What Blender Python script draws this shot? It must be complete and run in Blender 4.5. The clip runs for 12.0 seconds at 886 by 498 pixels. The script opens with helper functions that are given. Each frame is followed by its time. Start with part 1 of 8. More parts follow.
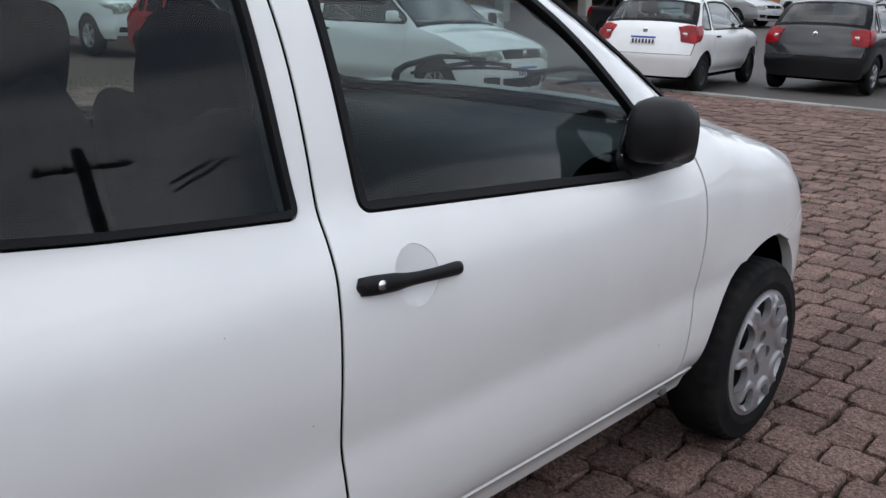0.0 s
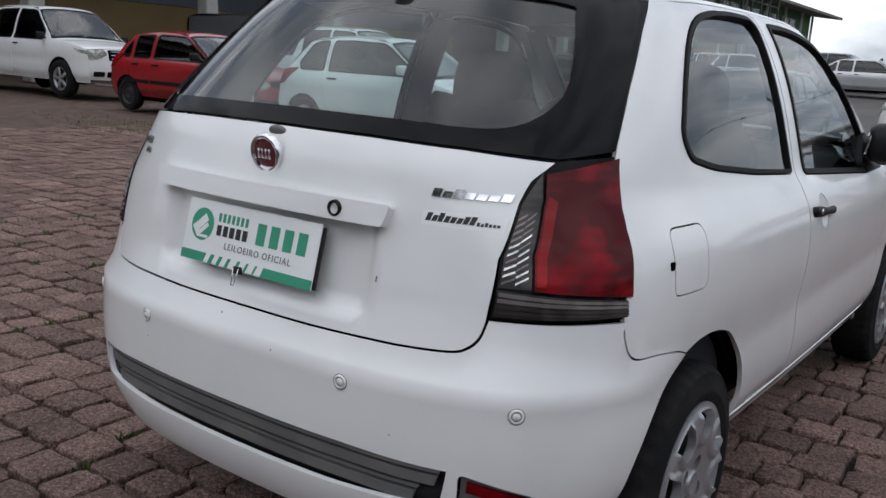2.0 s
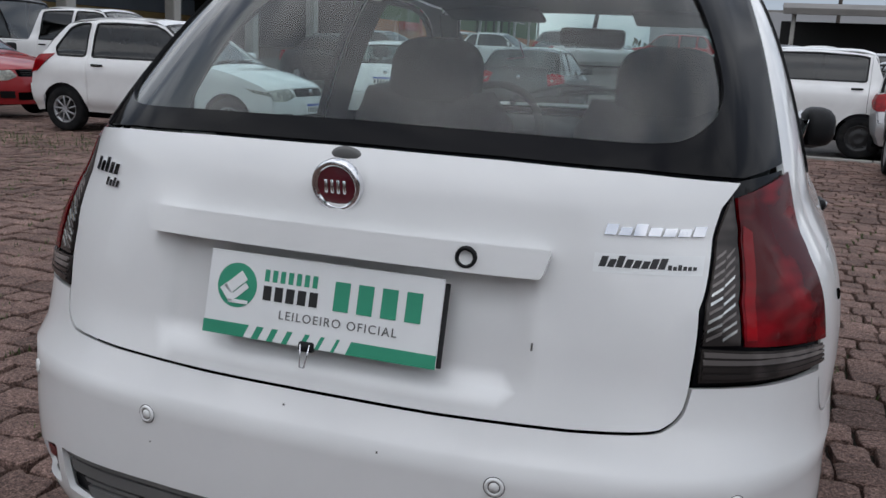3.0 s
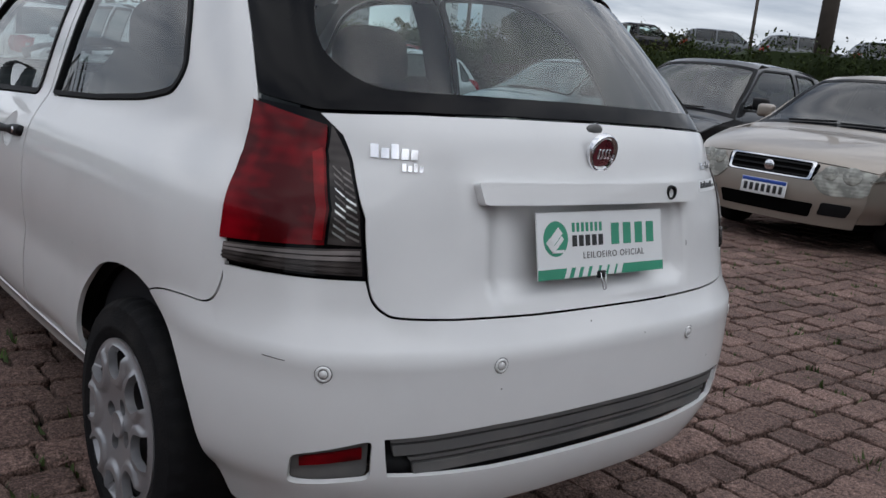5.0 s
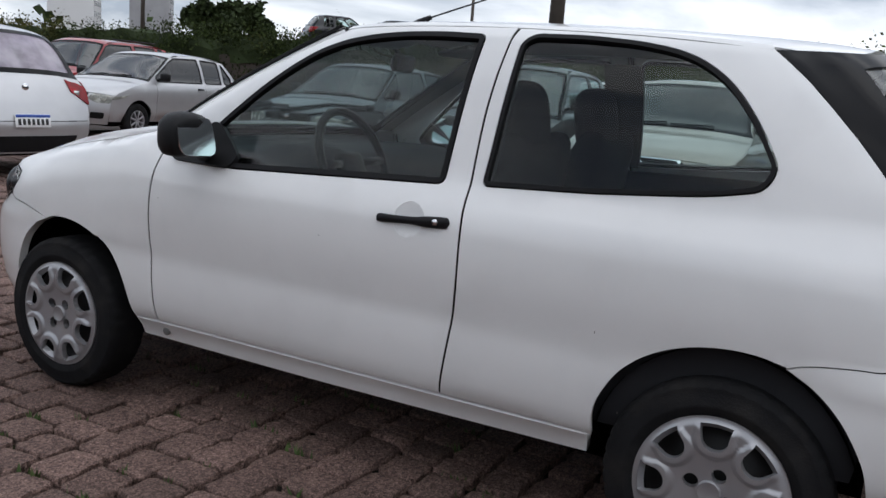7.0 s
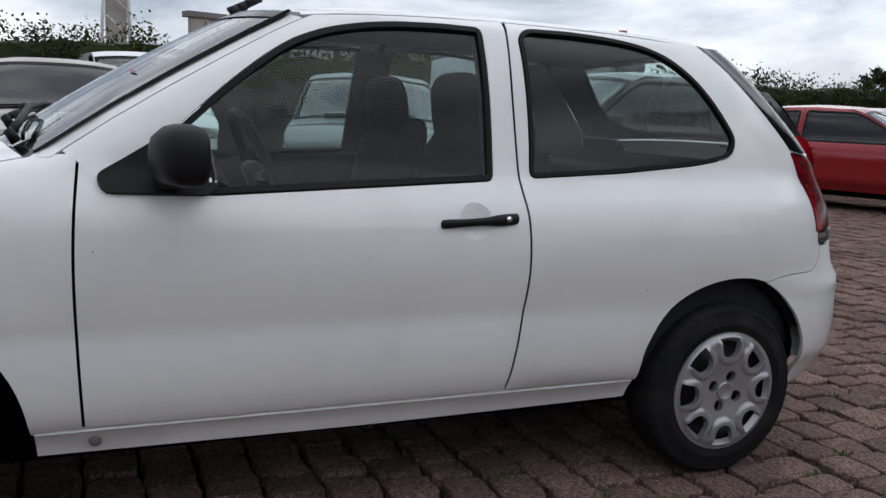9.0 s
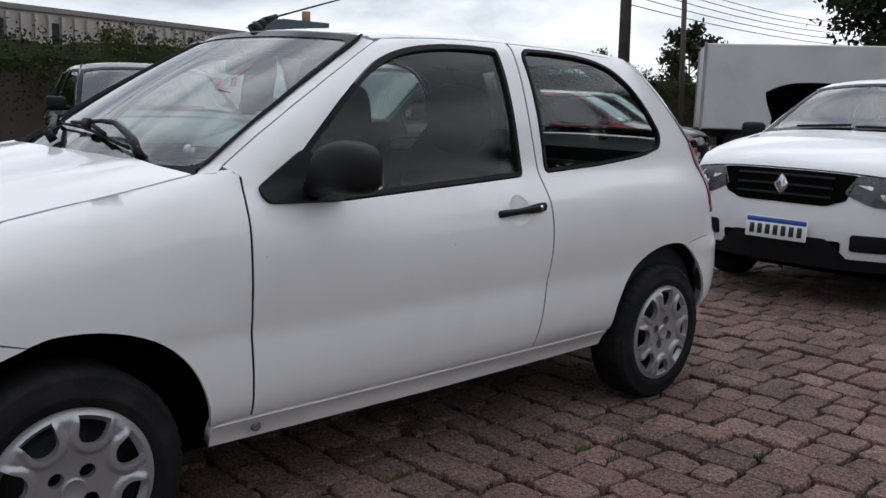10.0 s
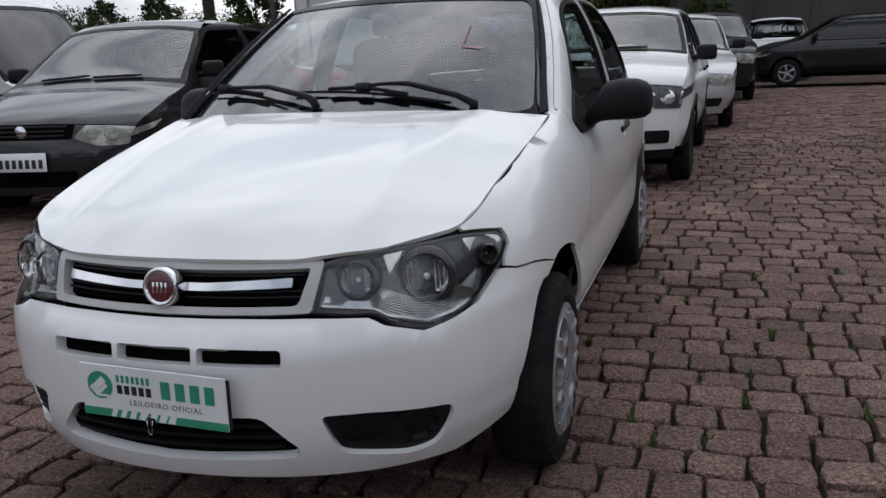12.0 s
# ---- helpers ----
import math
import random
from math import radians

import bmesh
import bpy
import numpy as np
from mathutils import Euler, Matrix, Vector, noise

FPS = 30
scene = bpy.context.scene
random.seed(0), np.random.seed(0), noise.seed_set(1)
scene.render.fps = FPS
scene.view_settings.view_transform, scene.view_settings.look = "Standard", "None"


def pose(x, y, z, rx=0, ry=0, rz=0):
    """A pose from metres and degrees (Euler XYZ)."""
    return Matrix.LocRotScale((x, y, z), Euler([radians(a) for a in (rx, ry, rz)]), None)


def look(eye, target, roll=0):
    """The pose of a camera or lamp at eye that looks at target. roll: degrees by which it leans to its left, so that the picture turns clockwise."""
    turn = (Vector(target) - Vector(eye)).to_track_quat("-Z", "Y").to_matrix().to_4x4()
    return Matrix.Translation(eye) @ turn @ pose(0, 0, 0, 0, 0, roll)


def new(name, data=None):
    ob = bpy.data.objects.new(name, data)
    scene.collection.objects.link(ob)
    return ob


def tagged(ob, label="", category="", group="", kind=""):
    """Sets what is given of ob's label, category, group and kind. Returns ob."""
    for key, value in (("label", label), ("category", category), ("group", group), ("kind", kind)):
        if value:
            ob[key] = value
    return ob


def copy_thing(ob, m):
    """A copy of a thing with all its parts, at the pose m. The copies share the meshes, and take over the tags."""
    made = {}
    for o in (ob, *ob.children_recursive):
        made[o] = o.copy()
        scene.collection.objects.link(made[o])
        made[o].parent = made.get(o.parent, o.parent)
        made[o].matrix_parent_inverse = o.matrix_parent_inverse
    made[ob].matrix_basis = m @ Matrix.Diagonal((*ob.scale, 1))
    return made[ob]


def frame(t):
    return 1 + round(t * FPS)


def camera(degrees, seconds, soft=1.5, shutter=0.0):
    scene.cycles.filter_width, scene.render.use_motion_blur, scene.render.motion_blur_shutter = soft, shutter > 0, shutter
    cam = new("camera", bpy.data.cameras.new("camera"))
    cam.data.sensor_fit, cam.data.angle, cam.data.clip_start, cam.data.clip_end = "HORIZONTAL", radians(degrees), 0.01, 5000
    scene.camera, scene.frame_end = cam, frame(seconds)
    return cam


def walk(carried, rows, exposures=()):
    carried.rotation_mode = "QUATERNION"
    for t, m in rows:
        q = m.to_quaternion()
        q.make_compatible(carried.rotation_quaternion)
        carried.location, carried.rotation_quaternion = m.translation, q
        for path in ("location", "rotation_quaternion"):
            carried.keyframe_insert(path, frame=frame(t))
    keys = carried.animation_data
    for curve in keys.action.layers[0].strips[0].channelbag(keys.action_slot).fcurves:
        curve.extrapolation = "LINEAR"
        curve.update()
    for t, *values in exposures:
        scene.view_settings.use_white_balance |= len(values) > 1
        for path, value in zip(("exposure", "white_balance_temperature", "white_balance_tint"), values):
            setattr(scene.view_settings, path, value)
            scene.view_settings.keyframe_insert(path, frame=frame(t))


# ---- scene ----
cam = camera(53.1, 12.0)
PATH = [
    (0, (1.76, -0.085, 1.274), (0.455, 1.329, 0.729), 1.6),
    (0.5, (1.910, -0.471, 1.179), (0.579, 0.963, 0.766), 0.8),
    (1, (2.036, -0.979, 1.251), (0.715, 0.45, 0.794), 4.8),
    (1.5, (1.796, -1.514, 1.182), (0.572, 0.02, 0.795), 4.3),
    (2, (1.398, -1.909, 1.2), (0.264, -0.315, 0.787), 3.7),
    (2.5, (0.986, -2.006, 1.207), (-0.038, -0.342, 0.776), 3.0),
    (3, (0.61, -1.848, 1.192), (-0.031, -0.001, 0.768), 2.9),
    (3.2, (0.445, -1.798, 1.223), (0.114, 0.123, 0.774), 3.1),
    (5, (-1.476, -1.843, 1.128), (-0.199, -0.356, 0.732), 6.0),
    (5.5, (-2.018, -1.758, 1.191), (-0.642, -0.363, 0.79), 5.6),
    (6, (-2.421, -1.39, 1.198), (-0.927, -0.121, 0.8), 5.5),
    (6.5, (-2.744, -0.9, 1.21), (-1.146, 0.24, 0.83), 5.1),
    (8.5, (-3.051, 1.378, 1.176), (-1.1, 1.077, 0.857), 2.5),
    (9, (-2.949, 1.91, 1.131), (-1.129, 1.141, 0.821), 2.4),
    (9.5, (-2.89, 2.514, 1.158), (-1.242, 1.422, 0.854), 2.0),
    (10, (-2.739, 3.072, 1.183), (-1.3, 1.723, 0.855), 1.8),
    (10.5, (-2.461, 3.608, 1.19), (-1.231, 2.067, 0.856), 1.3),
    (11, (-2.115, 4.114, 1.212), (-1.098, 2.425, 0.872), 0.6),
    (11.5, (-1.705, 4.554, 1.224), (-0.897, 2.766, 0.834), -0.3),
    (12, (-1.219, 4.793, 1.224), (-0.615, 2.942, 0.768), -2.5),
]
walk(cam, [(t, look(eye, target, roll)) for t, eye, target, roll in PATH], [(0, 1.14), (.5, 1.04), (1.5, .86), (3, .79), (5, .70), (6, .86), (6.5, .95), (9, .82), (10.5, .74), (11.5, .56), (12, .64)])

# ---------------------------------------------------------------- light
SUN_DIR = Vector((0.12, -0.55, 0.83)).normalized()
world = bpy.data.worlds.new("overcast_sky")
scene.world = world
world.use_nodes = True
wn, wl = world.node_tree.nodes, world.node_tree.links
bg = wn["Background"]
sky = wn.new("ShaderNodeTexSky")
sky.sky_type, sky.sun_disc = "NISHITA", False
sky.sun_elevation = math.asin(SUN_DIR.z)
sky.sun_rotation = math.atan2(SUN_DIR.x, SUN_DIR.y)
coord = wn.new("ShaderNodeTexCoord")
stretch = wn.new("ShaderNodeMapping")
stretch.inputs["Scale"].default_value = (1.0, 1.0, 3.2)
puff = wn.new("ShaderNodeTexNoise")
puff.inputs["Scale"].default_value, puff.inputs["Detail"].default_value, puff.inputs["Roughness"].default_value = 2.6, 9.0, 0.55
puff.inputs["Distortion"].default_value = 0.35
shade = wn.new("ShaderNodeValToRGB")
shade.color_ramp.elements[0].position, shade.color_ramp.elements[0].color = 0.38, (3.2, 3.7, 4.6, 1)
shade.color_ramp.elements[1].position, shade.color_ramp.elements[1].color = 0.61, (10.2, 10.55, 11.2, 1)
blend = wn.new("ShaderNodeMix")
blend.data_type = "RGBA"
blend.inputs["Factor"].default_value = 0.88
wl.new(coord.outputs["Generated"], stretch.inputs["Vector"])
wl.new(stretch.outputs["Vector"], puff.inputs["Vector"])
wl.new(puff.outputs["Fac"], shade.inputs["Fac"])
wl.new(sky.outputs["Color"], blend.inputs["A"])
# the veil of cloud is brightest round the hidden sun
dot, glow, lit = wn.new("ShaderNodeVectorMath"), wn.new("ShaderNodeMapRange"), wn.new("ShaderNodeVectorMath")
dot.operation, lit.operation = "DOT_PRODUCT", "SCALE"
dot.inputs[1].default_value = SUN_DIR
glow.interpolation_type = "SMOOTHSTEP"
glow.inputs["From Min"].default_value, glow.inputs["From Max"].default_value = 0.72, 1.0
glow.inputs["To Min"].default_value, glow.inputs["To Max"].default_value = 1.0, 1.45
wl.new(coord.outputs["Generated"], dot.inputs[0])
wl.new(dot.outputs["Value"], glow.inputs["Value"])
wl.new(shade.outputs["Color"], lit.inputs[0])
# a little brighter overhead than towards the horizon
high, fall, both = wn.new("ShaderNodeSeparateXYZ"), wn.new("ShaderNodeMapRange"), wn.new("ShaderNodeMath")
fall.inputs["To Min"].default_value, fall.inputs["To Max"].default_value = 0.82, 1.04
both.operation = "MULTIPLY"
wl.new(coord.outputs["Generated"], high.inputs[0])
wl.new(high.outputs["Z"], fall.inputs["Value"])
wl.new(fall.outputs["Result"], both.inputs[0])
wl.new(glow.outputs["Result"], both.inputs[1])
wl.new(both.outputs[0], lit.inputs["Scale"])
wl.new(lit.outputs["Vector"], blend.inputs["B"])
wl.new(blend.outputs["Result"], bg.inputs["Color"])
bg.inputs["Strength"].default_value = 0.08
sun_data = bpy.data.lights.new("sun", "SUN")
sun_data.energy, sun_data.angle, sun_data.color = 0.30, radians(140), (1.0, 0.97, 0.92)
sun = new("sun", sun_data)
sun.matrix_world = look(SUN_DIR * 50, (0, 0, 0))

# ---------------------------------------------------------------- materials
def material(name):
    m = bpy.data.materials.new(name)
    m.use_nodes = True
    return m, m.node_tree.nodes, m.node_tree.links, m.node_tree.nodes["Principled BSDF"]


def surface(name, color, rough=0.5, metal=0.0, coat=0.0, vary=0.12, scale=8.0, bump=0.0, bump_scale=60.0, per_piece=0.0, spec=0.5, stain=None, stain_amount=0.0, stain_scale=2.0):
    """A plain surface with grain at two scales, an optional stain colour and fine relief."""
    m, n, l, b = material(name)
    tc = n.new("ShaderNodeTexCoord")
    big, fine = n.new("ShaderNodeTexNoise"), n.new("ShaderNodeTexNoise")
    big.inputs["Scale"].default_value, big.inputs["Detail"].default_value = scale, 6
    fine.inputs["Scale"].default_value, fine.inputs["Detail"].default_value = bump_scale, 4
    l.new(tc.outputs["Object"], big.inputs["Vector"])
    l.new(tc.outputs["Object"], fine.inputs["Vector"])
    ramp = n.new("ShaderNodeMapRange")
    ramp.inputs["From Min"].default_value, ramp.inputs["From Max"].default_value = 0.25, 0.75
    ramp.inputs["To Min"].default_value, ramp.inputs["To Max"].default_value = 1 - vary, 1 + vary
    l.new(big.outputs["Fac"], ramp.inputs["Value"])
    mult = n.new("ShaderNodeVectorMath")
    mult.operation = "SCALE"
    mult.inputs[0].default_value = color
    last = ramp.outputs["Result"]
    if per_piece:
        info = n.new("ShaderNodeObjectInfo")
        geo = n.new("ShaderNodeNewGeometry")
        add = n.new("ShaderNodeMath")
        add.operation = "ADD"
        l.new(info.outputs["Random"], add.inputs[0])
        l.new(geo.outputs["Random Per Island"], add.inputs[1])
        fr = n.new("ShaderNodeMath")
        fr.operation = "FRACT"
        l.new(add.outputs[0], fr.inputs[0])
        pr = n.new("ShaderNodeMapRange")
        pr.inputs["To Min"].default_value, pr.inputs["To Max"].default_value = 1 - per_piece, 1 + per_piece
        l.new(fr.outputs[0], pr.inputs["Value"])
        mm = n.new("ShaderNodeMath")
        mm.operation = "MULTIPLY"
        l.new(last, mm.inputs[0])
        l.new(pr.outputs["Result"], mm.inputs[1])
        last = mm.outputs[0]
    l.new(last, mult.inputs["Scale"])
    col = mult.outputs["Vector"]
    if stain:
        sn = n.new("ShaderNodeTexNoise")
        sn.inputs["Scale"].default_value, sn.inputs["Detail"].default_value = stain_scale, 8
        l.new(tc.outputs["Object"], sn.inputs["Vector"])
        sr = n.new("ShaderNodeMapRange")
        sr.inputs["From Min"].default_value, sr.inputs["From Max"].default_value = 0.48, 0.72
        sr.inputs["To Max"].default_value = stain_amount
        l.new(sn.outputs["Fac"], sr.inputs["Value"])
        mx = n.new("ShaderNodeMix")
        mx.data_type = "RGBA"
        mx.inputs["B"].default_value = (*stain, 1)
        l.new(sr.outputs["Result"], mx.inputs["Factor"])
        l.new(col, mx.inputs["A"])
        col = mx.outputs["Result"]
    l.new(col, b.inputs["Base Color"])
    b.inputs["Metallic"].default_value = metal
    b.inputs["Coat Weight"].default_value = coat
    b.inputs["Coat Roughness"].default_value = 0.04
    b.inputs["Specular IOR Level"].default_value = spec
    rr = n.new("ShaderNodeMapRange")
    rr.inputs["To Min"].default_value, rr.inputs["To Max"].default_value = max(0.02, rough - 0.08), min(1, rough + 0.08)
    l.new(big.outputs["Fac"], rr.inputs["Value"])
    l.new(rr.outputs["Result"], b.inputs["Roughness"])
    if bump:
        bp = n.new("ShaderNodeBump")
        bp.inputs["Strength"].default_value, bp.inputs["Distance"].default_value = bump, 0.01
        l.new(fine.outputs["Fac"], bp.inputs["Height"])
        l.new(bp.outputs["Normal"], b.inputs["Normal"])
    return m


def glazing(name, tint, gloss_rough=0.0, f0=0.07):
    """Car glass: tinted see-through with a Fresnel-driven gloss."""
    m, n, l, b = material(name)
    m.surface_render_method = "BLENDED"
    n.remove(b)
    out = n["Material Output"]
    tr, gl, lw, mix = n.new("ShaderNodeBsdfTransparent"), n.new("ShaderNodeBsdfGlossy"), n.new("ShaderNodeLayerWeight"), n.new("ShaderNodeMixShader")
    pw, fr = n.new("ShaderNodeMath"), n.new("ShaderNodeMapRange")
    tr.inputs["Color"].default_value = (*tint, 1)
    gl.inputs["Roughness"].default_value = gloss_rough
    lw.inputs["Blend"].default_value = 0.5
    pw.operation = "POWER"
    pw.inputs[1].default_value = 3.8
    fr.inputs["To Min"].default_value, fr.inputs["To Max"].default_value = f0, 1.0
    l.new(lw.outputs["Facing"], pw.inputs[0])
    l.new(pw.outputs[0], fr.inputs["Value"])
    l.new(fr.outputs["Result"], mix.inputs["Fac"])
    l.new(tr.outputs["BSDF"], mix.inputs[1])
    l.new(gl.outputs["BSDF"], mix.inputs[2])
    l.new(mix.outputs["Shader"], out.inputs["Surface"])
    return m


def car_paint(name, color, metal=0.0):
    return surface(name, color, rough=0.38, metal=metal, coat=0.85, spec=0.2, vary=0.03, scale=1.5, stain=tuple(c * 0.75 for c in color), stain_amount=0.18, stain_scale=5.0)


WHITE = car_paint("white_car_paint", (0.735, 0.735, 0.732))
RED = car_paint("red_car_paint", (0.28, 0.012, 0.016))
BLACK = car_paint("black_car_paint", (0.009, 0.009, 0.011))
SILVER = car_paint("silver_car_paint", (0.50, 0.50, 0.51), 0.55)
GREY = car_paint("grey_car_paint", (0.11, 0.12, 0.13), 0.4)
BEIGE = car_paint("beige_car_paint", (0.33, 0.29, 0.25), 0.5)
GREEN_DARK = car_paint("dark_green_car_paint", (0.018, 0.028, 0.026), 0.2)
BLUE = car_paint("blue_car_paint", (0.02, 0.04, 0.12), 0.2)
GLASS = glazing("car_glass", (0.70, 0.80, 0.79), f0=0.032)
REAR_GLASS = glazing("rear_window_glass", (0.74, 0.84, 0.83), f0=0.062)
SCREEN = glazing("windscreen_glass", (0.72, 0.81, 0.80), f0=0.125)
FILM = surface("violet_window_film", (0.20, 0.165, 0.21), rough=0.22, coat=0.5, vary=0.5, scale=5, stain=(0.36, 0.33, 0.37), stain_amount=0.8, stain_scale=4)
TINTED = glazing("tinted_car_glass", (0.10, 0.115, 0.12), f0=0.06)
BLACK_GLASS = surface("black_ceramic_glass_edge", (0.005, 0.005, 0.006), rough=0.1, vary=0.1, spec=0.10)
PLASTIC = surface("black_grained_plastic", (0.009, 0.009, 0.010), rough=0.5, vary=0.25, scale=12, bump=0.12, bump_scale=600, spec=0.18)
RUBBER = surface("black_window_rubber", (0.010, 0.010, 0.011), rough=0.62, vary=0.2, scale=20, spec=0.15)
TYRE = surface("tyre_rubber", (0.011, 0.011, 0.012), rough=0.82, vary=0.25, scale=14, bump=0.25, bump_scale=180, stain=(0.05, 0.045, 0.04), stain_amount=0.3, stain_scale=9, spec=0.12)
ALLOY = surface("silver_wheel_cover_paint", (0.33, 0.33, 0.345), rough=0.32, metal=0.5, coat=0.35, vary=0.06, scale=10, stain=(0.30, 0.27, 0.24), stain_amount=0.25, stain_scale=14)
STEEL_BLACK = surface("black_steel_wheel", (0.015, 0.015, 0.016), rough=0.5, vary=0.2)
CHROME = surface("chrome", (0.72, 0.72, 0.74), rough=0.12, metal=1.0, vary=0.04)
GREYTRIM = surface("dark_grey_bumper_trim", (0.115, 0.114, 0.112), rough=0.6, vary=0.12, scale=6, stain=(0.22, 0.20, 0.18), stain_amount=0.4, stain_scale=8)
CLOTH = surface("dark_seat_cloth", (0.012, 0.012, 0.014), rough=1.0, vary=0.3, scale=30, spec=0.0)
TRIM = surface("dark_interior_trim", (0.024, 0.025, 0.028), rough=0.75, vary=0.12, scale=8, spec=0.1)
LINER = surface("grey_interior_lining", (0.20, 0.20, 0.195), rough=0.9, vary=0.08, scale=8)
# undercoat black; also stands in for shade in housings, intakes and panel gaps
UNDER = surface("underbody_and_shade_black", (0.004, 0.004, 0.004), rough=1.0, vary=0.2, spec=0.0)
PLATE_W = surface("white_plate_enamel", (0.74, 0.75, 0.75), rough=0.4, vary=0.04)
PLATE_B = surface("blue_plate_band", (0.02, 0.07, 0.35), rough=0.4)
INK = surface("black_print", (0.012, 0.012, 0.013), rough=0.5)
GREEN_P = surface("green_print", (0.03, 0.27, 0.16), rough=0.45)
LENS_WHITE = surface("white_lens_reflector", (0.62, 0.62, 0.60), rough=0.12, metal=0.7, vary=0.2, scale=40)
BLINK = surface("amber_lens", (0.7, 0.22, 0.03), rough=0.2, coat=1)
MIRROR = surface("mirror_glass", (0.85, 0.88, 0.9), rough=0.02, metal=1.0, vary=0.0)


def lens(name, color, rough=0.06, cells=14, dark=0.4, coat=0.3):
    """A moulded lamp lens: fine level flutes behind the colour, with broad lighter and darker fields."""
    m, n, l, b = material(name)
    tc = n.new("ShaderNodeTexCoord")
    broad = n.new("ShaderNodeTexNoise")
    broad.inputs["Scale"].default_value, broad.inputs["Detail"].default_value, broad.inputs["Distortion"].default_value = 10.0, 2.0, 0.3
    level = n.new("ShaderNodeTexWave")
    level.bands_direction = "Z"
    level.inputs["Scale"].default_value = cells
    for node in (broad, level):
        l.new(tc.outputs["Object"], node.inputs["Vector"])
    mix = n.new("ShaderNodeMath")
    mix.operation = "MULTIPLY_ADD"
    mix.inputs[1].default_value = .05
    l.new(level.outputs["Fac"], mix.inputs[0])
    l.new(broad.outputs["Fac"], mix.inputs[2])
    cr = n.new("ShaderNodeValToRGB")
    cr.color_ramp.elements[0].position, cr.color_ramp.elements[0].color = 0.46, (*(c * dark for c in color), 1)
    cr.color_ramp.elements[1].position, cr.color_ramp.elements[1].color = 0.72, (*color, 1)
    l.new(mix.outputs[0], cr.inputs["Fac"])
    l.new(cr.outputs["Color"], b.inputs["Base Color"])
    b.inputs["Roughness"].default_value = 0.25
    b.inputs["Specular IOR Level"].default_value = 0.1
    b.inputs["Coat Weight"].default_value, b.inputs["Coat Roughness"].default_value = coat, rough
    return m


RED_LENS = lens("red_tail_lens", (0.22, 0.001, 0.006), cells=14, dark=0.27, coat=0.22)
RED_BRIGHT = lens("bright_red_reflector", (0.34, 0.003, 0.008), cells=14, dark=0.5)
FOOT_LENS = lens("ribbed_clear_lens", (0.26, 0.23, 0.22), cells=30, dark=0.45)
SMOKE_LENS = lens("smoked_clear_lens", (0.085, 0.072, 0.068), cells=20, dark=0.3)
HEAD_LENS = lens("clear_headlamp_lens", (0.52, 0.52, 0.47), cells=12)
LAMP_BLACK = surface("dark_headlamp_housing", (0.085, 0.087, 0.092), rough=0.28, metal=.6, vary=0.3, scale=20)
LAMP_DARK = surface("black_lamp_tube", (0.022, 0.022, 0.024), rough=0.25, vary=0.2, scale=20)
BOWL = surface("bright_lamp_reflector", (0.80, 0.80, 0.80), rough=0.10, metal=1.0, vary=0.1, scale=60)
CLEAR = glazing("clear_lens_cover", (0.93, 0.94, 0.94), f0=0.06)

# ---------------------------------------------------------------- mesh helpers
from mathutils import geometry


def link_mesh(name, verts, faces, mat, parent=None, label="", smooth=True, loop_normals=None, sharp=()):
    me = bpy.data.meshes.new(name)
    me.from_pydata(verts, [], faces)
    me.materials.append(mat)
    if smooth:
        me.polygons.foreach_set("use_smooth", [True] * len(me.polygons))
    me.update()
    if sharp:
        for e in me.edges:
            e.use_edge_sharp = tuple(sorted(e.vertices)) in sharp
    if loop_normals is not None:
        me.normals_split_custom_set(loop_normals)
    ob = new(name, me)
    if parent:
        ob.parent = parent
    if label:
        ob["label"] = label
    return ob


def part(name, bm, mat, parent=None, label="", smooth=True):
    me = bpy.data.meshes.new(name)
    for f in bm.faces:
        f.smooth = smooth
    bm.to_mesh(me)
    bm.free()
    me.materials.append(mat)
    ob = new(name, me)
    if parent:
        ob.parent = parent
    if label:
        ob["label"] = label
    return ob


def thing(name, label, category, m=None, group="", kind=""):
    ob = new(name)
    ob.empty_display_size = 0.1
    if m is not None:
        ob.matrix_basis = m
    return tagged(ob, label, category, group, kind)


def rbox(sx, sy, sz, bev=0.02, seg=2, at=(0, 0, 0), bm=None, rot=None):
    """A bevelled box, centred at `at`."""
    b = bmesh.new()
    bmesh.ops.create_cube(b, size=1)
    bmesh.ops.scale(b, vec=(sx, sy, sz), verts=b.verts)
    if bev:
        bmesh.ops.bevel(b, geom=b.edges, offset=bev, segments=seg, profile=0.5, affect="EDGES")
    if rot:
        bmesh.ops.rotate(b, cent=(0, 0, 0), matrix=Euler([radians(a) for a in rot]).to_matrix(), verts=b.verts)
    bmesh.ops.translate(b, vec=at, verts=b.verts)
    return merged(bm, b)


def merged(bm, b):
    if bm is None:
        return b
    tmp = bpy.data.meshes.new("tmp")
    b.to_mesh(tmp)
    b.free()
    bm.from_mesh(tmp)
    bpy.data.meshes.remove(tmp)
    return bm


def rod(p, q, r, r2=None, n=10, bm=None, caps=True):
    """A tapered rod from p to q."""
    p, q = Vector(p), Vector(q)
    b = bmesh.new()
    bmesh.ops.create_cone(b, cap_ends=caps, segments=n, radius1=r, radius2=r if r2 is None else r2, depth=(q - p).length)
    m = Matrix.Translation((p + q) / 2) @ (q - p).to_track_quat("Z", "Y").to_matrix().to_4x4()
    bmesh.ops.transform(b, matrix=m, verts=b.verts)
    return merged(bm, b)


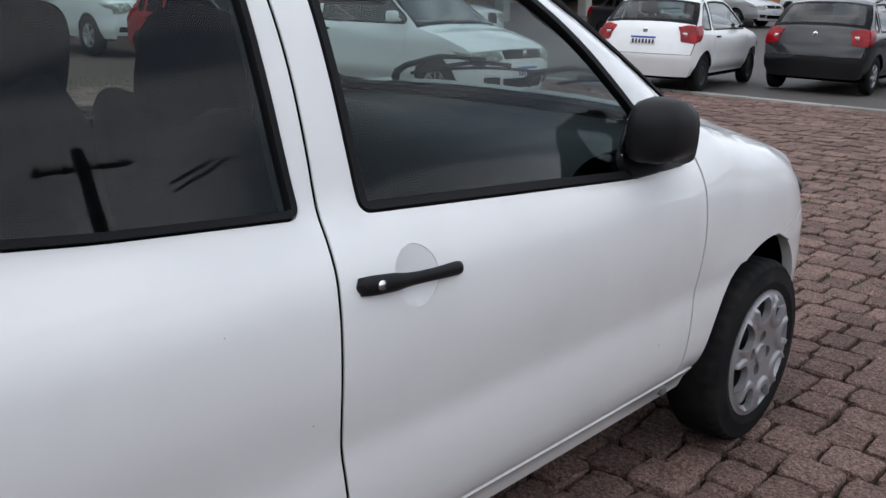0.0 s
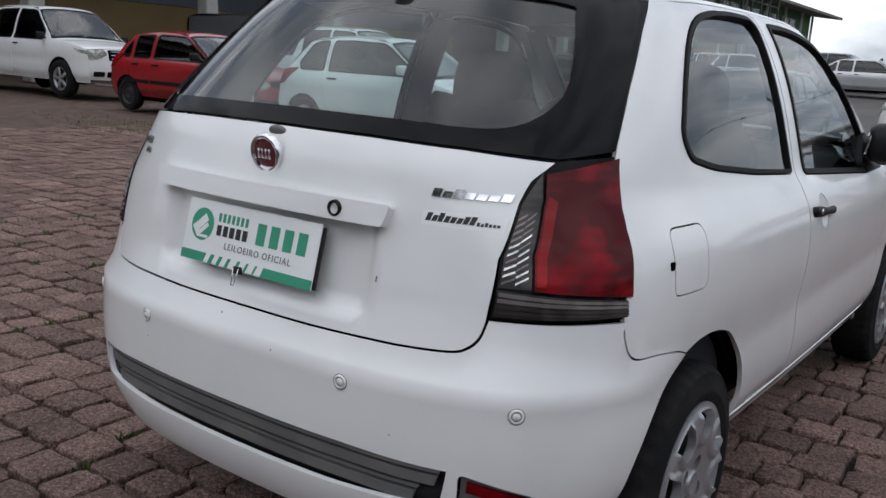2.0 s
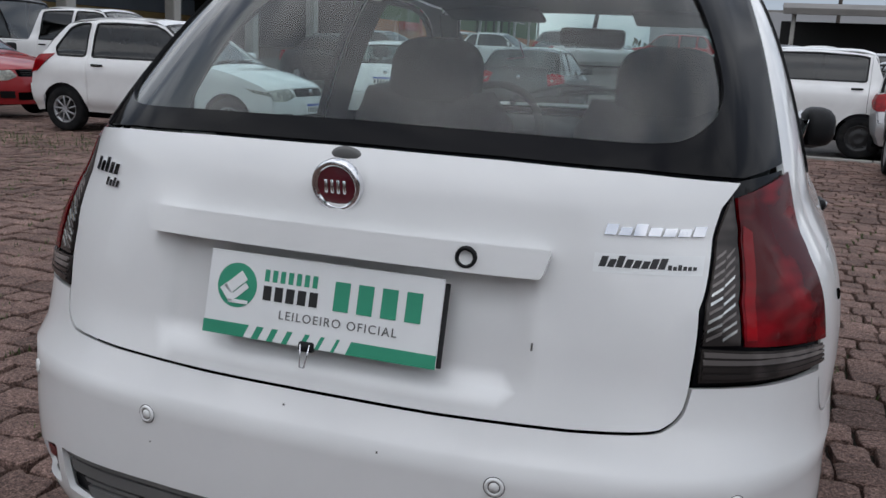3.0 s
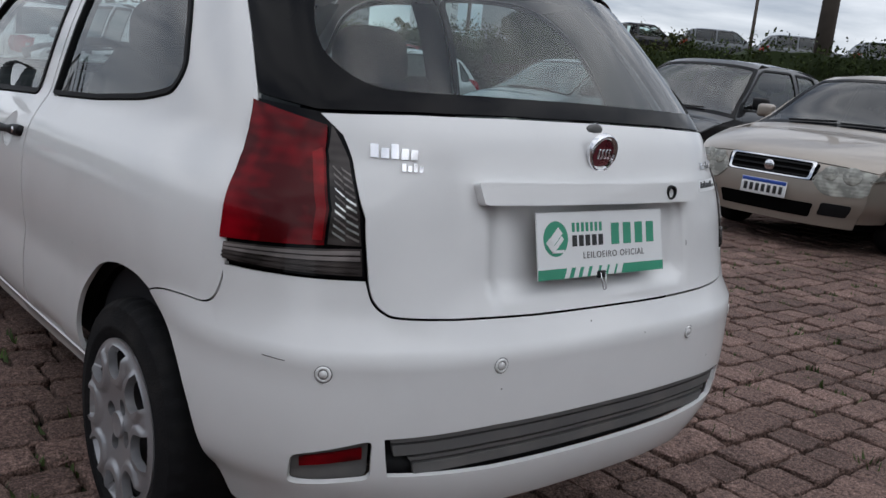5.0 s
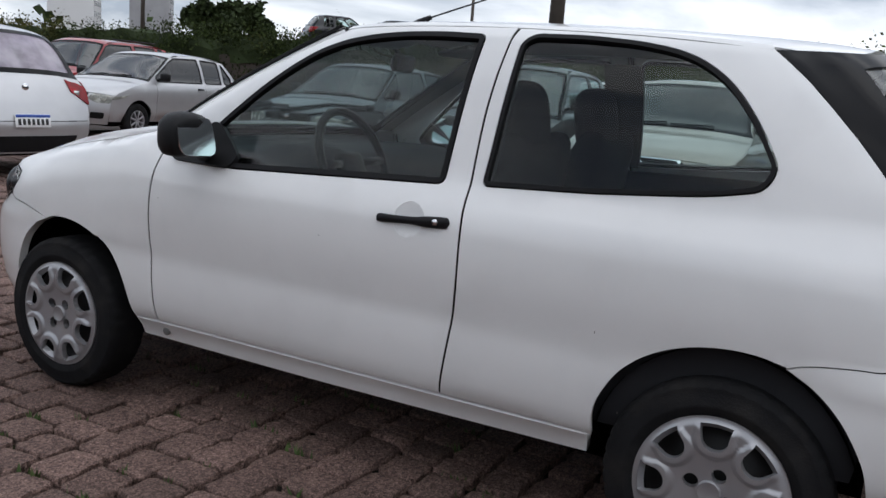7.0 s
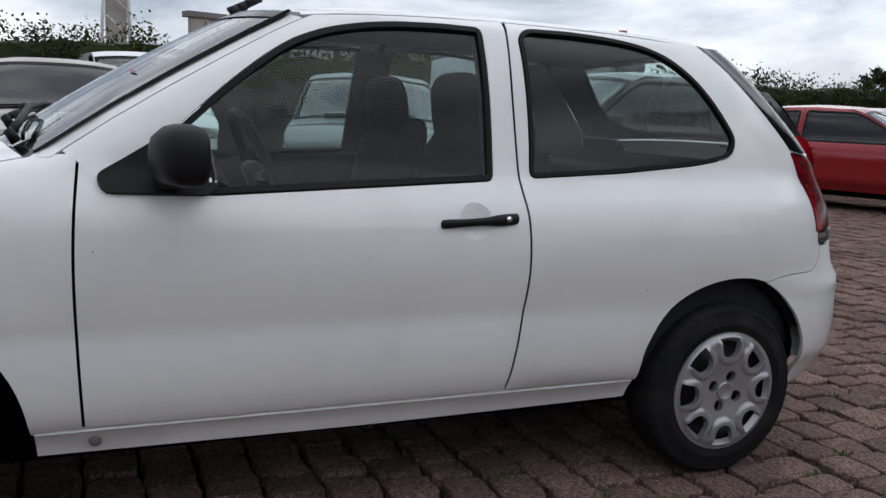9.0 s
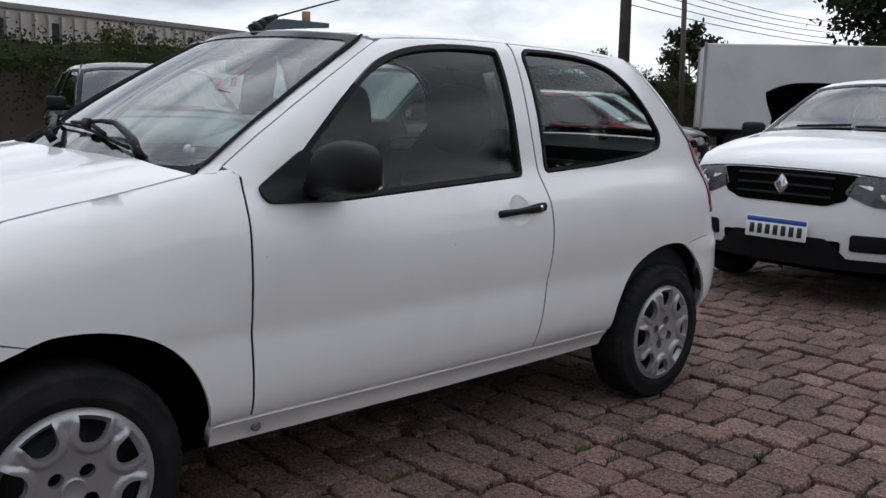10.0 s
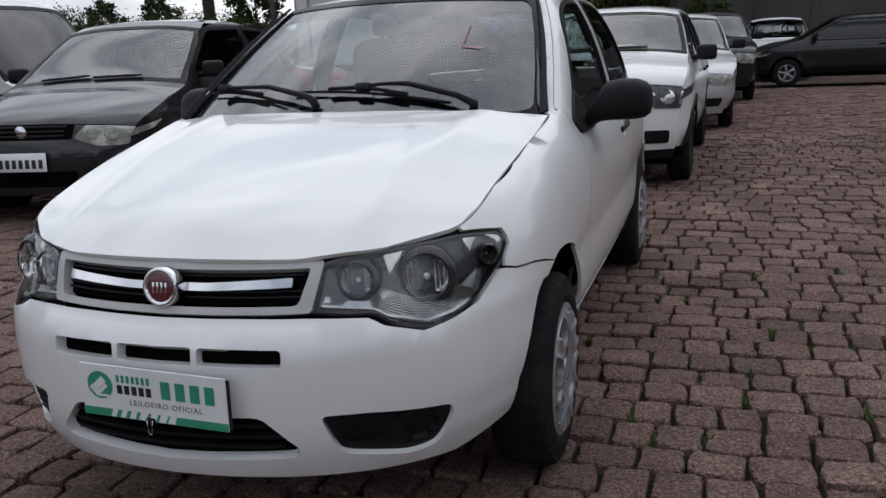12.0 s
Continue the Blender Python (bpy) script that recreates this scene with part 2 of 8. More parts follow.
def tube(points, r0, r1, n=8):
    """A bent round bar through points, tapering from r0 to r1."""
    P, b, rings = [Vector(p) for p in points], bmesh.new(), []
    for i, p in enumerate(P):
        t = (P[min(i + 1, len(P) - 1)] - P[max(i - 1, 0)]).normalized()
        u = t.cross(Vector((0, .3, 1))).normalized()
        w, r = t.cross(u), r0 + (r1 - r0) * i / (len(P) - 1)
        rings.append([b.verts.new(p + r * (math.cos(q) * u + math.sin(q) * w)) for q in np.linspace(0, 2 * math.pi, n, endpoint=False)])
    for a, c in zip(rings, rings[1:]):
        for k in range(n):
            b.faces.new((a[k], a[(k + 1) % n], c[(k + 1) % n], c[k]))
    b.faces.new(rings[0][::-1])
    b.faces.new(rings[-1])
    bmesh.ops.recalc_face_normals(b, faces=b.faces)
    return b


def lathe(profile, n=32, axis="X", bm=None):
    """Turns (radius, height) pairs round an axis."""
    b = bmesh.new()
    rings = []
    for r, h in profile:
        ring = []
        for i in range(n):
            a = 2 * math.pi * i / n
            c, s = r * math.cos(a), r * math.sin(a)
            ring.append(b.verts.new((h, c, s) if axis == "X" else (c, s, h) if axis == "Z" else (c, h, s)))
        rings.append(ring)
    for r0, r1 in zip(rings, rings[1:]):
        for i in range(n):
            b.faces.new((r0[i], r0[(i + 1) % n], r1[(i + 1) % n], r1[i]))
    bmesh.ops.remove_doubles(b, verts=b.verts, dist=1e-6)
    bmesh.ops.recalc_face_normals(b, faces=b.faces)
    return merged(bm, b)


def dense(poly, step, closed=True):
    out = []
    pts = [np.array(p, float) for p in poly]
    for i in range(len(pts) if closed else len(pts) - 1):
        p, q = pts[i], pts[(i + 1) % len(pts)]
        k = max(1, int(math.ceil(np.linalg.norm(q - p) / step)))
        out += [p + (q - p) * j / k for j in range(k)]
    if not closed:
        out.append(pts[-1])
    return np.array(out)


def inside(pts, poly):
    x, y = pts[:, 0], pts[:, 1]
    res = np.zeros(len(pts), bool)
    n = len(poly)
    for i in range(n):
        x0, y0 = poly[i]
        x1, y1 = poly[(i + 1) % n]
        if y0 == y1:
            continue
        c = (y0 > y) != (y1 > y)
        res ^= c & (x < (x1 - x0) * (y - y0) / (y1 - y0) + x0)
    return res


def edge_distance(pts, poly):
    d = np.full(len(pts), 1e9)
    for i in range(len(poly)):
        p, q = poly[i], poly[(i + 1) % len(poly)]
        v = q - p
        t = np.clip(((pts - p) @ v) / max(1e-12, v @ v), 0, 1)
        d = np.minimum(d, np.linalg.norm(pts - p - t[:, None] * v, axis=1))
    return d


def curve(points, n=8, closed=False):
    """A smooth (Catmull-Rom) line through 2D points."""
    P = [np.array(p, float) for p in points]
    m, out = len(P), []
    for i in range(m if closed else m - 1):
        p0 = P[(i - 1) % m] if closed or i > 0 else 2 * P[0] - P[1]
        p1, p2 = P[i], P[(i + 1) % m]
        p3 = P[(i + 2) % m] if closed or i + 2 < m else 2 * P[-1] - P[-2]
        for k in range(n):
            t = k / n
            out.append(0.5 * (2 * p1 + (p2 - p0) * t + (2 * p0 - 5 * p1 + 4 * p2 - p3) * t * t + (3 * p1 - p0 - 3 * p2 + p3) * t ** 3))
    if not closed:
        out.append(P[-1])
    return [tuple(p) for p in out]


def rounded(poly, radii, n=5):
    """A polygon with its corners rounded."""
    out, m = [], len(poly)
    if not isinstance(radii, (list, tuple)):
        radii = [radii] * m
    for i in range(m):
        p, a, b = (np.array(poly[j % m], float) for j in (i, i - 1, i + 1))
        r = min(radii[i], 0.48 * np.linalg.norm(a - p), 0.48 * np.linalg.norm(b - p))
        if r < 1e-5:
            out.append(tuple(p))
            continue
        s, e = p + (a - p) / np.linalg.norm(a - p) * r, p + (b - p) / np.linalg.norm(b - p) * r
        for k in range(n + 1):
            t = k / n
            out.append(tuple((1 - t) ** 2 * s + 2 * t * (1 - t) * p + t * t * e))
    return out


def grown(poly, d):
    """A polygon moved outwards by d (inwards where d is negative)."""
    P = np.array(poly, float)
    area = 0.5 * np.sum(P[:, 0] * np.roll(P[:, 1], -1) - np.roll(P[:, 0], -1) * P[:, 1])
    t = np.roll(P, -1, 0) - np.roll(P, 1, 0)
    t /= np.maximum(1e-9, np.linalg.norm(t, axis=1))[:, None]
    nrm = np.stack([t[:, 1], -t[:, 0]], 1) * (1 if area > 0 else -1)
    return [tuple(p) for p in P + nrm * d]


def circle(cx, cy, r, n=32, a0=0.0, a1=2 * math.pi):
    return [(cx + r * math.cos(a0 + (a1 - a0) * i / n), cy + r * math.sin(a0 + (a1 - a0) * i / n)) for i in range(n)]


def panel(name, outline, chart, mat, parent, label="", holes=(), step=0.05, lip=0.012, lift=0.0, edge=None, flip=None, outward=None):
    """A sheet cut out of a curved surface: chart(p, q) gives the place for the sheet's flat coordinates; edges are turned in by lip."""
    step_e = edge or step
    loops = [dense(outline, step_e)] + [dense(h, step_e) for h in holes]
    bound = np.concatenate(loops)
    lo, hi = bound.min(0), bound.max(0)
    gx, gy = np.meshgrid(np.arange(lo[0] + step / 2, hi[0], step), np.arange(lo[1] + step / 2, hi[1], step))
    grid = np.stack([gx.ravel(), gy.ravel()], 1)
    if len(grid):
        ok = inside(grid, loops[0])
        for h in loops[1:]:
            ok &= ~inside(grid, h)
        grid = grid[ok]
        for lp in loops:
            if len(grid):
                grid = grid[edge_distance(grid, lp) > 0.45 * min(step, step_e * 1.5)]
    pts = np.concatenate([bound, grid]) if len(grid) else bound
    edges, k = [], 0
    for lp in loops:
        edges += [(k + i, k + (i + 1) % len(lp)) for i in range(len(lp))]
        k += len(lp)
    res = geometry.delaunay_2d_cdt([Vector(p) for p in pts], edges, [], 0, 1e-7)
    v2, tri, src = res[0], res[2], res[3]
    v2 = np.array([(v.x, v.y) for v in v2])
    cen = np.array([v2[list(t)].mean(0) for t in tri])
    ok = inside(cen, loops[0])
    for h in loops[1:]:
        ok &= ~inside(cen, h)
    e = 1e-4

    def place(p, q):
        a = np.array(chart(p, q))
        u, w = np.array(chart(p + e, q)) - a, np.array(chart(p, q + e)) - a
        nn = np.cross(u, w)
        nn = nn / max(1e-12, np.linalg.norm(nn))
        return a, nn
    P, N = zip(*(place(*p) for p in v2))
    P, N = np.array(P), np.array(N)
    if outward is not None and np.sum(N @ np.array(outward)) < 0:
        N = -N
    faces = []
    for t, good in zip(tri, ok):
        if good:
            t = list(t)
            fn = np.cross(P[t[1]] - P[t[0]], P[t[2]] - P[t[0]])
            faces.append(t if fn @ N[t[0]] > 0 else t[::-1])
    P = P + N * lift
    used = sorted({i for f in faces for i in f})
    slot = {i: k for k, i in enumerate(used)}
    verts = [tuple(P[i]) for i in used]
    norms, sharp = [tuple(N[i]) for f in faces for i in f], set()
    faces = [tuple(slot[i] for i in f) for f in faces]
    if lip:
        where = {}
        for i, ss in enumerate(src):
            for s in ss:
                where[s] = i
        k = 0
        for lp in loops:
            ids = [where.get(k + i) for i in range(len(lp))]
            k += len(lp)
            ids = [i for i in ids if i in slot]
            base, sides = len(verts), []
            for j, i in enumerate(ids):
                tang = P[ids[(j + 1) % len(ids)]] - P[ids[j - 1]]
                side = np.cross(tang, N[i])
                sides.append(tuple(side / max(1e-12, np.linalg.norm(side))))
                verts.append(tuple(P[i] - N[i] * lip))
            for j in range(len(ids)):
                j2 = (j + 1) % len(ids)
                if ids[j] != ids[j2]:
                    sharp.add(tuple(sorted((slot[ids[j]], slot[ids[j2]]))))
                    faces.append((slot[ids[j]], base + j, base + j2, slot[ids[j2]]))
                    norms += [sides[j], sides[j], sides[j2], sides[j2]]
    return link_mesh(name, verts, faces, mat, parent, label, True, norms, sharp)


def table(rows):
    xs, ys = [r[0] for r in rows], [r[1] for r in rows]
    return lambda v: float(np.interp(v, xs, ys))


def smooth_table(rows, n=6):
    return table(curve(rows, n))


def smoothstep(v, a, b):
    t = min(1.0, max(0.0, (v - a) / (b - a)))
    return t * t * (3 - 2 * t)

# ---------------------------------------------------------------- ground
def ground_z(x, y):
    """The yard is level round the white car and rises gently to the far side; behind the hedge lies a higher terrace."""
    z = min(1.5, .045 * max(0.0, y - 17.0))
    if x > 13.9:
        z = max(z, 1.45 + min(1.0, .075 * (x - 14.0)))
    return z


def soil_material():
    """Dark earth with moss in the joints, giving way to a coursed stone pattern where the yard lies far off."""
    m, n, l, b = material("joint_soil_and_far_setts")
    tc = n.new("ShaderNodeTexCoord")
    moss = n.new("ShaderNodeTexNoise")
    moss.inputs["Scale"].default_value, moss.inputs["Detail"].default_value = 1.3, 8
    l.new(tc.outputs["Object"], moss.inputs["Vector"])
    mr = n.new("ShaderNodeValToRGB")
    mr.color_ramp.elements[0].position, mr.color_ramp.elements[0].color = .46, (.016, .013, .010, 1)
    mr.color_ramp.elements[1].position, mr.color_ramp.elements[1].color = .66, (.022, .030, .009, 1)
    l.new(moss.outputs["Fac"], mr.inputs["Fac"])
    br = n.new("ShaderNodeTexBrick")
    br.inputs["Scale"].default_value = 1.0
    br.inputs["Brick Width"].default_value, br.inputs["Row Height"].default_value, br.inputs["Mortar Size"].default_value = .16, .163, .012
    br.inputs["Color1"].default_value, br.inputs["Color2"].default_value, br.inputs["Mortar"].default_value = (.095, .064, .054, 1), (.15, .102, .086, 1), (.04, .035, .027, 1)
    warp = n.new("ShaderNodeTexNoise")
    warp.inputs["Scale"].default_value = 3.0
    l.new(tc.outputs["Object"], warp.inputs["Vector"])
    add = n.new("ShaderNodeMix")
    add.data_type, add.blend_type = "RGBA", "LINEAR_LIGHT"
    add.inputs["Factor"].default_value = .05
    l.new(tc.outputs["Object"], add.inputs["A"])
    l.new(warp.outputs["Color"], add.inputs["B"])
    l.new(add.outputs["Result"], br.inputs["Vector"])
    sep = n.new("ShaderNodeSeparateXYZ")
    l.new(tc.outputs["Object"], sep.inputs[0])
    ax, ay = n.new("ShaderNodeMath"), n.new("ShaderNodeMath")
    ax.operation = ay.operation = "ABSOLUTE"
    off = n.new("ShaderNodeMath")
    off.operation = "ADD"
    off.inputs[1].default_value = 1.5
    l.new(sep.outputs["X"], ax.inputs[0])
    l.new(sep.outputs["Y"], off.inputs[0])
    l.new(off.outputs[0], ay.inputs[0])
    gx, gy, mx = n.new("ShaderNodeMath"), n.new("ShaderNodeMath"), n.new("ShaderNodeMath")
    gx.operation = gy.operation = "GREATER_THAN"
    gx.inputs[1].default_value, gy.inputs[1].default_value = 10.0, 13.5
    mx.operation = "MAXIMUM"
    l.new(ax.outputs[0], gx.inputs[0])
    l.new(ay.outputs[0], gy.inputs[0])
    l.new(gx.outputs[0], mx.inputs[0])
    l.new(gy.outputs[0], mx.inputs[1])
    mix = n.new("ShaderNodeMix")
    mix.data_type = "RGBA"
    l.new(mx.outputs[0], mix.inputs["Factor"])
    l.new(mr.outputs["Color"], mix.inputs["A"])
    l.new(br.outputs["Color"], mix.inputs["B"])
    l.new(mix.outputs["Result"], b.inputs["Base Color"])
    b.inputs["Roughness"].default_value, b.inputs["Specular IOR Level"].default_value = .9, .15
    bp = n.new("ShaderNodeBump")
    bp.inputs["Strength"].default_value, bp.inputs["Distance"].default_value = .6, .012
    l.new(br.outputs["Fac"], bp.inputs["Height"])
    bp.invert = True
    l.new(bp.outputs["Normal"], b.inputs["Normal"])
    return m


def lines(marks):
    out = []
    for a, b, k in marks:
        out += list(np.linspace(a, b, k, endpoint=False))
    return out + [marks[-1][1]]


GX = lines([(-900, -60, 4), (-60, 13.86, 20), (13.86, 13.94, 1), (13.94, 40, 8), (40, 900, 4)])
GY = lines([(-900, -40, 4), (-40, 17, 16), (17, 52, 12), (52, 900, 5)])
gv = [(x, y, ground_z(x, y) - .036) for y in GY for x in GX]
gf = [(j * len(GX) + i, j * len(GX) + i + 1, (j + 1) * len(GX) + i + 1, (j + 1) * len(GX) + i) for j in range(len(GY) - 1) for i in range(len(GX) - 1)]
ground = link_mesh("ground", gv, gf, soil_material(), smooth=False)
tagged(ground, "reddish stone sett paving with mossy joints", "ground", kind="structure")

ASPHALT = surface("worn_dark_asphalt", (.060, .052, .048), rough=.75, vary=.25, scale=.7, bump=.3, bump_scale=90, stain=(.10, .085, .075), stain_amount=.6, stain_scale=.35)
CONCRETE = surface("grey_concrete", (.30, .29, .27), rough=.85, vary=.18, scale=1.2, bump=.25, bump_scale=40, stain=(.12, .11, .09), stain_amount=.55, stain_scale=.8)
ry = lines([(12.45, 17, 2), (17, 52, 10), (52, 120, 2)])
rv = [(x, y, ground_z(0, y) - .012) for y in ry for x in (-20.5, 13.0)]
road = link_mesh("road", rv, [(2 * j, 2 * j + 1, 2 * j + 3, 2 * j + 2) for j in range(len(ry) - 1)], ASPHALT, smooth=False)
tagged(road, "worn dark asphalt of the upper yard", "road", kind="structure")
kb = None
for k in range(28):
    kb = rbox(1.18, .12, .06, .012, 1, at=(-20 + k * 1.2, 12.33 + .02 * math.sin(k * 1.7), -.006), bm=kb)
kerb = part("kerb", kb, CONCRETE, None, smooth=False)
tagged(kerb, "low concrete kerb between setts and asphalt", "kerb", kind="structure")

# ---------------------------------------------------------------- shape of the white hatchback
# Its own frame: x to its right, y ahead from the rear axle, z up from the ground.
PLAN = curve([(0, -.700), (.15, -.698), (.30, -.688), (.45, -.665), (.57, -.620), (.67, -.545), (.742, -.42), (.778, -.26), (.790, -.06), (.795, .3), (.800, .8),
              (.800, 1.4), (.796, 2.0), (.785, 2.35), (.755, 2.62), (.69, 2.80), (.60, 2.93), (.48, 3.03), (.32, 3.105), (.16, 3.142), (0, 3.155)], 10)
PLAN_X = np.array([p[0] for p in PLAN])
PLAN_Y = np.array([p[1] for p in PLAN])
PLAN_A = np.concatenate([[0], np.cumsum(np.hypot(np.diff(PLAN_X), np.diff(PLAN_Y)))])
A_END = PLAN_A[-1]
WIDTH = smooth_table([(.16, .84), (.24, .885), (.31, .920), (.35, .958), (.40, .979), (.47, .988), (.53, .988), (.565, .986), (.59, .988), (.64, .997), (.71, 1.004), (.79, .999), (.86, .980), (.92, .938),
                      (.96, .908), (1.05, .876), (1.15, .838), (1.25, .790), (1.34, .732), (1.38, .690), (1.41, .62), (1.43, .52)], 8)
REAR_IN = smooth_table([(.16, .09), (.24, .05), (.32, .012), (.42, 0), (.595, .0), (.615, .003), (.635, .014), (.665, .030), (.70, .042), (.74, .052), (.80, .062), (.90, .080), (.98, .098), (1.03, .118),
                        (1.08, .155), (1.2, .265), (1.30, .365), (1.38, .46), (1.43, .54)], 8)
NOSE_IN = smooth_table([(.16, .06), (.24, .0), (.32, -.035), (.40, -.048), (.56, -.048), (.60, -.030), (.63, -.004), (.66, .012), (.70, .030), (.74, .050), (.78, .085), (.82, .14), (.95, .4)], 8)
HOOD_EDGE_Z = smooth_table([(1.6, 1.07), (1.9, 1.006), (2.0, .986), (2.2, .944), (2.4, .905), (2.6, .859), (2.75, .816), (2.863, .778), (3.1, .71)], 6)
HOOD_EDGE_X = smooth_table([(1.6, .69), (2.0, .668), (2.3, .655), (2.6, .643), (2.863, .629), (3.1, .60)], 6)


def a_line(z):
    """How far ahead the windscreen's side edge lies at a height."""
    return float(np.interp(z, [.95, .988, 1.1, 1.2, 1.3, 1.375, 1.43], [2.05, 1.995, 1.83, 1.665, 1.49, 1.345, 1.22]))


def body(a, z):
    """The body's outside: a runs from the middle of the tail (0) round the right flank to the middle of the nose; negative on the left."""
    s = -1 if a < 0 else 1
    a = min(abs(a), A_END)
    x0, y0 = float(np.interp(a, PLAN_A, PLAN_X)), float(np.interp(a, PLAN_A, PLAN_Y))
    wr = 1 - smoothstep(y0, -.50, -.30) * .18 if y0 < -.30 else .82 * (1 - smoothstep(y0, -.75, .95)) / (1 - smoothstep(-.30, -.75, .95))
    y = y0 + wr * REAR_IN(z) - smoothstep(y0, 2.2, 2.95) * NOSE_IN(min(z, .95))
    w = WIDTH(z) + .036 * smoothstep(y0, 2.3, 2.6) * (1 - smoothstep(z, .30, .37))
    x = x0 * w
    k = 0.0
    if y0 < -.08:
        x *= 1 + .022 * (1 - smoothstep(z, .605, .665)) * smoothstep(-y0, .08, .40)
    if y0 > 1.8 and z > .6:
        zh, xs = HOOD_EDGE_Z(min(y, 3.0)), HOOD_EDGE_X(min(y, 3.0))
        t = min(1.0, max(0.0, (z - .6) / (zh - .6)))
        xf = min(x0, xs * 1.25) * 0 + xs + (x0 - xs) * math.sqrt(max(0.0, 1 - t ** 3.2)) if x0 > xs else x0
        k = smoothstep(y0, 1.85, 2.15) * (1 - smoothstep(y0, 2.80, 2.95))
        x = x * (1 - k) + xf * k
    if z > .93 and y0 > .9:
        d = (a_line(z) - y) * .75
        x -= .055 * (1 - min(1, max(0, d / .13))) ** 2 * smoothstep(z, .93, 1.02) * (1 - k)
    return (s * x, y, z)


def side_a(y, z):
    """The a of the flank's point at (y, z)."""
    lo, hi = .25, A_END - .05
    for _ in range(36):
        mid = (lo + hi) / 2
        if body(mid, z)[1] < y:
            lo = mid
        else:
            hi = mid
    return lo


def rear_a(x, z):
    """The a of the tail's point at (x, z)."""
    lo, hi = 0.0, 1.2
    for _ in range(32):
        mid = (lo + hi) / 2
        if body(mid, z)[0] < abs(x):
            lo = mid
        else:
            hi = mid
    return math.copysign(lo, x)


def front_a(x, z):
    lo, hi = A_END - 1.1, A_END
    for _ in range(32):
        mid = (lo + hi) / 2
        if body(mid, z)[0] > abs(x):
            lo = mid
        else:
            hi = mid
    return math.copysign(lo, x)


def flank(y, z):
    return body(side_a(y, z), z)


ROOF_MID = smooth_table([(-.30, 1.375), (-.18, 1.402), (0, 1.418), (.4, 1.433), (.8, 1.437), (1.2, 1.424), (1.46, 1.395), (1.6, 1.36)], 6)
ROOF_EDGE = smooth_table([(-.25, 1.325), (-.12, 1.352), (.1, 1.376), (.4, 1.394), (.8, 1.400), (1.1, 1.392), (1.36, 1.372), (1.5, 1.33)], 6)


def roof(x, y):
    ze = ROOF_EDGE(y)
    xe = flank(min(y, 1.34), ze)[0]
    k = min(1.1, abs(x) / max(.05, xe))
    return (x, y, ROOF_MID(y) - (ROOF_MID(y) - ze) * k ** 2.6)


HOOD_MID = smooth_table([(1.95, 1.036), (2.1, 1.016), (2.3, .986), (2.6, .935), (2.85, .876), (2.98, .836), (3.06, .790), (3.10, .762), (3.14, .74)], 6)


def crest(y):
    """Half the width between the front wings' upper edges."""
    z = HOOD_EDGE_Z(y) - .002
    return flank(y, z)[0]


HOOD_SIDE = smooth_table([(y, crest(y)) for y in (1.9, 2.0, 2.1, 2.2, 2.35, 2.5, 2.65, 2.75, 2.81)] + [(2.9, .625), (3.1, .60)], 4)


def hood(x, y):
    """y is counted on the middle line; the sheet bends back towards its sides."""
    back = .015 + .17 * smoothstep(y, 2.3, 3.05)
    k = abs(x) / HOOD_SIDE(y - back)
    yy = y - back * k ** 2.2
    z = HOOD_MID(y) - (HOOD_MID(y) - HOOD_EDGE_Z(yy)) * k ** 3.0
    z += .012 * math.exp(-((abs(x) - .40 - .1 * (2.9 - y)) / .05) ** 2) * smoothstep(k, .2, .5) * 0.6
    return (x, yy, z)


def windscreen(u, v):
    """u from -1 to 1 across, v from 0 (cowl) to 1 (roof)."""
    e = np.array((.668 + (.525 - .668) * v + .012 * math.sin(math.pi * v), 1.99 + (1.335 - 1.99) * v, .965 + (1.378 - .965) * v + .012 * math.sin(math.pi * v)))
    c = np.array((0, 2.175 + (1.445 - 2.175) * v, .958 + (1.398 - .958) * v + .022 * math.sin(math.pi * v)))
    k = abs(u) ** 2.2
    return (u * e[0], c[1] + (e[1] - c[1]) * k, c[2] + (e[2] - c[2]) * k)

# ---------------------------------------------------------------- the white hatchback
def to_a(points, side=1):
    return [(side * side_a(y, z), z) for y, z in points]


def rear_az(points):
    return [(rear_a(x, z), z) for x, z in points]


def front_az(points):
    """(x, z) of the nose, counted from its middle so that both halves join: a - A_END on the right, A_END + a on the left."""
    return [((front_a(x, z) - A_END) if x >= 0 else (A_END + front_a(x, z)), z) for x, z in points]


def nose(b, z):
    return body(A_END + b, z) if b <= 0 else body(-(A_END - b), z)


def tail(a, z):
    p = body(a, z)
    return p


def gate(a, z):
    """The tailgate's sheet with the sunk field round the number plate."""
    p = body(a, z)
    x = abs(p[0])
    sink = (1 - smoothstep(x, .285, .325)) * smoothstep(z, .695, .725) * (1 - smoothstep(z, .885, .90))
    return (p[0], p[1] + .020 * sink, p[2])


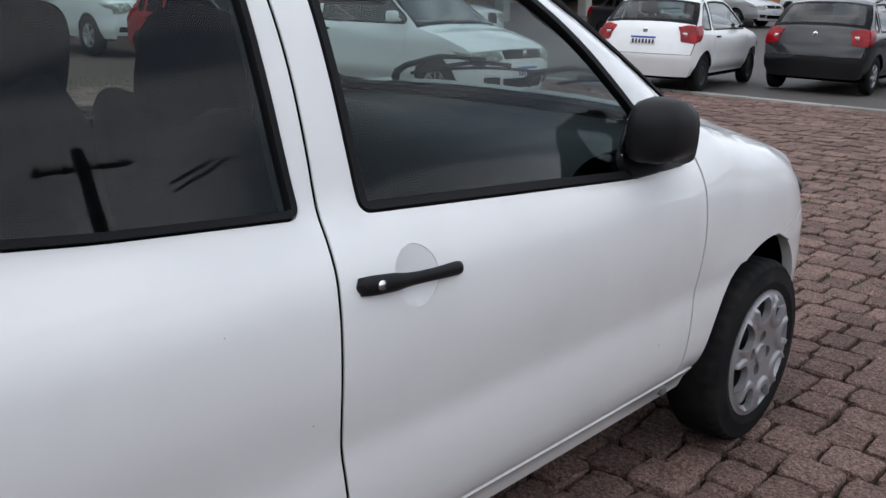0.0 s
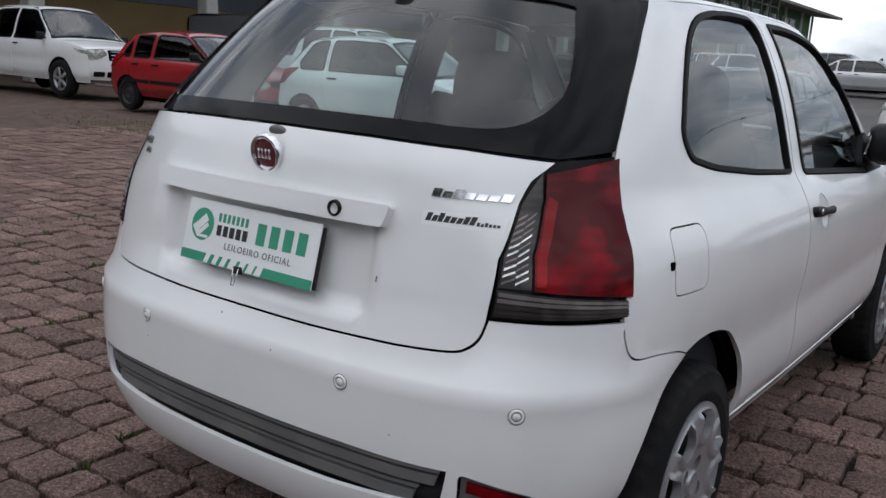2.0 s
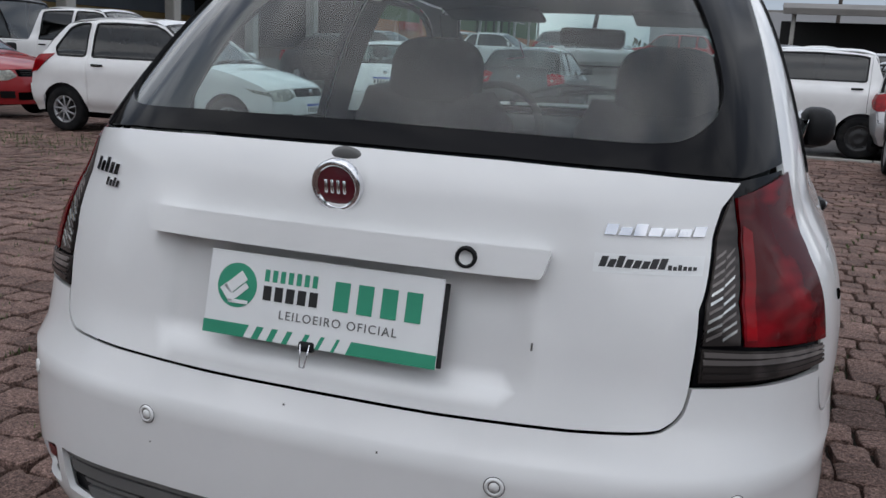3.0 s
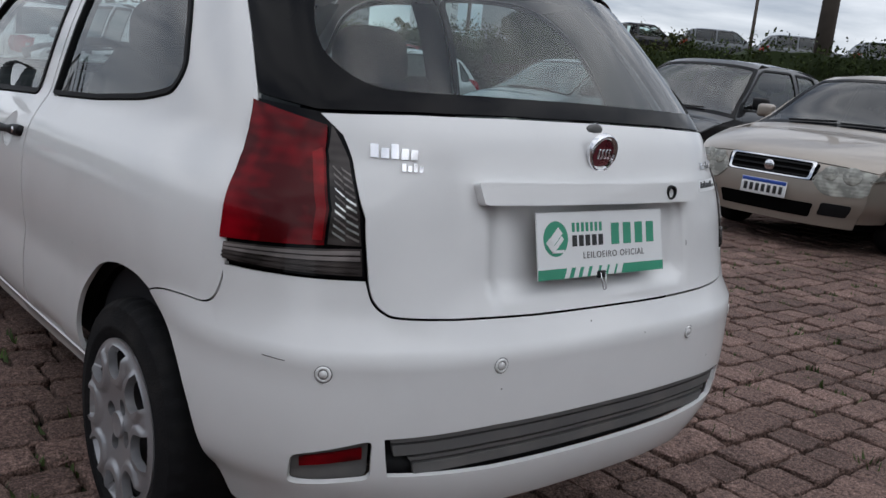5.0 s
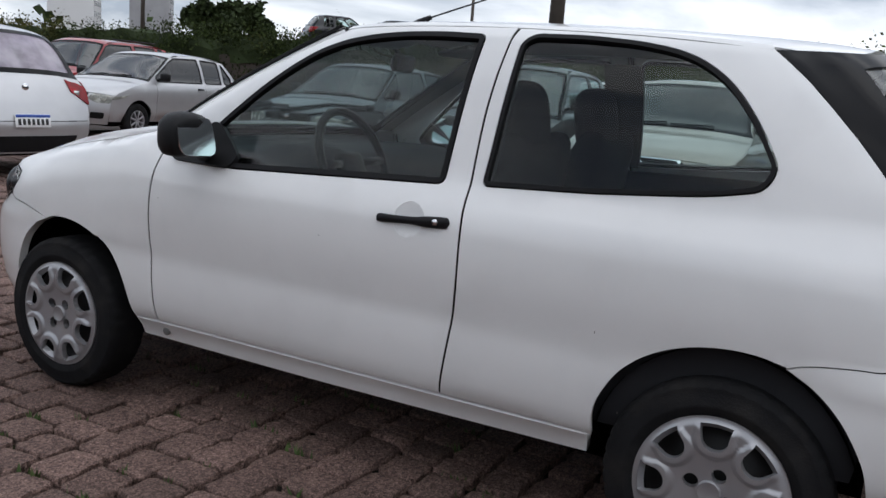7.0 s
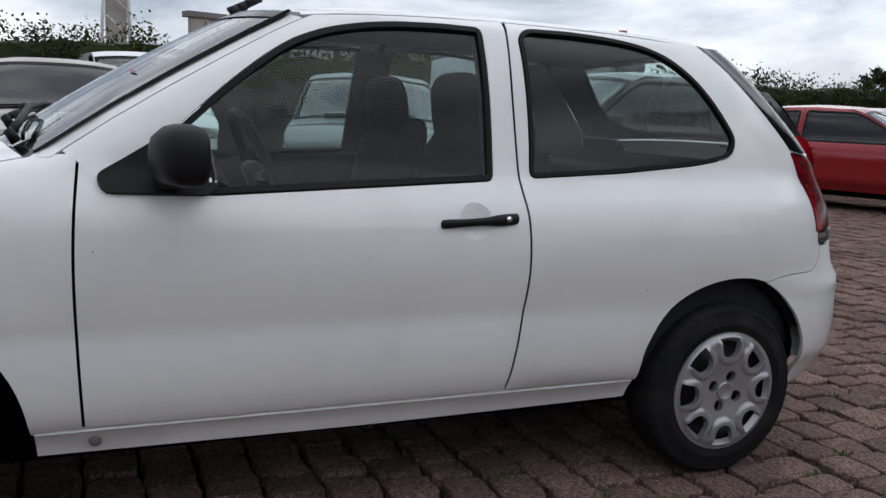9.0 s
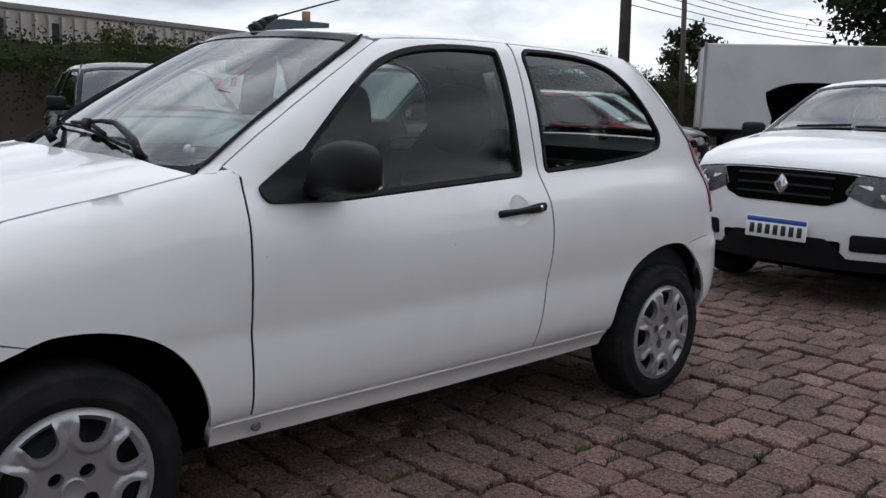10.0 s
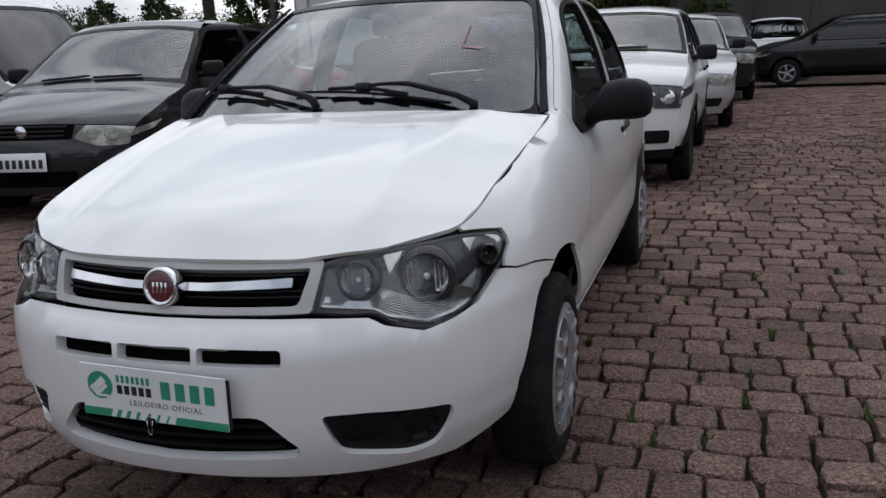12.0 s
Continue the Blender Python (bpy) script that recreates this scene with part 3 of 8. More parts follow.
REAR_SEAM = curve([(.733, 1.392), (.749, 1.168), (.749, .944), (.738, .816), (.736, .665), (.753, .505), (.778, .345)], 6)
FRONT_SEAM = curve([(1.897, .345), (1.906, .519), (1.912, .709), (1.909, .848), (1.898, .975)], 6)
DOOR_WINDOW = rounded([(.818, 1.366), (.834, .944), (1.60, .905), (1.735, .925), (1.765, .965), (1.69, 1.045), (1.548, 1.172), (1.457, 1.243), (1.377, 1.295), (1.285, 1.331), (1.184, 1.352), (1.08, 1.364), (.95, 1.369)],
                      [.02, .02, .02, .03, .02, .05, .04, .04, .04, .04, .04, .04, .04])
QUARTER_WINDOW = rounded([(.698, 1.350), (.712, .952), (.40, .969), (.11, .996), (-.016, 1.022), (-.042, 1.075), (.022, 1.182), (.098, 1.268), (.178, 1.322), (.26, 1.350), (.374, 1.367), (.52, 1.375), (.665, 1.374)],
                         [.02, .02, .04, .06, .05, .05, .06, .06, .06, .06, .05, .04, .03])
ARCH_R = curve([(.322, .335), (.318, .42), (.294, .48), (.258, .535), (.20, .585), (.122, .624), (.03, .645), (-.06, .646), (-.133, .631)], 3)
D_EDGE = [(.03, 1.366), (-.067, 1.290), (-.135, 1.225), (-.201, 1.158), (-.292, 1.052)]
LIGHT_OUT = [(-.300, 1.04), (-.322, .96), (-.342, .905), (-.362, .82), (-.378, .745)]
BUMPER_SEAM = curve([(-.376, .728), (-.372, .698), (-.358, .670), (-.332, .657), (-.28, .655), (-.22, .650), (-.172, .642), (-.133, .629)], 3)
BUMP_ARCH = curve([(-.133, .628), (-.200, .588), (-.262, .530), (-.308, .46), (-.332, .40), (-.344, .32), (-.346, .245)], 3)
FRONT_ARCH = curve([(2.012, .335), (2.03, .42), (2.065, .50), (2.12, .565), (2.20, .613), (2.30, .640), (2.40, .643), (2.455, .628)], 3)
FRONT_ARCH_LOW = curve([(2.457, .626), (2.535, .595), (2.60, .545), (2.65, .46), (2.682, .37), (2.688, .28)], 3)


def seam_pair(line, d=.0036):
    """A panel joint's two banks."""
    up = [(y + d, z) for y, z in line]
    down = [(y - d, z) for y, z in line]
    return up, down


def white_hatchback():
    car = thing("hatchback_car", "white two-door hatchback with black mirrors and smoked tail lights", "car")
    rs_front, rs_rear = seam_pair(REAR_SEAM)
    fs_front, fs_rear = seam_pair(FRONT_SEAM)
    for s in (1, -1):
        # door with its window frame
        top = [(y, ROOF_EDGE(y) - .010) for y in (1.30, 1.15, 1.0, .86)]
        slope = [(a_line(z) - .047, z) for z in (1.0, 1.08, 1.16, 1.24, 1.31, 1.355)]
        outline = fs_rear + slope + top + rs_front + [(y, .345) for y in (1.0, 1.4, 1.7)]
        door = panel("door", to_a(outline, s), body, WHITE, car, "", [to_a(grown(DOOR_WINDOW, .004), s), to_a(circle(.905, .836, .050, 40), s)], step=.045, edge=.025, outward=(s, 0, 0))
        ring = [to_a(grown(DOOR_WINDOW, -.014), s)]
        panel("window_seal", to_a(DOOR_WINDOW, s), body, RUBBER, door, "black rubber window seal", ring, step=.05, edge=.03, lift=.004, lip=.02, outward=(s, 0, 0))
        g = panel("window_glass", to_a(grown(DOOR_WINDOW, -.010), s), body, GLASS, door, "slightly tinted side glass", step=.06, lift=-.006, lip=0, outward=(s, 0, 0))
        g.visible_shadow = False
        # handle: a shallow round dish and a black bar with its lock
        dish = circle(.905, .836, .0525, 40)
        dish_a = to_a(dish, s)
        ca = side_a(.905, .836)

        def dish_chart(a, z, ca=ca):
            p = body(a, z)
            r = math.hypot(abs(a) - ca, z - .836) / .050
            k = max(0.0, 1 - r * r)
            return (p[0] - s * (.0009 + .012 * k), p[1], p[2])
        panel("handle_dish", dish_a, dish_chart, WHITE, door, step=.010, lip=.0, lift=.0, outward=(s, 0, 0))
        hb = bmesh.new()
        y0, y1 = .787, .995
        x0, x1 = abs(flank(y0, .842)[0]), abs(flank(y1, .83)[0])
        profile = [(0, .0145), (.12, .0165), (.30, .0155), (.45, .0115), (.7, .0110), (.93, .0125), (1, .0105)]
        rings = []
        for k, (t, r) in enumerate(curve(profile, 4)):
            y = y0 - .013 + (y1 - y0 + .026) * t
            out = .002 + .010 * math.sin(math.pi * min(1, max(0, t)))
            x = x0 + (x1 - x0) * t + out * .8
            z = .843 - .013 * t
            rr = r if 0 < k < 24 else .003
            rings.append([hb.verts.new((s * (x + .8 * rr * math.cos(q)), y, z + rr * math.sin(q))) for q in np.linspace(0, 2 * math.pi, 12, endpoint=False)])
        for r0, r1 in zip(rings, rings[1:]):
            for i in range(12):
                hb.faces.new((r0[i], r0[(i + 1) % 12], r1[(i + 1) % 12], r1[i]))
        hb.faces.new(rings[0][::-1])
        hb.faces.new(rings[-1])
        for y, z in ((.800, .841), (.975, .833)):
            rod((s * (x0 - .02), y, z), (s * (x0 + .008), y, z), .008, n=10, bm=hb)
        bmesh.ops.recalc_face_normals(hb, faces=hb.faces)
        hd = part("door_handle", hb, PLASTIC, door, "black plastic door handle bar")
        part("key_lock", rod((s * (x0 + .008), .812, .8425), (s * (x0 + .0195), .812, .8425), .0085, n=16), CHROME, door, "round metal key lock")
        # black strips behind the door seams stand in for the shade in the gaps
        for line in (REAR_SEAM, FRONT_SEAM):
            panel("joint_gap", to_a([(y + .012, z) for y, z in line] + [(y - .012, z) for y, z in line[::-1]], s), body, UNDER, car, step=.05, edge=.03, lift=-.0035, lip=0, outward=(s, 0, 0))
        # quarter panel
        outline = rs_rear[::-1][:0] + [(y, ROOF_EDGE(y) - .010) for y in (.725, .55, .35, .18)] + D_EDGE + LIGHT_OUT + BUMPER_SEAM + ARCH_R[::-1] + [(.45, .343), (.62, .344)] + rs_rear[::-1][:-1]
        holes = [to_a(grown(QUARTER_WINDOW, .004), s)]
        if s > 0:
            flap = rounded([(-.213, .898), (-.052, .897), (-.068, .764), (-.222, .766)], [.03, .03, .03, .02])
            holes.append(to_a(grown(flap, .0022), s))
            panel("fuel_flap", to_a(grown(flap, -.0012), s), body, WHITE, car, step=.03, edge=.012, outward=(s, 0, 0), lip=.006)
            # black backing stands in for the shade round the flap
            panel("flap_gap", to_a(grown(flap, .006), s), body, UNDER, car, step=.05, lift=-.008, lip=0, outward=(s, 0, 0))
            part("flap_catch", rbox(.008, .016, .018, .003, at=(flank(-.226, .83)[0], -.227, .828)), UNDER, car, "small dark flap catch")
        quarter = panel("quarter_panel", to_a(outline, s), body, WHITE, car, "", holes, step=.045, edge=.022, outward=(s, 0, 0))
        panel("window_seal", to_a(QUARTER_WINDOW, s), body, RUBBER, quarter, "black rubber window seal", [to_a(grown(QUARTER_WINDOW, -.011), s)], step=.05, edge=.025, lift=.005, lip=.02, outward=(s, 0, 0))
        g = panel("window_glass", to_a(grown(QUARTER_WINDOW, -.007), s), body, GLASS, quarter, "slightly tinted side glass", step=.06, lift=-.004, lip=0, outward=(s, 0, 0))
        g.visible_shadow = False
        # windscreen pillar
        out = [(a_line(z) - .042, z) for z in (.985, 1.08, 1.16, 1.24, 1.31, 1.36)]
        inn = [(a_line(z), z) for z in (1.368, 1.31, 1.24, 1.16, 1.08, .985)]
        panel("windscreen_pillar", to_a(out + inn, s), body, WHITE, car, step=.03, edge=.02, outward=(s, .5, .5), lip=.008)

        def trim(p, v):
            w = Vector(windscreen(s * .965, v))
            z = min(1.362, max(.99, w.z))
            b_ = Vector(body(s * side_a(a_line(z) - .006, z), z))
            q = w.lerp(b_, p)
            return tuple(q + Vector((s * .004, .004, .006)) * (1 + math.sin(math.pi * min(1, max(0, p)))))
        panel("screen_trim", [(0, .03), (1, .03), (1, .5), (1, .985), (0, .985), (0, .5)], trim, RUBBER, car, "black rubber trim beside the windscreen", step=.12, edge=.06, lip=.006, outward=(s, .5, .5))
        # roof side rail between the door tops and the roof sheet
        low = [(y, ROOF_EDGE(y) - .007) for y in np.linspace(1.33, .03, 16)]
        high = [(y, ROOF_EDGE(y) + .004) for y in np.linspace(.03, 1.33, 16)]
        panel("roof_rail", to_a(low + high, s), body, WHITE, car, step=.05, outward=(s, 0, .5))
        # sill
        panel("sill", to_a([(.34, .275), (.335, .335), (.8, .337), (1.3, .338), (1.85, .338), (2.005, .336), (2.0, .272), (1.2, .268)], s), body, WHITE, car, step=.05, lift=.004, lip=.03, outward=(s, 0, 0))
        part("sill_screw", lathe([(.0, .004), (.011, .004), (.015, 0), (.015, -.01)], 14), GREYTRIM, car, "dull screw in the sill").matrix_basis = pose(s * .747, 1.872, .306) @ pose(0, 0, 0, 0, 0, 0 if s > 0 else 180)
        for y in (1.60, .52):
            panel("jacking_mark", to_a([(y - .022, .313), (y + .022, .313), (y + .008, .298), (y - .012, .298)], s), body, WHITE, car, step=.02, lift=.0065, lip=.004, outward=(s, 0, 0))
        # front wing
        crest = [(y, HOOD_EDGE_Z(y) - .002) for y in (2.0, 2.15, 2.3, 2.45, 2.6, 2.7, 2.77, 2.815)]
        outline = fs_front[:-1] + [(1.90, .996), (1.955, .990)] + crest + [(2.812, .784), (2.77, .7795), (2.735, .774), (2.703, .769), (2.700, .750), (2.703, .731), (2.730, .702), (2.74, .682), (2.70, .671), (2.61, .664), (2.53, .649)] + FRONT_ARCH[::-1] + [(1.95, .343)]
        wing = panel("front_wing", to_a(outline, s), body, WHITE, car, step=.04, edge=.02, outward=(s, 0, 0))
        # black filler strip stands in for the shade in the bonnet joint
        panel("bonnet_joint", [(s * u, v) for u, v in [(0, 2.0), (0, 2.2), (0, 2.5), (0, 2.81), (1, 2.81), (1, 2.5), (1, 2.2), (1, 2.0)]],
              lambda u, y: (s * (HOOD_SIDE(y) - .03 + abs(u) * .028), y, HOOD_EDGE_Z(y) - .010), UNDER, wing, "dark joint beside the bonnet", step=.12, lip=0, outward=(0, 0, 1))
        # rear light: red lens, smoked inner lens, clear foot
        outer = [(s * side_a(y + .004, z), z) for y, z in LIGHT_OUT]
        outer_in = [(.5805, 1.028), (.572, 1.0), (.563, .95), (.561, .85), (.562, .742)]
        light = panel("rear_light", outer + [(s * side_a(-.372, .742), .742)] + [(s * rear_a(x, z), z) for x, z in outer_in[::-1]], body, BLACK_GLASS, car,
                      "rear light with red, smoked and clear lenses", step=.04, edge=.02, lift=-.004, lip=.02, outward=(s, -1, 0))
        inner_split = [(.588, 1.005), (.598, .96), (.612, .86), (.624, .798)]
        red = [(s * side_a(y + .010, z), z) for y, z in [(-.306, 1.035), (-.327, .96), (-.347, .905), (-.364, .82), (-.369, .784)]] + [(s * rear_a(x, z), z) for x, z in inner_split[::-1]]
        panel("red_lens", red, body, RED_LENS, light, "deep red lens", step=.03, edge=.02, lift=.004, lip=.006, outward=(s, -1, 0))
        edge_in = [(s * rear_a(x + .004, z), z) for x, z in [(.596, .965), (.612, .86), (.622, .806)]]
        edge_out = [(s * rear_a(x + .018, z), z) for x, z in [(.622, .806), (.612, .86), (.596, .955)]]
        panel("red_reflector", edge_in + edge_out, body, RED_BRIGHT, light, "bright red reflector edge", step=.03, lift=.0046, lip=0, outward=(s, -1, 0))
        smoke = [(s * rear_a(x, z), z) for x, z in [(.582, 1.008), (.594, .96), (.608, .86), (.619, .800), (.567, .800), (.566, .86), (.568, .95)]]
        panel("smoked_lens", smoke, body, SMOKE_LENS, light, "smoked clear lens with a ribbed reflector", step=.03, edge=.02, lift=.003, lip=.006, outward=(s, -1, 0))
        ledge = [(s * side_a(-.369, .778), .778), (s * side_a(-.372, .747), .747)] + [(s * rear_a(.567, z), z) for z in (.747, .796)]
        foot = panel("clear_foot_lens", ledge, body, SMOKE_LENS, light, "ribbed smoked clear lens", step=.03, edge=.02, lift=.003, lip=.006, outward=(s, -1, 0))
        for k in range(4):
            z = .752 + k * .0108
            zs0, zs1 = (.747 + (q - .747) * .63 for q in (z, z + .0075))
            rib = [(s * side_a(-.371, zs0), zs0), (s * rear_a(.57, z), z), (s * rear_a(.57, z + .0075), z + .0075), (s * side_a(-.371, zs1), zs1)]
            panel("lens_rib", rib, body, FOOT_LENS if k > 1 else SMOKE_LENS, light, step=.05, edge=.03, lift=.006, lip=.003, outward=(s, -1, 0))
        # two columns of slanting mirror facets behind the smoked lens
        for k in range(10):
            z = .806 + k * .0125
            x1 = float(np.interp(z, [.80, .86, .96], [.614, .603, .590]))
            xm = .5 * (.5705 + x1)
            for x0, x2, up in ((.5705, xm - .001, .010), (xm + .001, x1 - .002, .013)):
                facet = [(s * rear_a(x, q), q) for x, q in ((x0, z), (x2, z + up), (x2, z + up + .0045), (x0, z + .0045))]
                panel("reflector_facet", facet, body, LENS_WHITE if k < 7 and (k + (up > .011)) % 3 else FOOT_LENS, light, step=.03, lift=.0045, lip=.002, outward=(s, -1, 0))
        # wheel housings, their near-black colour standing in for the shade inside
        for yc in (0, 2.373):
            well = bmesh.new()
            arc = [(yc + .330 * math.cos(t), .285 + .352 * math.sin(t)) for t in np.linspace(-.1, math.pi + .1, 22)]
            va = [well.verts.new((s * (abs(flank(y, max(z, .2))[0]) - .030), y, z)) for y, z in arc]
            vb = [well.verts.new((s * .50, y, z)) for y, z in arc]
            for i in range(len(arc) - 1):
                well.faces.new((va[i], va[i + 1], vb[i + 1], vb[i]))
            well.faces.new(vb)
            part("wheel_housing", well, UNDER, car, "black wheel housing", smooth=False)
    return car


def bumpers(car):
    # rear bumper with its grey insert
    half = [(0, .664), (.2, .664)] + curve([(.40, .667), (.507, .672), (.537, .682), (.554, .701), (.5605, .729), (.562, .738)], 4)
    right = rear_az(half) + to_a([(-.372, .735), (-.376, .724)] + [(y - .004, z - .003) for y, z in BUMPER_SEAM[1:]] + BUMP_ARCH)
    low = to_a([(-.360, .240)]) + rear_az([(.66, .250), (.55, .262), (.35, .266), (0, .266)])
    ring = right + low
    ring = ring + [(-a, z) for a, z in ring[::-1] if abs(a) > 1e-6]
    grey = rear_az([(0, .458), (.3, .458), (.535, .452), (.520, .374), (.3, .362), (0, .360)])
    grey = grey + [(-a, z) for a, z in grey[::-1] if abs(a) > 1e-6]
    refl = rear_az(rounded([(.556, .451), (.550, .370), (.668, .347), (.675, .413)], .014, 4))
    bumper = panel("rear_bumper", ring, tail, WHITE, car, "white painted rear bumper", [grey, refl, [(-a, z) for a, z in refl]], step=.04, edge=.025, outward=(0, -1, 0))

    def groove(a, z):
        p = body(a, z)
        d = .022 + .010 * smoothstep(z, .40, .408)
        return (p[0], p[1] + d, p[2])
    panel("bumper_insert", grown(grey, .004), groove, PLASTIC, bumper, "dark bumper insert", step=.03, edge=.02, lip=.0, outward=(0, -1, 0))
    for half_w, z0, z1, deep in ((.525, .456, .447, .004), (.515, .440, .418, .008), (.480, .411, .404, .012), (.470, .397, .376, .010)):
        rib = rep_sym(rear_az([(0, z0), (.3, z0), (half_w, z0 - .004), (half_w - .006, z1 - .004), (.3, z1), (0, z1)]))
        panel("insert_rib", rib, lambda a, z: (body(a, z)[0], body(a, z)[1] + deep, z), GREYTRIM, bumper, "grey bumper rib", step=.04, edge=.02, lip=.016, outward=(0, -1, 0))
    for s in (1, -1):
        panel("reflector_pocket", [(s * a, z) for a, z in grown(refl, .004)], lambda a, z: (body(a, z)[0], body(a, z)[1] + .020, z), GREYTRIM, bumper, "grey pocket", step=.03, lip=0, outward=(s, -1, 0))
        red = rear_az([(.565, .430), (.563, .408), (.655, .387), (.658, .405)])
        panel("red_reflector", [(s * a, z) for a, z in red], lambda a, z: (body(a, z)[0], body(a, z)[1] + .012, z), RED_LENS, bumper, "dark red reflector", step=.03, lip=.012, outward=(s, -1, 0))
        for x, z in ((.305, .580), (.640, .574)):
            a = rear_a(x, z)
            c = Vector(body(a, z))
            nrm = (Vector(body(a + 1e-3, z)) - Vector(body(a - 1e-3, z))).normalized().cross(Vector((0, 0, 1)))
            c.x, nrm.x = s * c.x, s * abs(nrm.x)
            nrm.y = -abs(nrm.y)
            sensor = part("parking_sensor", lathe([(0, .0035), (.007, .0035), (.0078, .001), (.0095, .001), (.0105, .0035), (.0135, .003), (.0145, 0), (.0145, -.004)], 22), WHITE, car, "round white parking sensor")
            sensor.matrix_basis = Matrix.Translation(c) @ nrm.to_track_quat("X", "Z").to_matrix().to_4x4()
            part("sensor_gap", lathe([(.0152, .0006), (.0165, .0006)], 22), GREYTRIM, sensor)
            part("sensor_gap", lathe([(.0080, .0016), (.0094, .0016)], 22), GREYTRIM, sensor)
    # tailgate
    half = rear_az([(0, 1.046), (.25, 1.044), (.45, 1.038), (.592, 1.026), (.570, .992), (.5625, .95), (.557, .85)] + curve([(.557, .76), (.5555, .73), (.549, .704), (.533, .686), (.505, .6765), (.40, .6715)], 4) + [(.2, .6685), (0, .6685)])
    tailgate = panel("tailgate", rep_sym(half), gate, WHITE, car, "white tailgate with a sunk plate field", step=.028, edge=.02, outward=(0, -1, 0))
    strip = rounded([(-.35, .927), (.35, .927), (.338, .884), (-.338, .884)], .008, 3)
    panel("tailgate_handle_strip", rear_az(strip), lambda a, z: (body(a, z)[0], body(a, z)[1] - .024, z), WHITE, tailgate, "white raised grip strip", step=.03, edge=.02, lip=.03, outward=(0, -1, 0))
    c = Vector(body(rear_a(.226, .906), .906)) + Vector((0, -.026, 0))
    lock = part("tailgate_lock", lathe([(0, -.004), (.010, -.004), (.012, .003), (.016, .003), (.017, -.004)], 20, "Y"), PLASTIC, tailgate, "round dark lock")
    lock.matrix_basis = Matrix.Translation(c) @ pose(0, 0, 0, 0, 0, 180)
    c = Vector(body(0, 1.032))
    plug = part("wiper_plug", lathe([(0, .006), (.020, .004), (.026, 0), (.026, -.004)], 24, "Y"), GREYTRIM, tailgate, "grey oval blanking plug")
    plug.matrix_basis = Matrix.Translation(c + Vector((0, .002, 0))) @ pose(0, 0, 0, -16, 0, 180) @ Matrix.Diagonal((1, 1, .55, 1))
    # rear glass: black border round the clear field
    d_out = [(y - .005, z - .003) for y, z in curve(D_EDGE, 4)]
    edge = to_a(d_out[::-1]) + rear_az([(.40, 1.372), (.2, 1.384), (0, 1.388)])
    foot = rear_az([(0, 1.052), (.25, 1.050), (.45, 1.044), (.595, 1.033)])
    ring = rep_sym(foot + edge)
    clear = rep_sym(rear_az(curve([(0, 1.086), (.3, 1.083), (.46, 1.080), (.515, 1.092), (.545, 1.125), (.546, 1.17), (.52, 1.24), (.482, 1.312), (.452, 1.336), (.3, 1.350), (0, 1.358)], 4)))
    panel("rear_window_border", ring, tail, BLACK_GLASS, tailgate, "black ceramic border of the rear window", [clear], step=.04, edge=.025, lip=.006, outward=(0, -1, .3))
    g = panel("rear_window", grown(clear, .008), tail, REAR_GLASS, tailgate, "clear rear window glass", step=.05, edge=.03, lift=-.005, lip=0, outward=(0, -1, .3))
    g.visible_shadow = False
    # badges
    c = Vector(body(0, .988))
    badge = part("round_badge", lathe([(0, .006), (.032, .006), (.034, .010), (.040, .011), (.043, .006), (.043, -.004)], 32, "Y"), CHROME, car, "round chrome badge")
    badge.matrix_basis = Matrix.Translation(c + Vector((0, -.006, 0))) @ pose(0, 0, 0, -11, 0, 180)
    part("badge_field", lathe([(0, .0085), (.026, .008), (.0325, .0065)], 28, "Y"), surface("dark_red_enamel", (.10, .012, .02), rough=.25, coat=1), badge, "dark red enamel field")
    for k in range(4):
        part("badge_bar", rbox(.0055, .003, .022, .001, 1, at=(-.0155 + k * .0105, .0095, 0)), CHROME, badge)


def rep_sym(half):
    return half + [(-a, z) for a, z in half[::-1] if abs(a) > 1e-6]


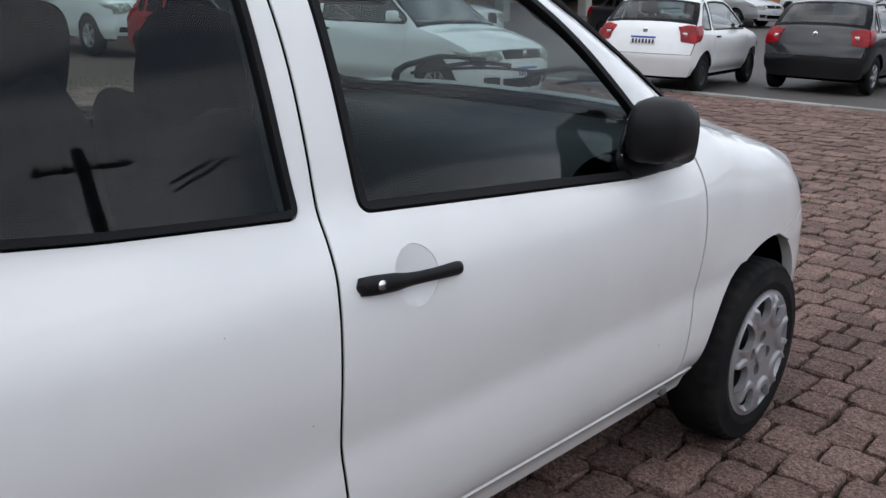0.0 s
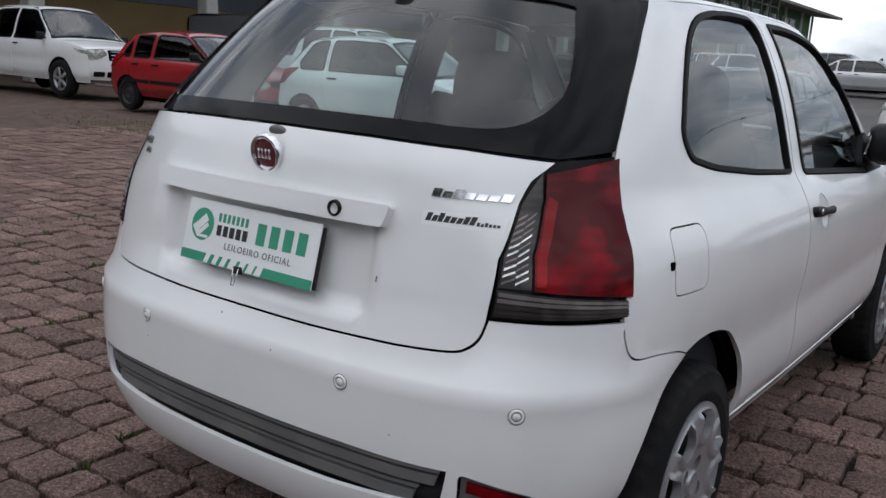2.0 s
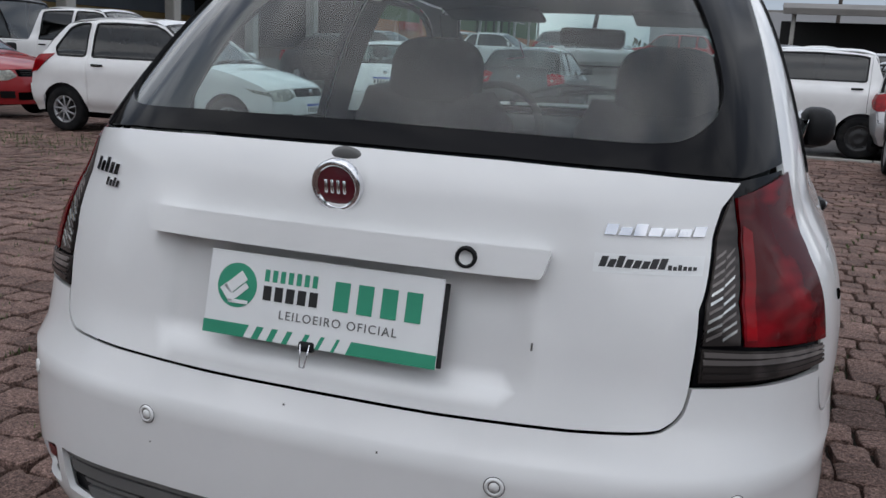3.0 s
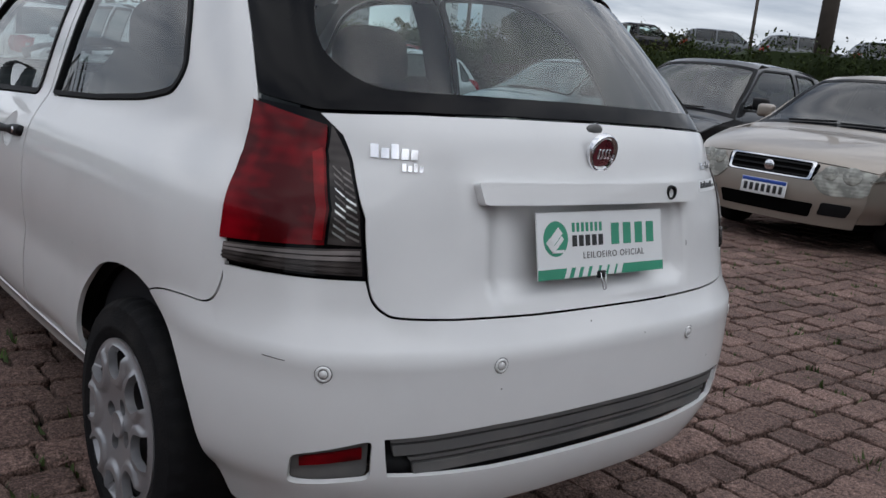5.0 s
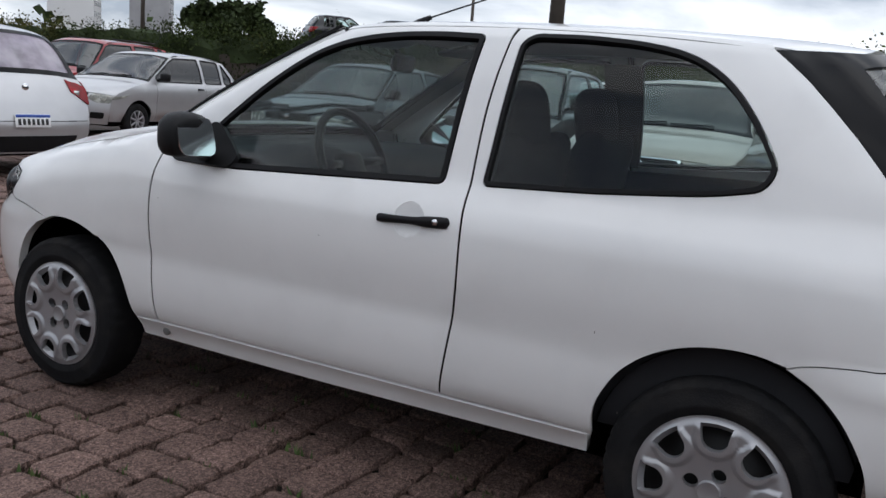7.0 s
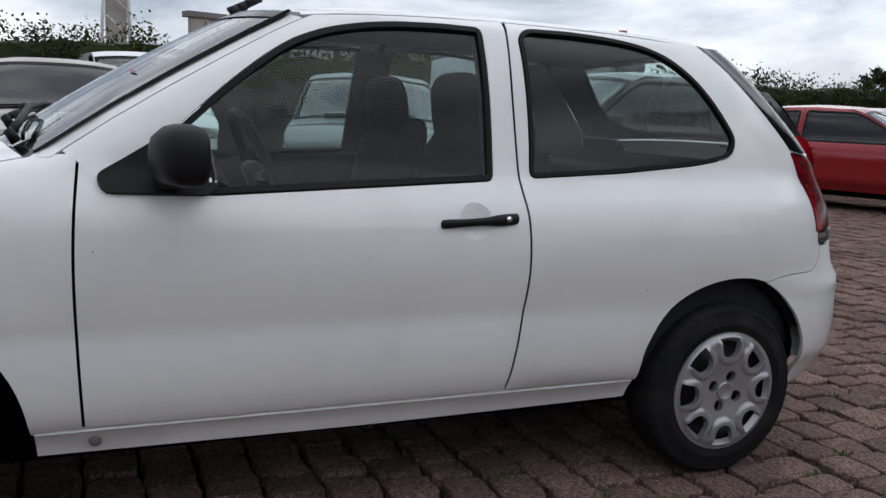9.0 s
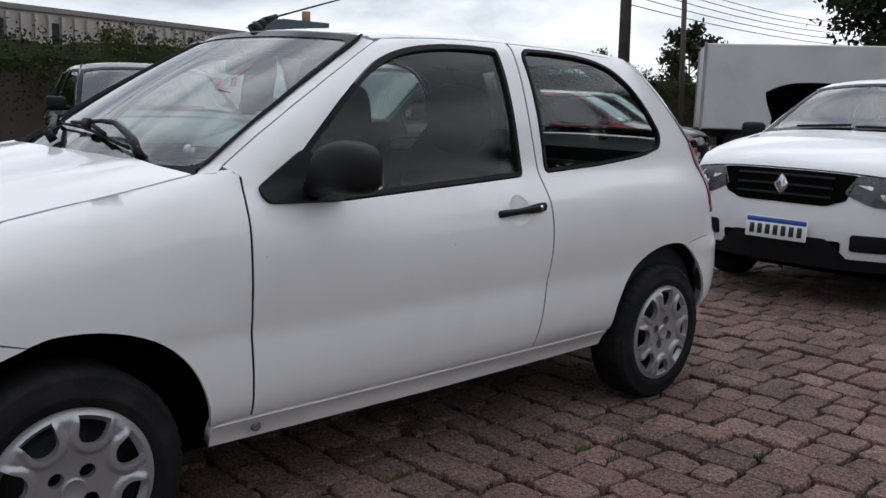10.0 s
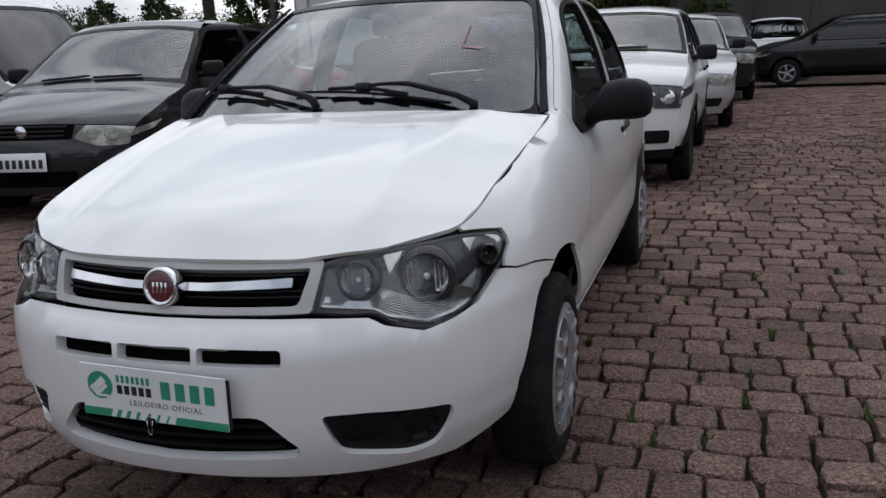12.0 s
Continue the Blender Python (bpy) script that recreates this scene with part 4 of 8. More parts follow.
def front_end(car):
    hood_half = [(0, 3.096), (.15, 3.096), (.30, 3.094), (.38, 3.088), (.48, 3.062), (.60, 3.003)] + [(HOOD_SIDE(y - .015 - .17 * smoothstep(y, 2.3, 3.05)) - .0035, y) for y in (2.98, 2.88, 2.75, 2.6, 2.45, 2.3, 2.15, 2.03)] + [(.45, 2.085), (.2, 2.11), (0, 2.115)]
    panel("bonnet", rep_sym(hood_half), hood, WHITE, car, "white bonnet with two soft ridges", step=.045, edge=.03, outward=(0, 0, 1))
    # cowl between bonnet and windscreen
    panel("cowl", [(-1, 0), (1, 0), (1, 1), (-1, 1)], lambda u, v: (u * .668, 2.145 - .105 * abs(u) ** 2.2 + .045 - .10 * v, .935 + .03 * v), PLASTIC, car, "black cowl panel", step=.12, lip=0, outward=(0, 0, 1))
    ws = rounded([(-.985, .0), (.985, .0), (.975, .99), (-.975, .99)], .06, 5)
    inner = rounded([(-.945, .07), (.945, .07), (.93, .945), (-.93, .945)], .07, 5)
    border = panel("windscreen_border", ws, windscreen, BLACK_GLASS, car, "black windscreen border", [inner], step=.08, edge=.05, lip=.01, outward=(0, 1, 1))
    g = panel("windscreen", grown(inner, .01), windscreen, SCREEN, border, "clear windscreen glass", step=.08, edge=.06, lift=-.003, lip=0, outward=(0, 1, 1))
    g.visible_shadow = False
    # front bumper, in coordinates counted from the nose's middle
    top = [(0, .640), (.2, .640), (.340, .637), (.465, .629), (.50, .611), (.577, .588), (.62, .597), (.667, .620), (.700, .676)]
    top_az = front_az(top)
    flank_part = [(side_a(y, z) - A_END, z) for y, z in [(2.74, .676), (2.70, .665), (2.61, .658), (2.53, .643)] + FRONT_ARCH_LOW]
    low = front_az([(.60, .240), (.45, .252), (.25, .260), (0, .262)])
    ring = rep_sym(top_az + flank_part + low)
    slot = rounded([(-.097, .586), (.097, .586), (.097, .546), (-.097, .546)], .008, 3)
    side_slot = rounded([(.111, .586), (.300, .580), (.300, .540), (.111, .545)], .010, 3)
    intake = rounded([(-.245, .424), (.245, .424), (.322, .342), (.312, .318), (0, .308), (-.312, .318), (-.322, .342)], .02, 3)
    fog = rounded([(.370, .421), (.47, .418), (.624, .394), (.614, .345), (.580, .290), (.535, .282), (.405, .318)], .02, 3)

    def az(poly):
        return front_az(poly)

    def mir(poly):
        return [(-x, z) for x, z in poly]
    openings = [az(slot), az(side_slot), az(mir(side_slot)), az(intake), az(fog), az(mir(fog))]
    bumper = panel("front_bumper", ring, nose, WHITE, car, "white painted front bumper", openings, step=.04, edge=.022, lip=.03, outward=(0, 1, 0))
    # black sheets close the openings and stand in for their inner shade
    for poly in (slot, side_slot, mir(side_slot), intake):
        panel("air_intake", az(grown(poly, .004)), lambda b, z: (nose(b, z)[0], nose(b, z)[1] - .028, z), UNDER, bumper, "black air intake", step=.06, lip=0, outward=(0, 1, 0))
    for z in (.338, .364, .392):
        bar = [(-.28, z), (.28, z), (.28, z + .009), (-.28, z + .009)]
        panel("intake_bar", az(bar), lambda b, z: (nose(b, z)[0], nose(b, z)[1] - .016, z), PLASTIC, bumper, step=.06, lip=.012, outward=(0, 1, 0))
    for s in (1, -1):
        poly = fog if s > 0 else mir(fog)

        def pocket(b, z):
            p = nose(b, z)
            r = math.hypot(abs(p[0]) - .545, z - .352)
            return (p[0], p[1] - .022 - .018 * (1 - smoothstep(r, .030, .042)), z)
        panel("fog_lamp_blank", az(grown(poly, .004)), pocket, PLASTIC, bumper, "black fog lamp blank", step=.014, edge=.02, lip=0, outward=(0, 1, 0))
        for z in (.340, .360, .380):
            bar = [(s * .400, z), (s * .485, z - .004), (s * .485, z), (s * .400, z + .004)]
            panel("blank_rib", az(bar), lambda b, z: (nose(b, z)[0], nose(b, z)[1] - .016, z), PLASTIC, bumper, step=.05, lip=.008, outward=(0, 1, 0))
        # headlamp
        shape = curve([(.3445, .648), (.352, .710), (.363, .752), (.42, .763), (.489, .771), (.612, .7793), (.656, .775), (.690, .7647), (.703, .745), (.7055, .728), (.7015, .702), (.689, .6715), (.655, .622), (.62, .600), (.5905, .5894), (.549, .5965), (.512, .6137), (.473, .6345), (.425, .637)], 3)
        shape = [(s * x, z) for x, z in shape]
        shape_az = az(shape)
        lamp = panel("headlamp", shape_az, lambda b, z: (nose(b, z)[0], nose(b, z)[1] - .050, z), LAMP_BLACK, car, "clear headlamp with round reflectors in a dark housing", step=.04, edge=.025, lip=0, outward=(s * .3, 1, 0))
        rim = grown(shape_az, .0005)
        panel("lamp_seal", rim, nose, RUBBER, lamp, "", [grown(shape_az, -.006)], step=.05, edge=.02, lift=-.004, lip=.03, outward=(s * .3, 1, 0))
        cv = panel("lamp_cover", grown(shape_az, -.003), nose, CLEAR, lamp, "clear lamp cover", step=.04, edge=.025, lift=0, lip=0, outward=(s * .3, 1, 0))
        cv.visible_shadow = False
        def sunk(b, z):
            p = nose(b, z)
            return (p[0], p[1] - .022, z)
        shards = [[(.474, .752), (.512, .757), (.492, .712)], [(.476, .672), (.500, .676), (.484, .655)], [(.622, .765), (.646, .762), (.640, .735)], [(.655, .768), (.688, .757), (.700, .725), (.694, .700), (.682, .745)],
                  [(.628, .662), (.655, .690), (.650, .650)], [(.400, .652), (.462, .646), (.458, .658), (.412, .663)], [(.362, .660), (.378, .662), (.376, .672), (.366, .675)]]
        edge_line = [(.362, .653), (.466, .6405), (.50, .6225), (.577, .600), (.62, .609), (.664, .633), (.697, .690)]
        shards.append(edge_line + [(x - .003, z + .0055) for x, z in edge_line[::-1]])
        for sh in shards:
            panel("reflector_shard", az([(s * x, z) for x, z in sh]), sunk, LENS_WHITE, lamp, step=.04, lip=.006, outward=(s * .3, 1, 0))
        # fine ribs in the lamp's chin
        chin = [(.478, .638), (.51, .622), (.545, .608), (.577, .603), (.61, .609), (.64, .624), (.664, .642)]
        for k in range(9):
            up = .004 + .0052 * k
            line = [(x, z + up) for x, z in chin]
            bar = line + [(x, z + .0014) for x, z in line[::-1]]
            panel("lens_rib", az([(s * x, z) for x, z in bar]), lambda b, z: (nose(b, z)[0], nose(b, z)[1] - .016, z), LENS_WHITE, lamp, step=.04, lip=.002, outward=(s * .3, 1, 0))
        for x, z, r, turn in ((.425, .703, .037, 14), (.560, .694, .052, 26), (.668, .716, .022, 50)):
            p = Vector(nose(az([(s * x, z)])[0][0], z))
            at = Matrix.Translation(p + Vector((0, -.036, 0))) @ pose(0, 0, 0, 6, 0, -s * turn * .7)
            prof = [(r * q, -.040 + .052 * q ** 2) for q in (.14, .3, .45, .6, .72, .84, .93, 1.0)]
            bowl = part("reflector", lathe(prof, 22, "Y"), BOWL if r > .03 else SMOKE_LENS, lamp, "bright reflector bowl", smooth=False)
            tube = part("lamp_bezel", lathe([(r, .012), (r * 1.05, .018), (r * 1.10, .016), (r * 1.34, .006), (r * 1.40, -.004), (r * 1.42, -.045)], 36, "Y"), LAMP_DARK, lamp, "dark lamp tube")
            cap = part("bulb_cap", lathe([(0, .004), (r * .15, .002), (r * .19, -.006), (r * .19, -.04)], 16, "Y"), CHROME, lamp, "chrome bulb cap")
            for ob in (bowl, tube, cap):
                ob.matrix_basis = at
            if r > .03:
                # upright flutes of the reflector, cut short by the bowl
                for j in range(-4, 5):
                    if abs(j) < 2:
                        continue
                    u = j * r * .2
                    hh = math.sqrt(max(0, (r * .93) ** 2 - u * u))
                    fl = part("reflector_flute", rbox(r * .07, .006, 2 * hh * .92, .002, 1, at=(u, -.036 + .052 * (u / r) ** 2 + .020, 0)), BOWL, lamp, smooth=False)
                    fl.matrix_basis = at
    # grille
    outer = [(-.347, .648), (.347, .648), (.363, .757), (-.363, .757)]
    hole = rounded([(-.318, .664), (.318, .664), (.335, .733), (.335, .742), (-.335, .742), (-.335, .733)], .012, 3)
    panel_o = rounded(outer, .01, 3)
    grille = panel("grille", az(panel_o), nose, surface("light_grey_grille_frame", (.42, .42, .41), rough=.35, coat=.3), car, "pale grey grille frame", [az(hole)], step=.05, edge=.025, lift=-.003, lip=.03, outward=(0, 1, 0))
    panel("grille_back", az(grown(hole, .004)), lambda b, z: (nose(b, z)[0], nose(b, z)[1] - .032, z), UNDER, grille, "black grille net", step=.06, lip=0, outward=(0, 1, 0))
    for z in (.676, .688, .722, .732):
        panel("grille_slat", az([(-.315, z), (.315, z), (.315, z + .004), (-.315, z + .004)]), lambda b, z: (nose(b, z)[0], nose(b, z)[1] - .022, z), PLASTIC, grille, step=.08, lip=.01, outward=(0, 1, 0))
    bar = rounded([(-.300, .722), (-.300, .702), (-.1, .696), (.1, .696), (.300, .702), (.300, .722), (.1, .713), (-.1, .713)], .004, 2)
    panel("chrome_bar", az(bar), lambda b, z: (nose(b, z)[0], nose(b, z)[1] - .004, z), CHROME, grille, "chrome grille bar", step=.03, edge=.02, lip=.012, outward=(0, 1, 0))
    c = Vector(nose(0, .706))
    badge = part("round_badge", lathe([(0, .006), (.034, .006), (.036, .010), (.043, .011), (.046, .006), (.046, -.02)], 32, "Y"), CHROME, car, "round chrome badge")
    badge.matrix_basis = Matrix.Translation(c + Vector((0, .012, 0))) @ pose(0, 0, 0, 8)
    part("badge_field", lathe([(0, .0085), (.028, .008), (.0345, .0065)], 28, "Y"), bpy.data.materials["dark_red_enamel"], badge, "dark red enamel field")
    for k in range(4):
        part("badge_bar", rbox(.006, .003, .024, .001, 1, at=(-.0165 + k * .011, .0095, 0)), CHROME, badge)


def roof_and_cabin(car):
    ys = np.linspace(1.40, -.16, 20)
    edge = [(flank(min(y, 1.33), ROOF_EDGE(y) + .004)[0] - .001, y) for y in np.linspace(1.335, .02, 18)]
    half = [(0, 1.437), (.2, 1.430), (.38, 1.398)] + edge + [(.50, -.06), (.46, -.13), (.3, -.175), (0, -.195)]
    half = [p for p in half]
    panel("roof", half + [(-x, y) for x, y in half[::-1] if abs(x) > 1e-6], roof, WHITE, car, "white roof sheet", step=.07, edge=.04, outward=(0, 0, 1), lip=.02)
    for s in (1, -1):
        pass
    # cabin: lining, floor tub, seats, dash
    half_in = [(x * .96, y) for x, y in half]
    panel("headlining", half_in + [(-x, y) for x, y in half_in[::-1] if abs(x) > 1e-6], lambda x, y: (roof(x, y)[0], y, roof(x, y)[2] - .03), LINER, car, "grey headlining", step=.12, lip=0, outward=(0, 0, -1))
    for s in (1, -1):
        def inside_wall(a, z):
            p = body(a, z)
            return (p[0] - s * .055, p[1], p[2])
        low = [(-.30, .36), (-.30, .93), (.2, .945), (.8, .925), (1.4, .90), (1.85, .90), (1.88, .36)]
        panel("side_trim", to_a(low, s), inside_wall, TRIM, car, "dark inner side trim", step=.1, lip=0, outward=(-s, 0, 0))
        rear_pillar = [(.0, 1.345), (-.08, 1.27), (-.20, 1.14), (-.27, 1.05), (-.30, .93), (-.06, .95), (-.055, 1.07), (.01, 1.19), (.08, 1.27), (.17, 1.325)]
        panel("pillar_trim", to_a(rear_pillar, s), lambda a, z: (body(a, z)[0] - s * .03, body(a, z)[1], z), LINER, car, "grey pillar trim", step=.06, lip=0, outward=(-s, 0, 0))
        post = [(.70, .94), (.69, 1.35), (.84, 1.35), (.85, .94)]
        panel("pillar_trim", to_a(post, s), lambda a, z: (body(a, z)[0] - s * .03, body(a, z)[1], z), TRIM, car, "dark pillar trim", step=.06, lip=0, outward=(-s, 0, 0))
        out = [(a_line(z) - .10, z) for z in (.985, 1.08, 1.16, 1.24, 1.31, 1.34)]
        inn = [(a_line(z) - .01, z) for z in (1.345, 1.31, 1.24, 1.16, 1.08, .985)]
        panel("pillar_trim", to_a(out + inn, s), lambda a, z: (body(a, z)[0] - s * .03, body(a, z)[1], z), LINER, car, "grey pillar trim", step=.06, lip=0, outward=(-s, 0, 0))
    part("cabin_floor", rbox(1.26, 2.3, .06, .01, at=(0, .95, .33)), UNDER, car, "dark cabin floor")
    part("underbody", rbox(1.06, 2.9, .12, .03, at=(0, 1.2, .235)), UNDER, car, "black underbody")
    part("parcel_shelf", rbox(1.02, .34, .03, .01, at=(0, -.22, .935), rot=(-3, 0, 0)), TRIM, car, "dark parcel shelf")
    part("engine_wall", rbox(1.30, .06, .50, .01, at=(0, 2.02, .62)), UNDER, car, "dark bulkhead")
    dash = bmesh.new()
    prof = [(1.56, .55), (1.50, .72), (1.52, .86), (1.58, .925), (1.72, .945), (1.95, .935), (2.10, .93), (2.10, .55)]
    va = [[dash.verts.new((x, y - .06 * abs(x) ** 2, z + (.035 if abs(x + .35) < .2 and 1.5 < y < 1.7 and z > .8 else 0))) for y, z in curve(prof, 3)] for x in np.linspace(-.66, .66, 15)]
    for r0, r1 in zip(va, va[1:]):
        for i in range(len(r0) - 1):
            dash.faces.new((r0[i], r0[i + 1], r1[i + 1], r1[i]))
    part("dashboard", dash, TRIM, car, "dark plastic dashboard")
    wheel = bmesh.new()
    R, r = .185, .0155
    rings = [[wheel.verts.new(((R + r * math.cos(q)) * math.cos(t), (R + r * math.cos(q)) * math.sin(t), r * math.sin(q))) for q in np.linspace(0, 2 * math.pi, 8, endpoint=False)] for t in np.linspace(0, 2 * math.pi, 36, endpoint=False)]
    for i in range(36):
        for j in range(8):
            wheel.faces.new((rings[i][j], rings[(i + 1) % 36][j], rings[(i + 1) % 36][(j + 1) % 8], rings[i][(j + 1) % 8]))
    rbox(.13, .10, .05, .02, at=(0, -.01, -.02), bm=wheel)
    for ang in (0, 180, 250, 290):
        c, q = math.cos(radians(ang)), math.sin(radians(ang))
        rod((.03 * c, .03 * q, -.02), (R * c, R * q, 0), .014, n=8, bm=wheel)
    sw = part("steering_wheel", wheel, PLASTIC, car, "black steering wheel")
    sw.matrix_basis = pose(-.35, 1.40, .93, 66, 0, 0)
    for s in (1, -1):
        seat = part("front_seat", seat_shape(), CLOTH, car, "dark cloth front seat")
        seat.matrix_basis = pose(s * .35, .97, .34)
        head = part("headrest", headrest_shape(), CLOTH, seat, "dark cloth headrest")
        head.matrix_basis = pose(0, -.20, .735, -8)
    bench = rbox(1.18, .46, .16, .05, 3, at=(0, .18, .50))
    rbox(1.18, .15, .52, .05, 3, at=(0, -.10, .74), bm=bench, rot=(14, 0, 0))
    part("rear_bench", bench, CLOTH, car, "dark cloth rear bench")
    part("inner_mirror", rbox(.235, .03, .065, .018, 3, at=(0, 1.44, 1.285), rot=(10, 0, 14)), PLASTIC, car, "black inner mirror")
    part("mirror_stem", rod((0, 1.45, 1.30), (0, 1.50, 1.365), .008), PLASTIC, car)
    for s in (1, -1):
        part("sun_visor", rbox(.36, .14, .018, .008, at=(s * .34, 1.32, 1.352), rot=(-14, 0, 0)), LINER, car, "grey sun visor")


def seat_shape():
    """A cushion and a leaning backrest in one upholstered shape, hollowed a little between its side bolsters."""
    prof = curve([(.33, .07), (.375, .13), (.33, .215), (.16, .215), (-.04, .20), (-.09, .27), (-.14, .50), (-.19, .70), (-.235, .755), (-.285, .72), (-.27, .55), (-.22, .28), (-.18, .10), (-.08, .06), (.12, .06), (.33, .07)], 3)[:-1]
    bm = bmesh.new()
    cy, cz = -.02, .27
    rows = []
    for x in (-.25, -.235, -.20, -.15, -.08, 0, .08, .15, .20, .235, .25):
        k = 1 - .16 * smoothstep(abs(x), .20, .25) - .07 * (1 - smoothstep(abs(x), .08, .17))
        rows.append([bm.verts.new((x, y if k > .9 and y < cy - .12 else cy + (y - cy) * k, cz + (z - cz) * (k if z > .1 else 1))) for y, z in prof])
    n = len(prof)
    for r0, r1 in zip(rows, rows[1:]):
        for i in range(n):
            bm.faces.new((r0[i], r0[(i + 1) % n], r1[(i + 1) % n], r1[i]))
    bm.faces.new(rows[0][::-1])
    bm.faces.new(rows[-1])
    bmesh.ops.recalc_face_normals(bm, faces=bm.faces)
    return bm


def headrest_shape():
    """A soft rounded cushion on two thin rods."""
    bm = bmesh.new()
    bmesh.ops.create_uvsphere(bm, u_segments=20, v_segments=12, radius=1)
    for v in bm.verts:
        v.co = Vector([math.copysign(abs(c) ** .62, c) * k for c, k in zip(v.co, (.148, .058, .125))])
        v.co.z += .05
    for sx in (1, -1):
        rod((sx * .07, 0, -.14), (sx * .07, 0, -.02), .007, n=8, bm=bm)
    return bm


COVER_R = .193


def hubcap_chart(y, z):
    """The wheel cover's dished face: a raised crescent lip round each opening, a sunk middle."""
    R, r, ang = COVER_R, math.hypot(y, z), math.atan2(z, y)
    k = round((ang - math.pi / 8) / (math.pi / 4))
    da = ang - (k * math.pi / 4 + math.pi / 8)
    p, q = r * math.cos(da), abs(r * math.sin(da))
    h = .014 - .009 * smoothstep(r, .86 * R, R)
    h -= .009 * (1 - smoothstep(r, .16 * R, .62 * R))
    d = (math.hypot(p - .74 * R, q) if p < .74 * R else q - .20 * (p - .74 * R)) - .172 * R
    broad = .034 + .044 * (1 - smoothstep(p, .60 * R, .86 * R))
    h += .0080 * (1 - smoothstep(d, (broad - .02) * R, (broad + .060) * R)) * (1 - smoothstep(r, .84 * R, .95 * R))
    return (h, y, z)


def road_wheel(mat=ALLOY):
    """One wheel about its own axle (x outwards): tyre, dark rim and an eight-spoke cover with cut openings."""
    w = thing("wheel", "", "")
    R, C = .281, COVER_R
    prof = [(.160, -.07), (.172, -.078), (.205, -.086), (.245, -.085), (.268, -.076), (.278, -.062)]
    for x in (-.05, -.046, -.022, -.018, .018, .022, .046, .05):
        prof.append((R - (.006 if abs(abs(x) - .048) < .0019 or abs(abs(x) - .020) < .0019 else 0), x))
    prof += [(.278, .062), (.272, .072), (.266, .078), (.262, .080), (.258, .079), (.245, .085), (.222, .087), (.218, .089), (.214, .087), (.205, .085), (.197, .081), (.188, .074), (.181, .066), (.176, .060), (.168, .05)]
    tb = lathe(prof, 160)
    for v in tb.verts:
        # cross grooves in the shoulders of the tread
        r = math.hypot(v.co.y, v.co.z)
        turn = int(round(math.atan2(v.co.z, v.co.y) / (2 * math.pi / 160)))
        if r > .264 and abs(v.co.x) > .045 and turn % 4 == (0 if v.co.x > 0 else 2):
            v.co.y, v.co.z = v.co.y * (1 - .0045 / r), v.co.z * (1 - .0045 / r)
    part("tyre", tb, TYRE, w, "worn black tyre")
    part("rim", lathe([(.184, .062), (.172, .052), (.160, .02), (.120, .022), (.10, .034), (.05, .04), (0, .04)], 40), STEEL_BLACK, w, "dark steel rim")
    holes = []
    for k in range(8):
        a = k * math.pi / 4 + math.pi / 8
        c, s = math.cos(a), math.sin(a)
        arc = [(.74 * C - .172 * C * math.sin(t), -.172 * C * math.cos(t)) for t in np.linspace(0, math.pi, 13)]
        shape = arc + [(.84 * C, .192 * C), (.900 * C, .206 * C), (.918 * C, .10 * C), (.923 * C, 0), (.918 * C, -.10 * C), (.900 * C, -.206 * C), (.84 * C, -.192 * C)]
        holes.append([(c * p - s * q, s * p + c * q) for p, q in shape])
    for k in range(4):
        a = k * math.pi / 2 + math.pi / 4
        holes.append(circle(.262 * C * math.cos(a), .262 * C * math.sin(a), .096 * C, 16))
    cover = panel("wheel_cover", circle(0, 0, C, 96), hubcap_chart, mat, w, "silver eight-spoke wheel cover", holes, step=.0058, edge=.0050, lip=.020, outward=(1, 0, 0))
    cover.matrix_basis = pose(.078, 0, 0)
    part("centre_cap", lathe([(0, .006), (.024, .006), (.026, .0075), (.0285, .0075), (.0305, .003), (.0315, -.004)], 24), mat, w, "round centre cap").matrix_basis = pose(.083, 0, 0)
    part("valve", rod((.05, .150, 0), (.072, .148, 0), .004, n=6), PLASTIC, w)
    return w

# ---------------------------------------------------------------- the other parked cars
SHARED = {}


def shared_part(name, key, make, mat, parent, m=None, label=""):
    """A part whose mesh is made once and then used by all alike parts."""
    if key not in SHARED:
        ob = part(name, make(), mat, parent, label)
        SHARED[key] = ob.data
    else:
        ob = new(name, SHARED[key])
        ob.parent = parent
        if label:
            ob["label"] = label
    if m is not None:
        ob.matrix_basis = m
    return ob


def spoked(spokes, width, twist=0.0):
    """A cast wheel face with that many spokes."""
    b = lathe([(.172, .0), (.176, .010), (.168, .014), (.150, .002), (.145, -.03)], 40)
    for k in range(spokes):
        a = 2 * math.pi * k / spokes
        p0 = (.006, .02 * math.cos(a), .02 * math.sin(a))
        p1 = (.006, .158 * math.cos(a + twist), .158 * math.sin(a + twist))
        bb = rbox(.022, .150, width, .006, 1)
        mid = (Vector(p0) + Vector(p1)) / 2
        ang = math.atan2(p1[2] - p0[2], p1[1] - p0[1])
        bmesh.ops.transform(bb, matrix=Matrix.Translation(mid) @ Matrix.Rotation(ang, 4, "X"), verts=bb.verts)
        merged(b, bb)
    rod((-.02, 0, 0), (.014, 0, 0), .040, .034, 20, bm=b)
    return b


def steel_face():
    b = lathe([(.172, .012), (.176, .016), (.165, .010), (.150, -.01), (.110, -.004), (.080, .012), (.055, .010), (.030, .0), (0, .0)], 40)
    for k in range(8):
        a = k * math.pi / 4
        rod((-.004, .128 * math.cos(a), .128 * math.sin(a)), (-.001, .128 * math.cos(a), .128 * math.sin(a)), .014, n=10, bm=b)
    return b


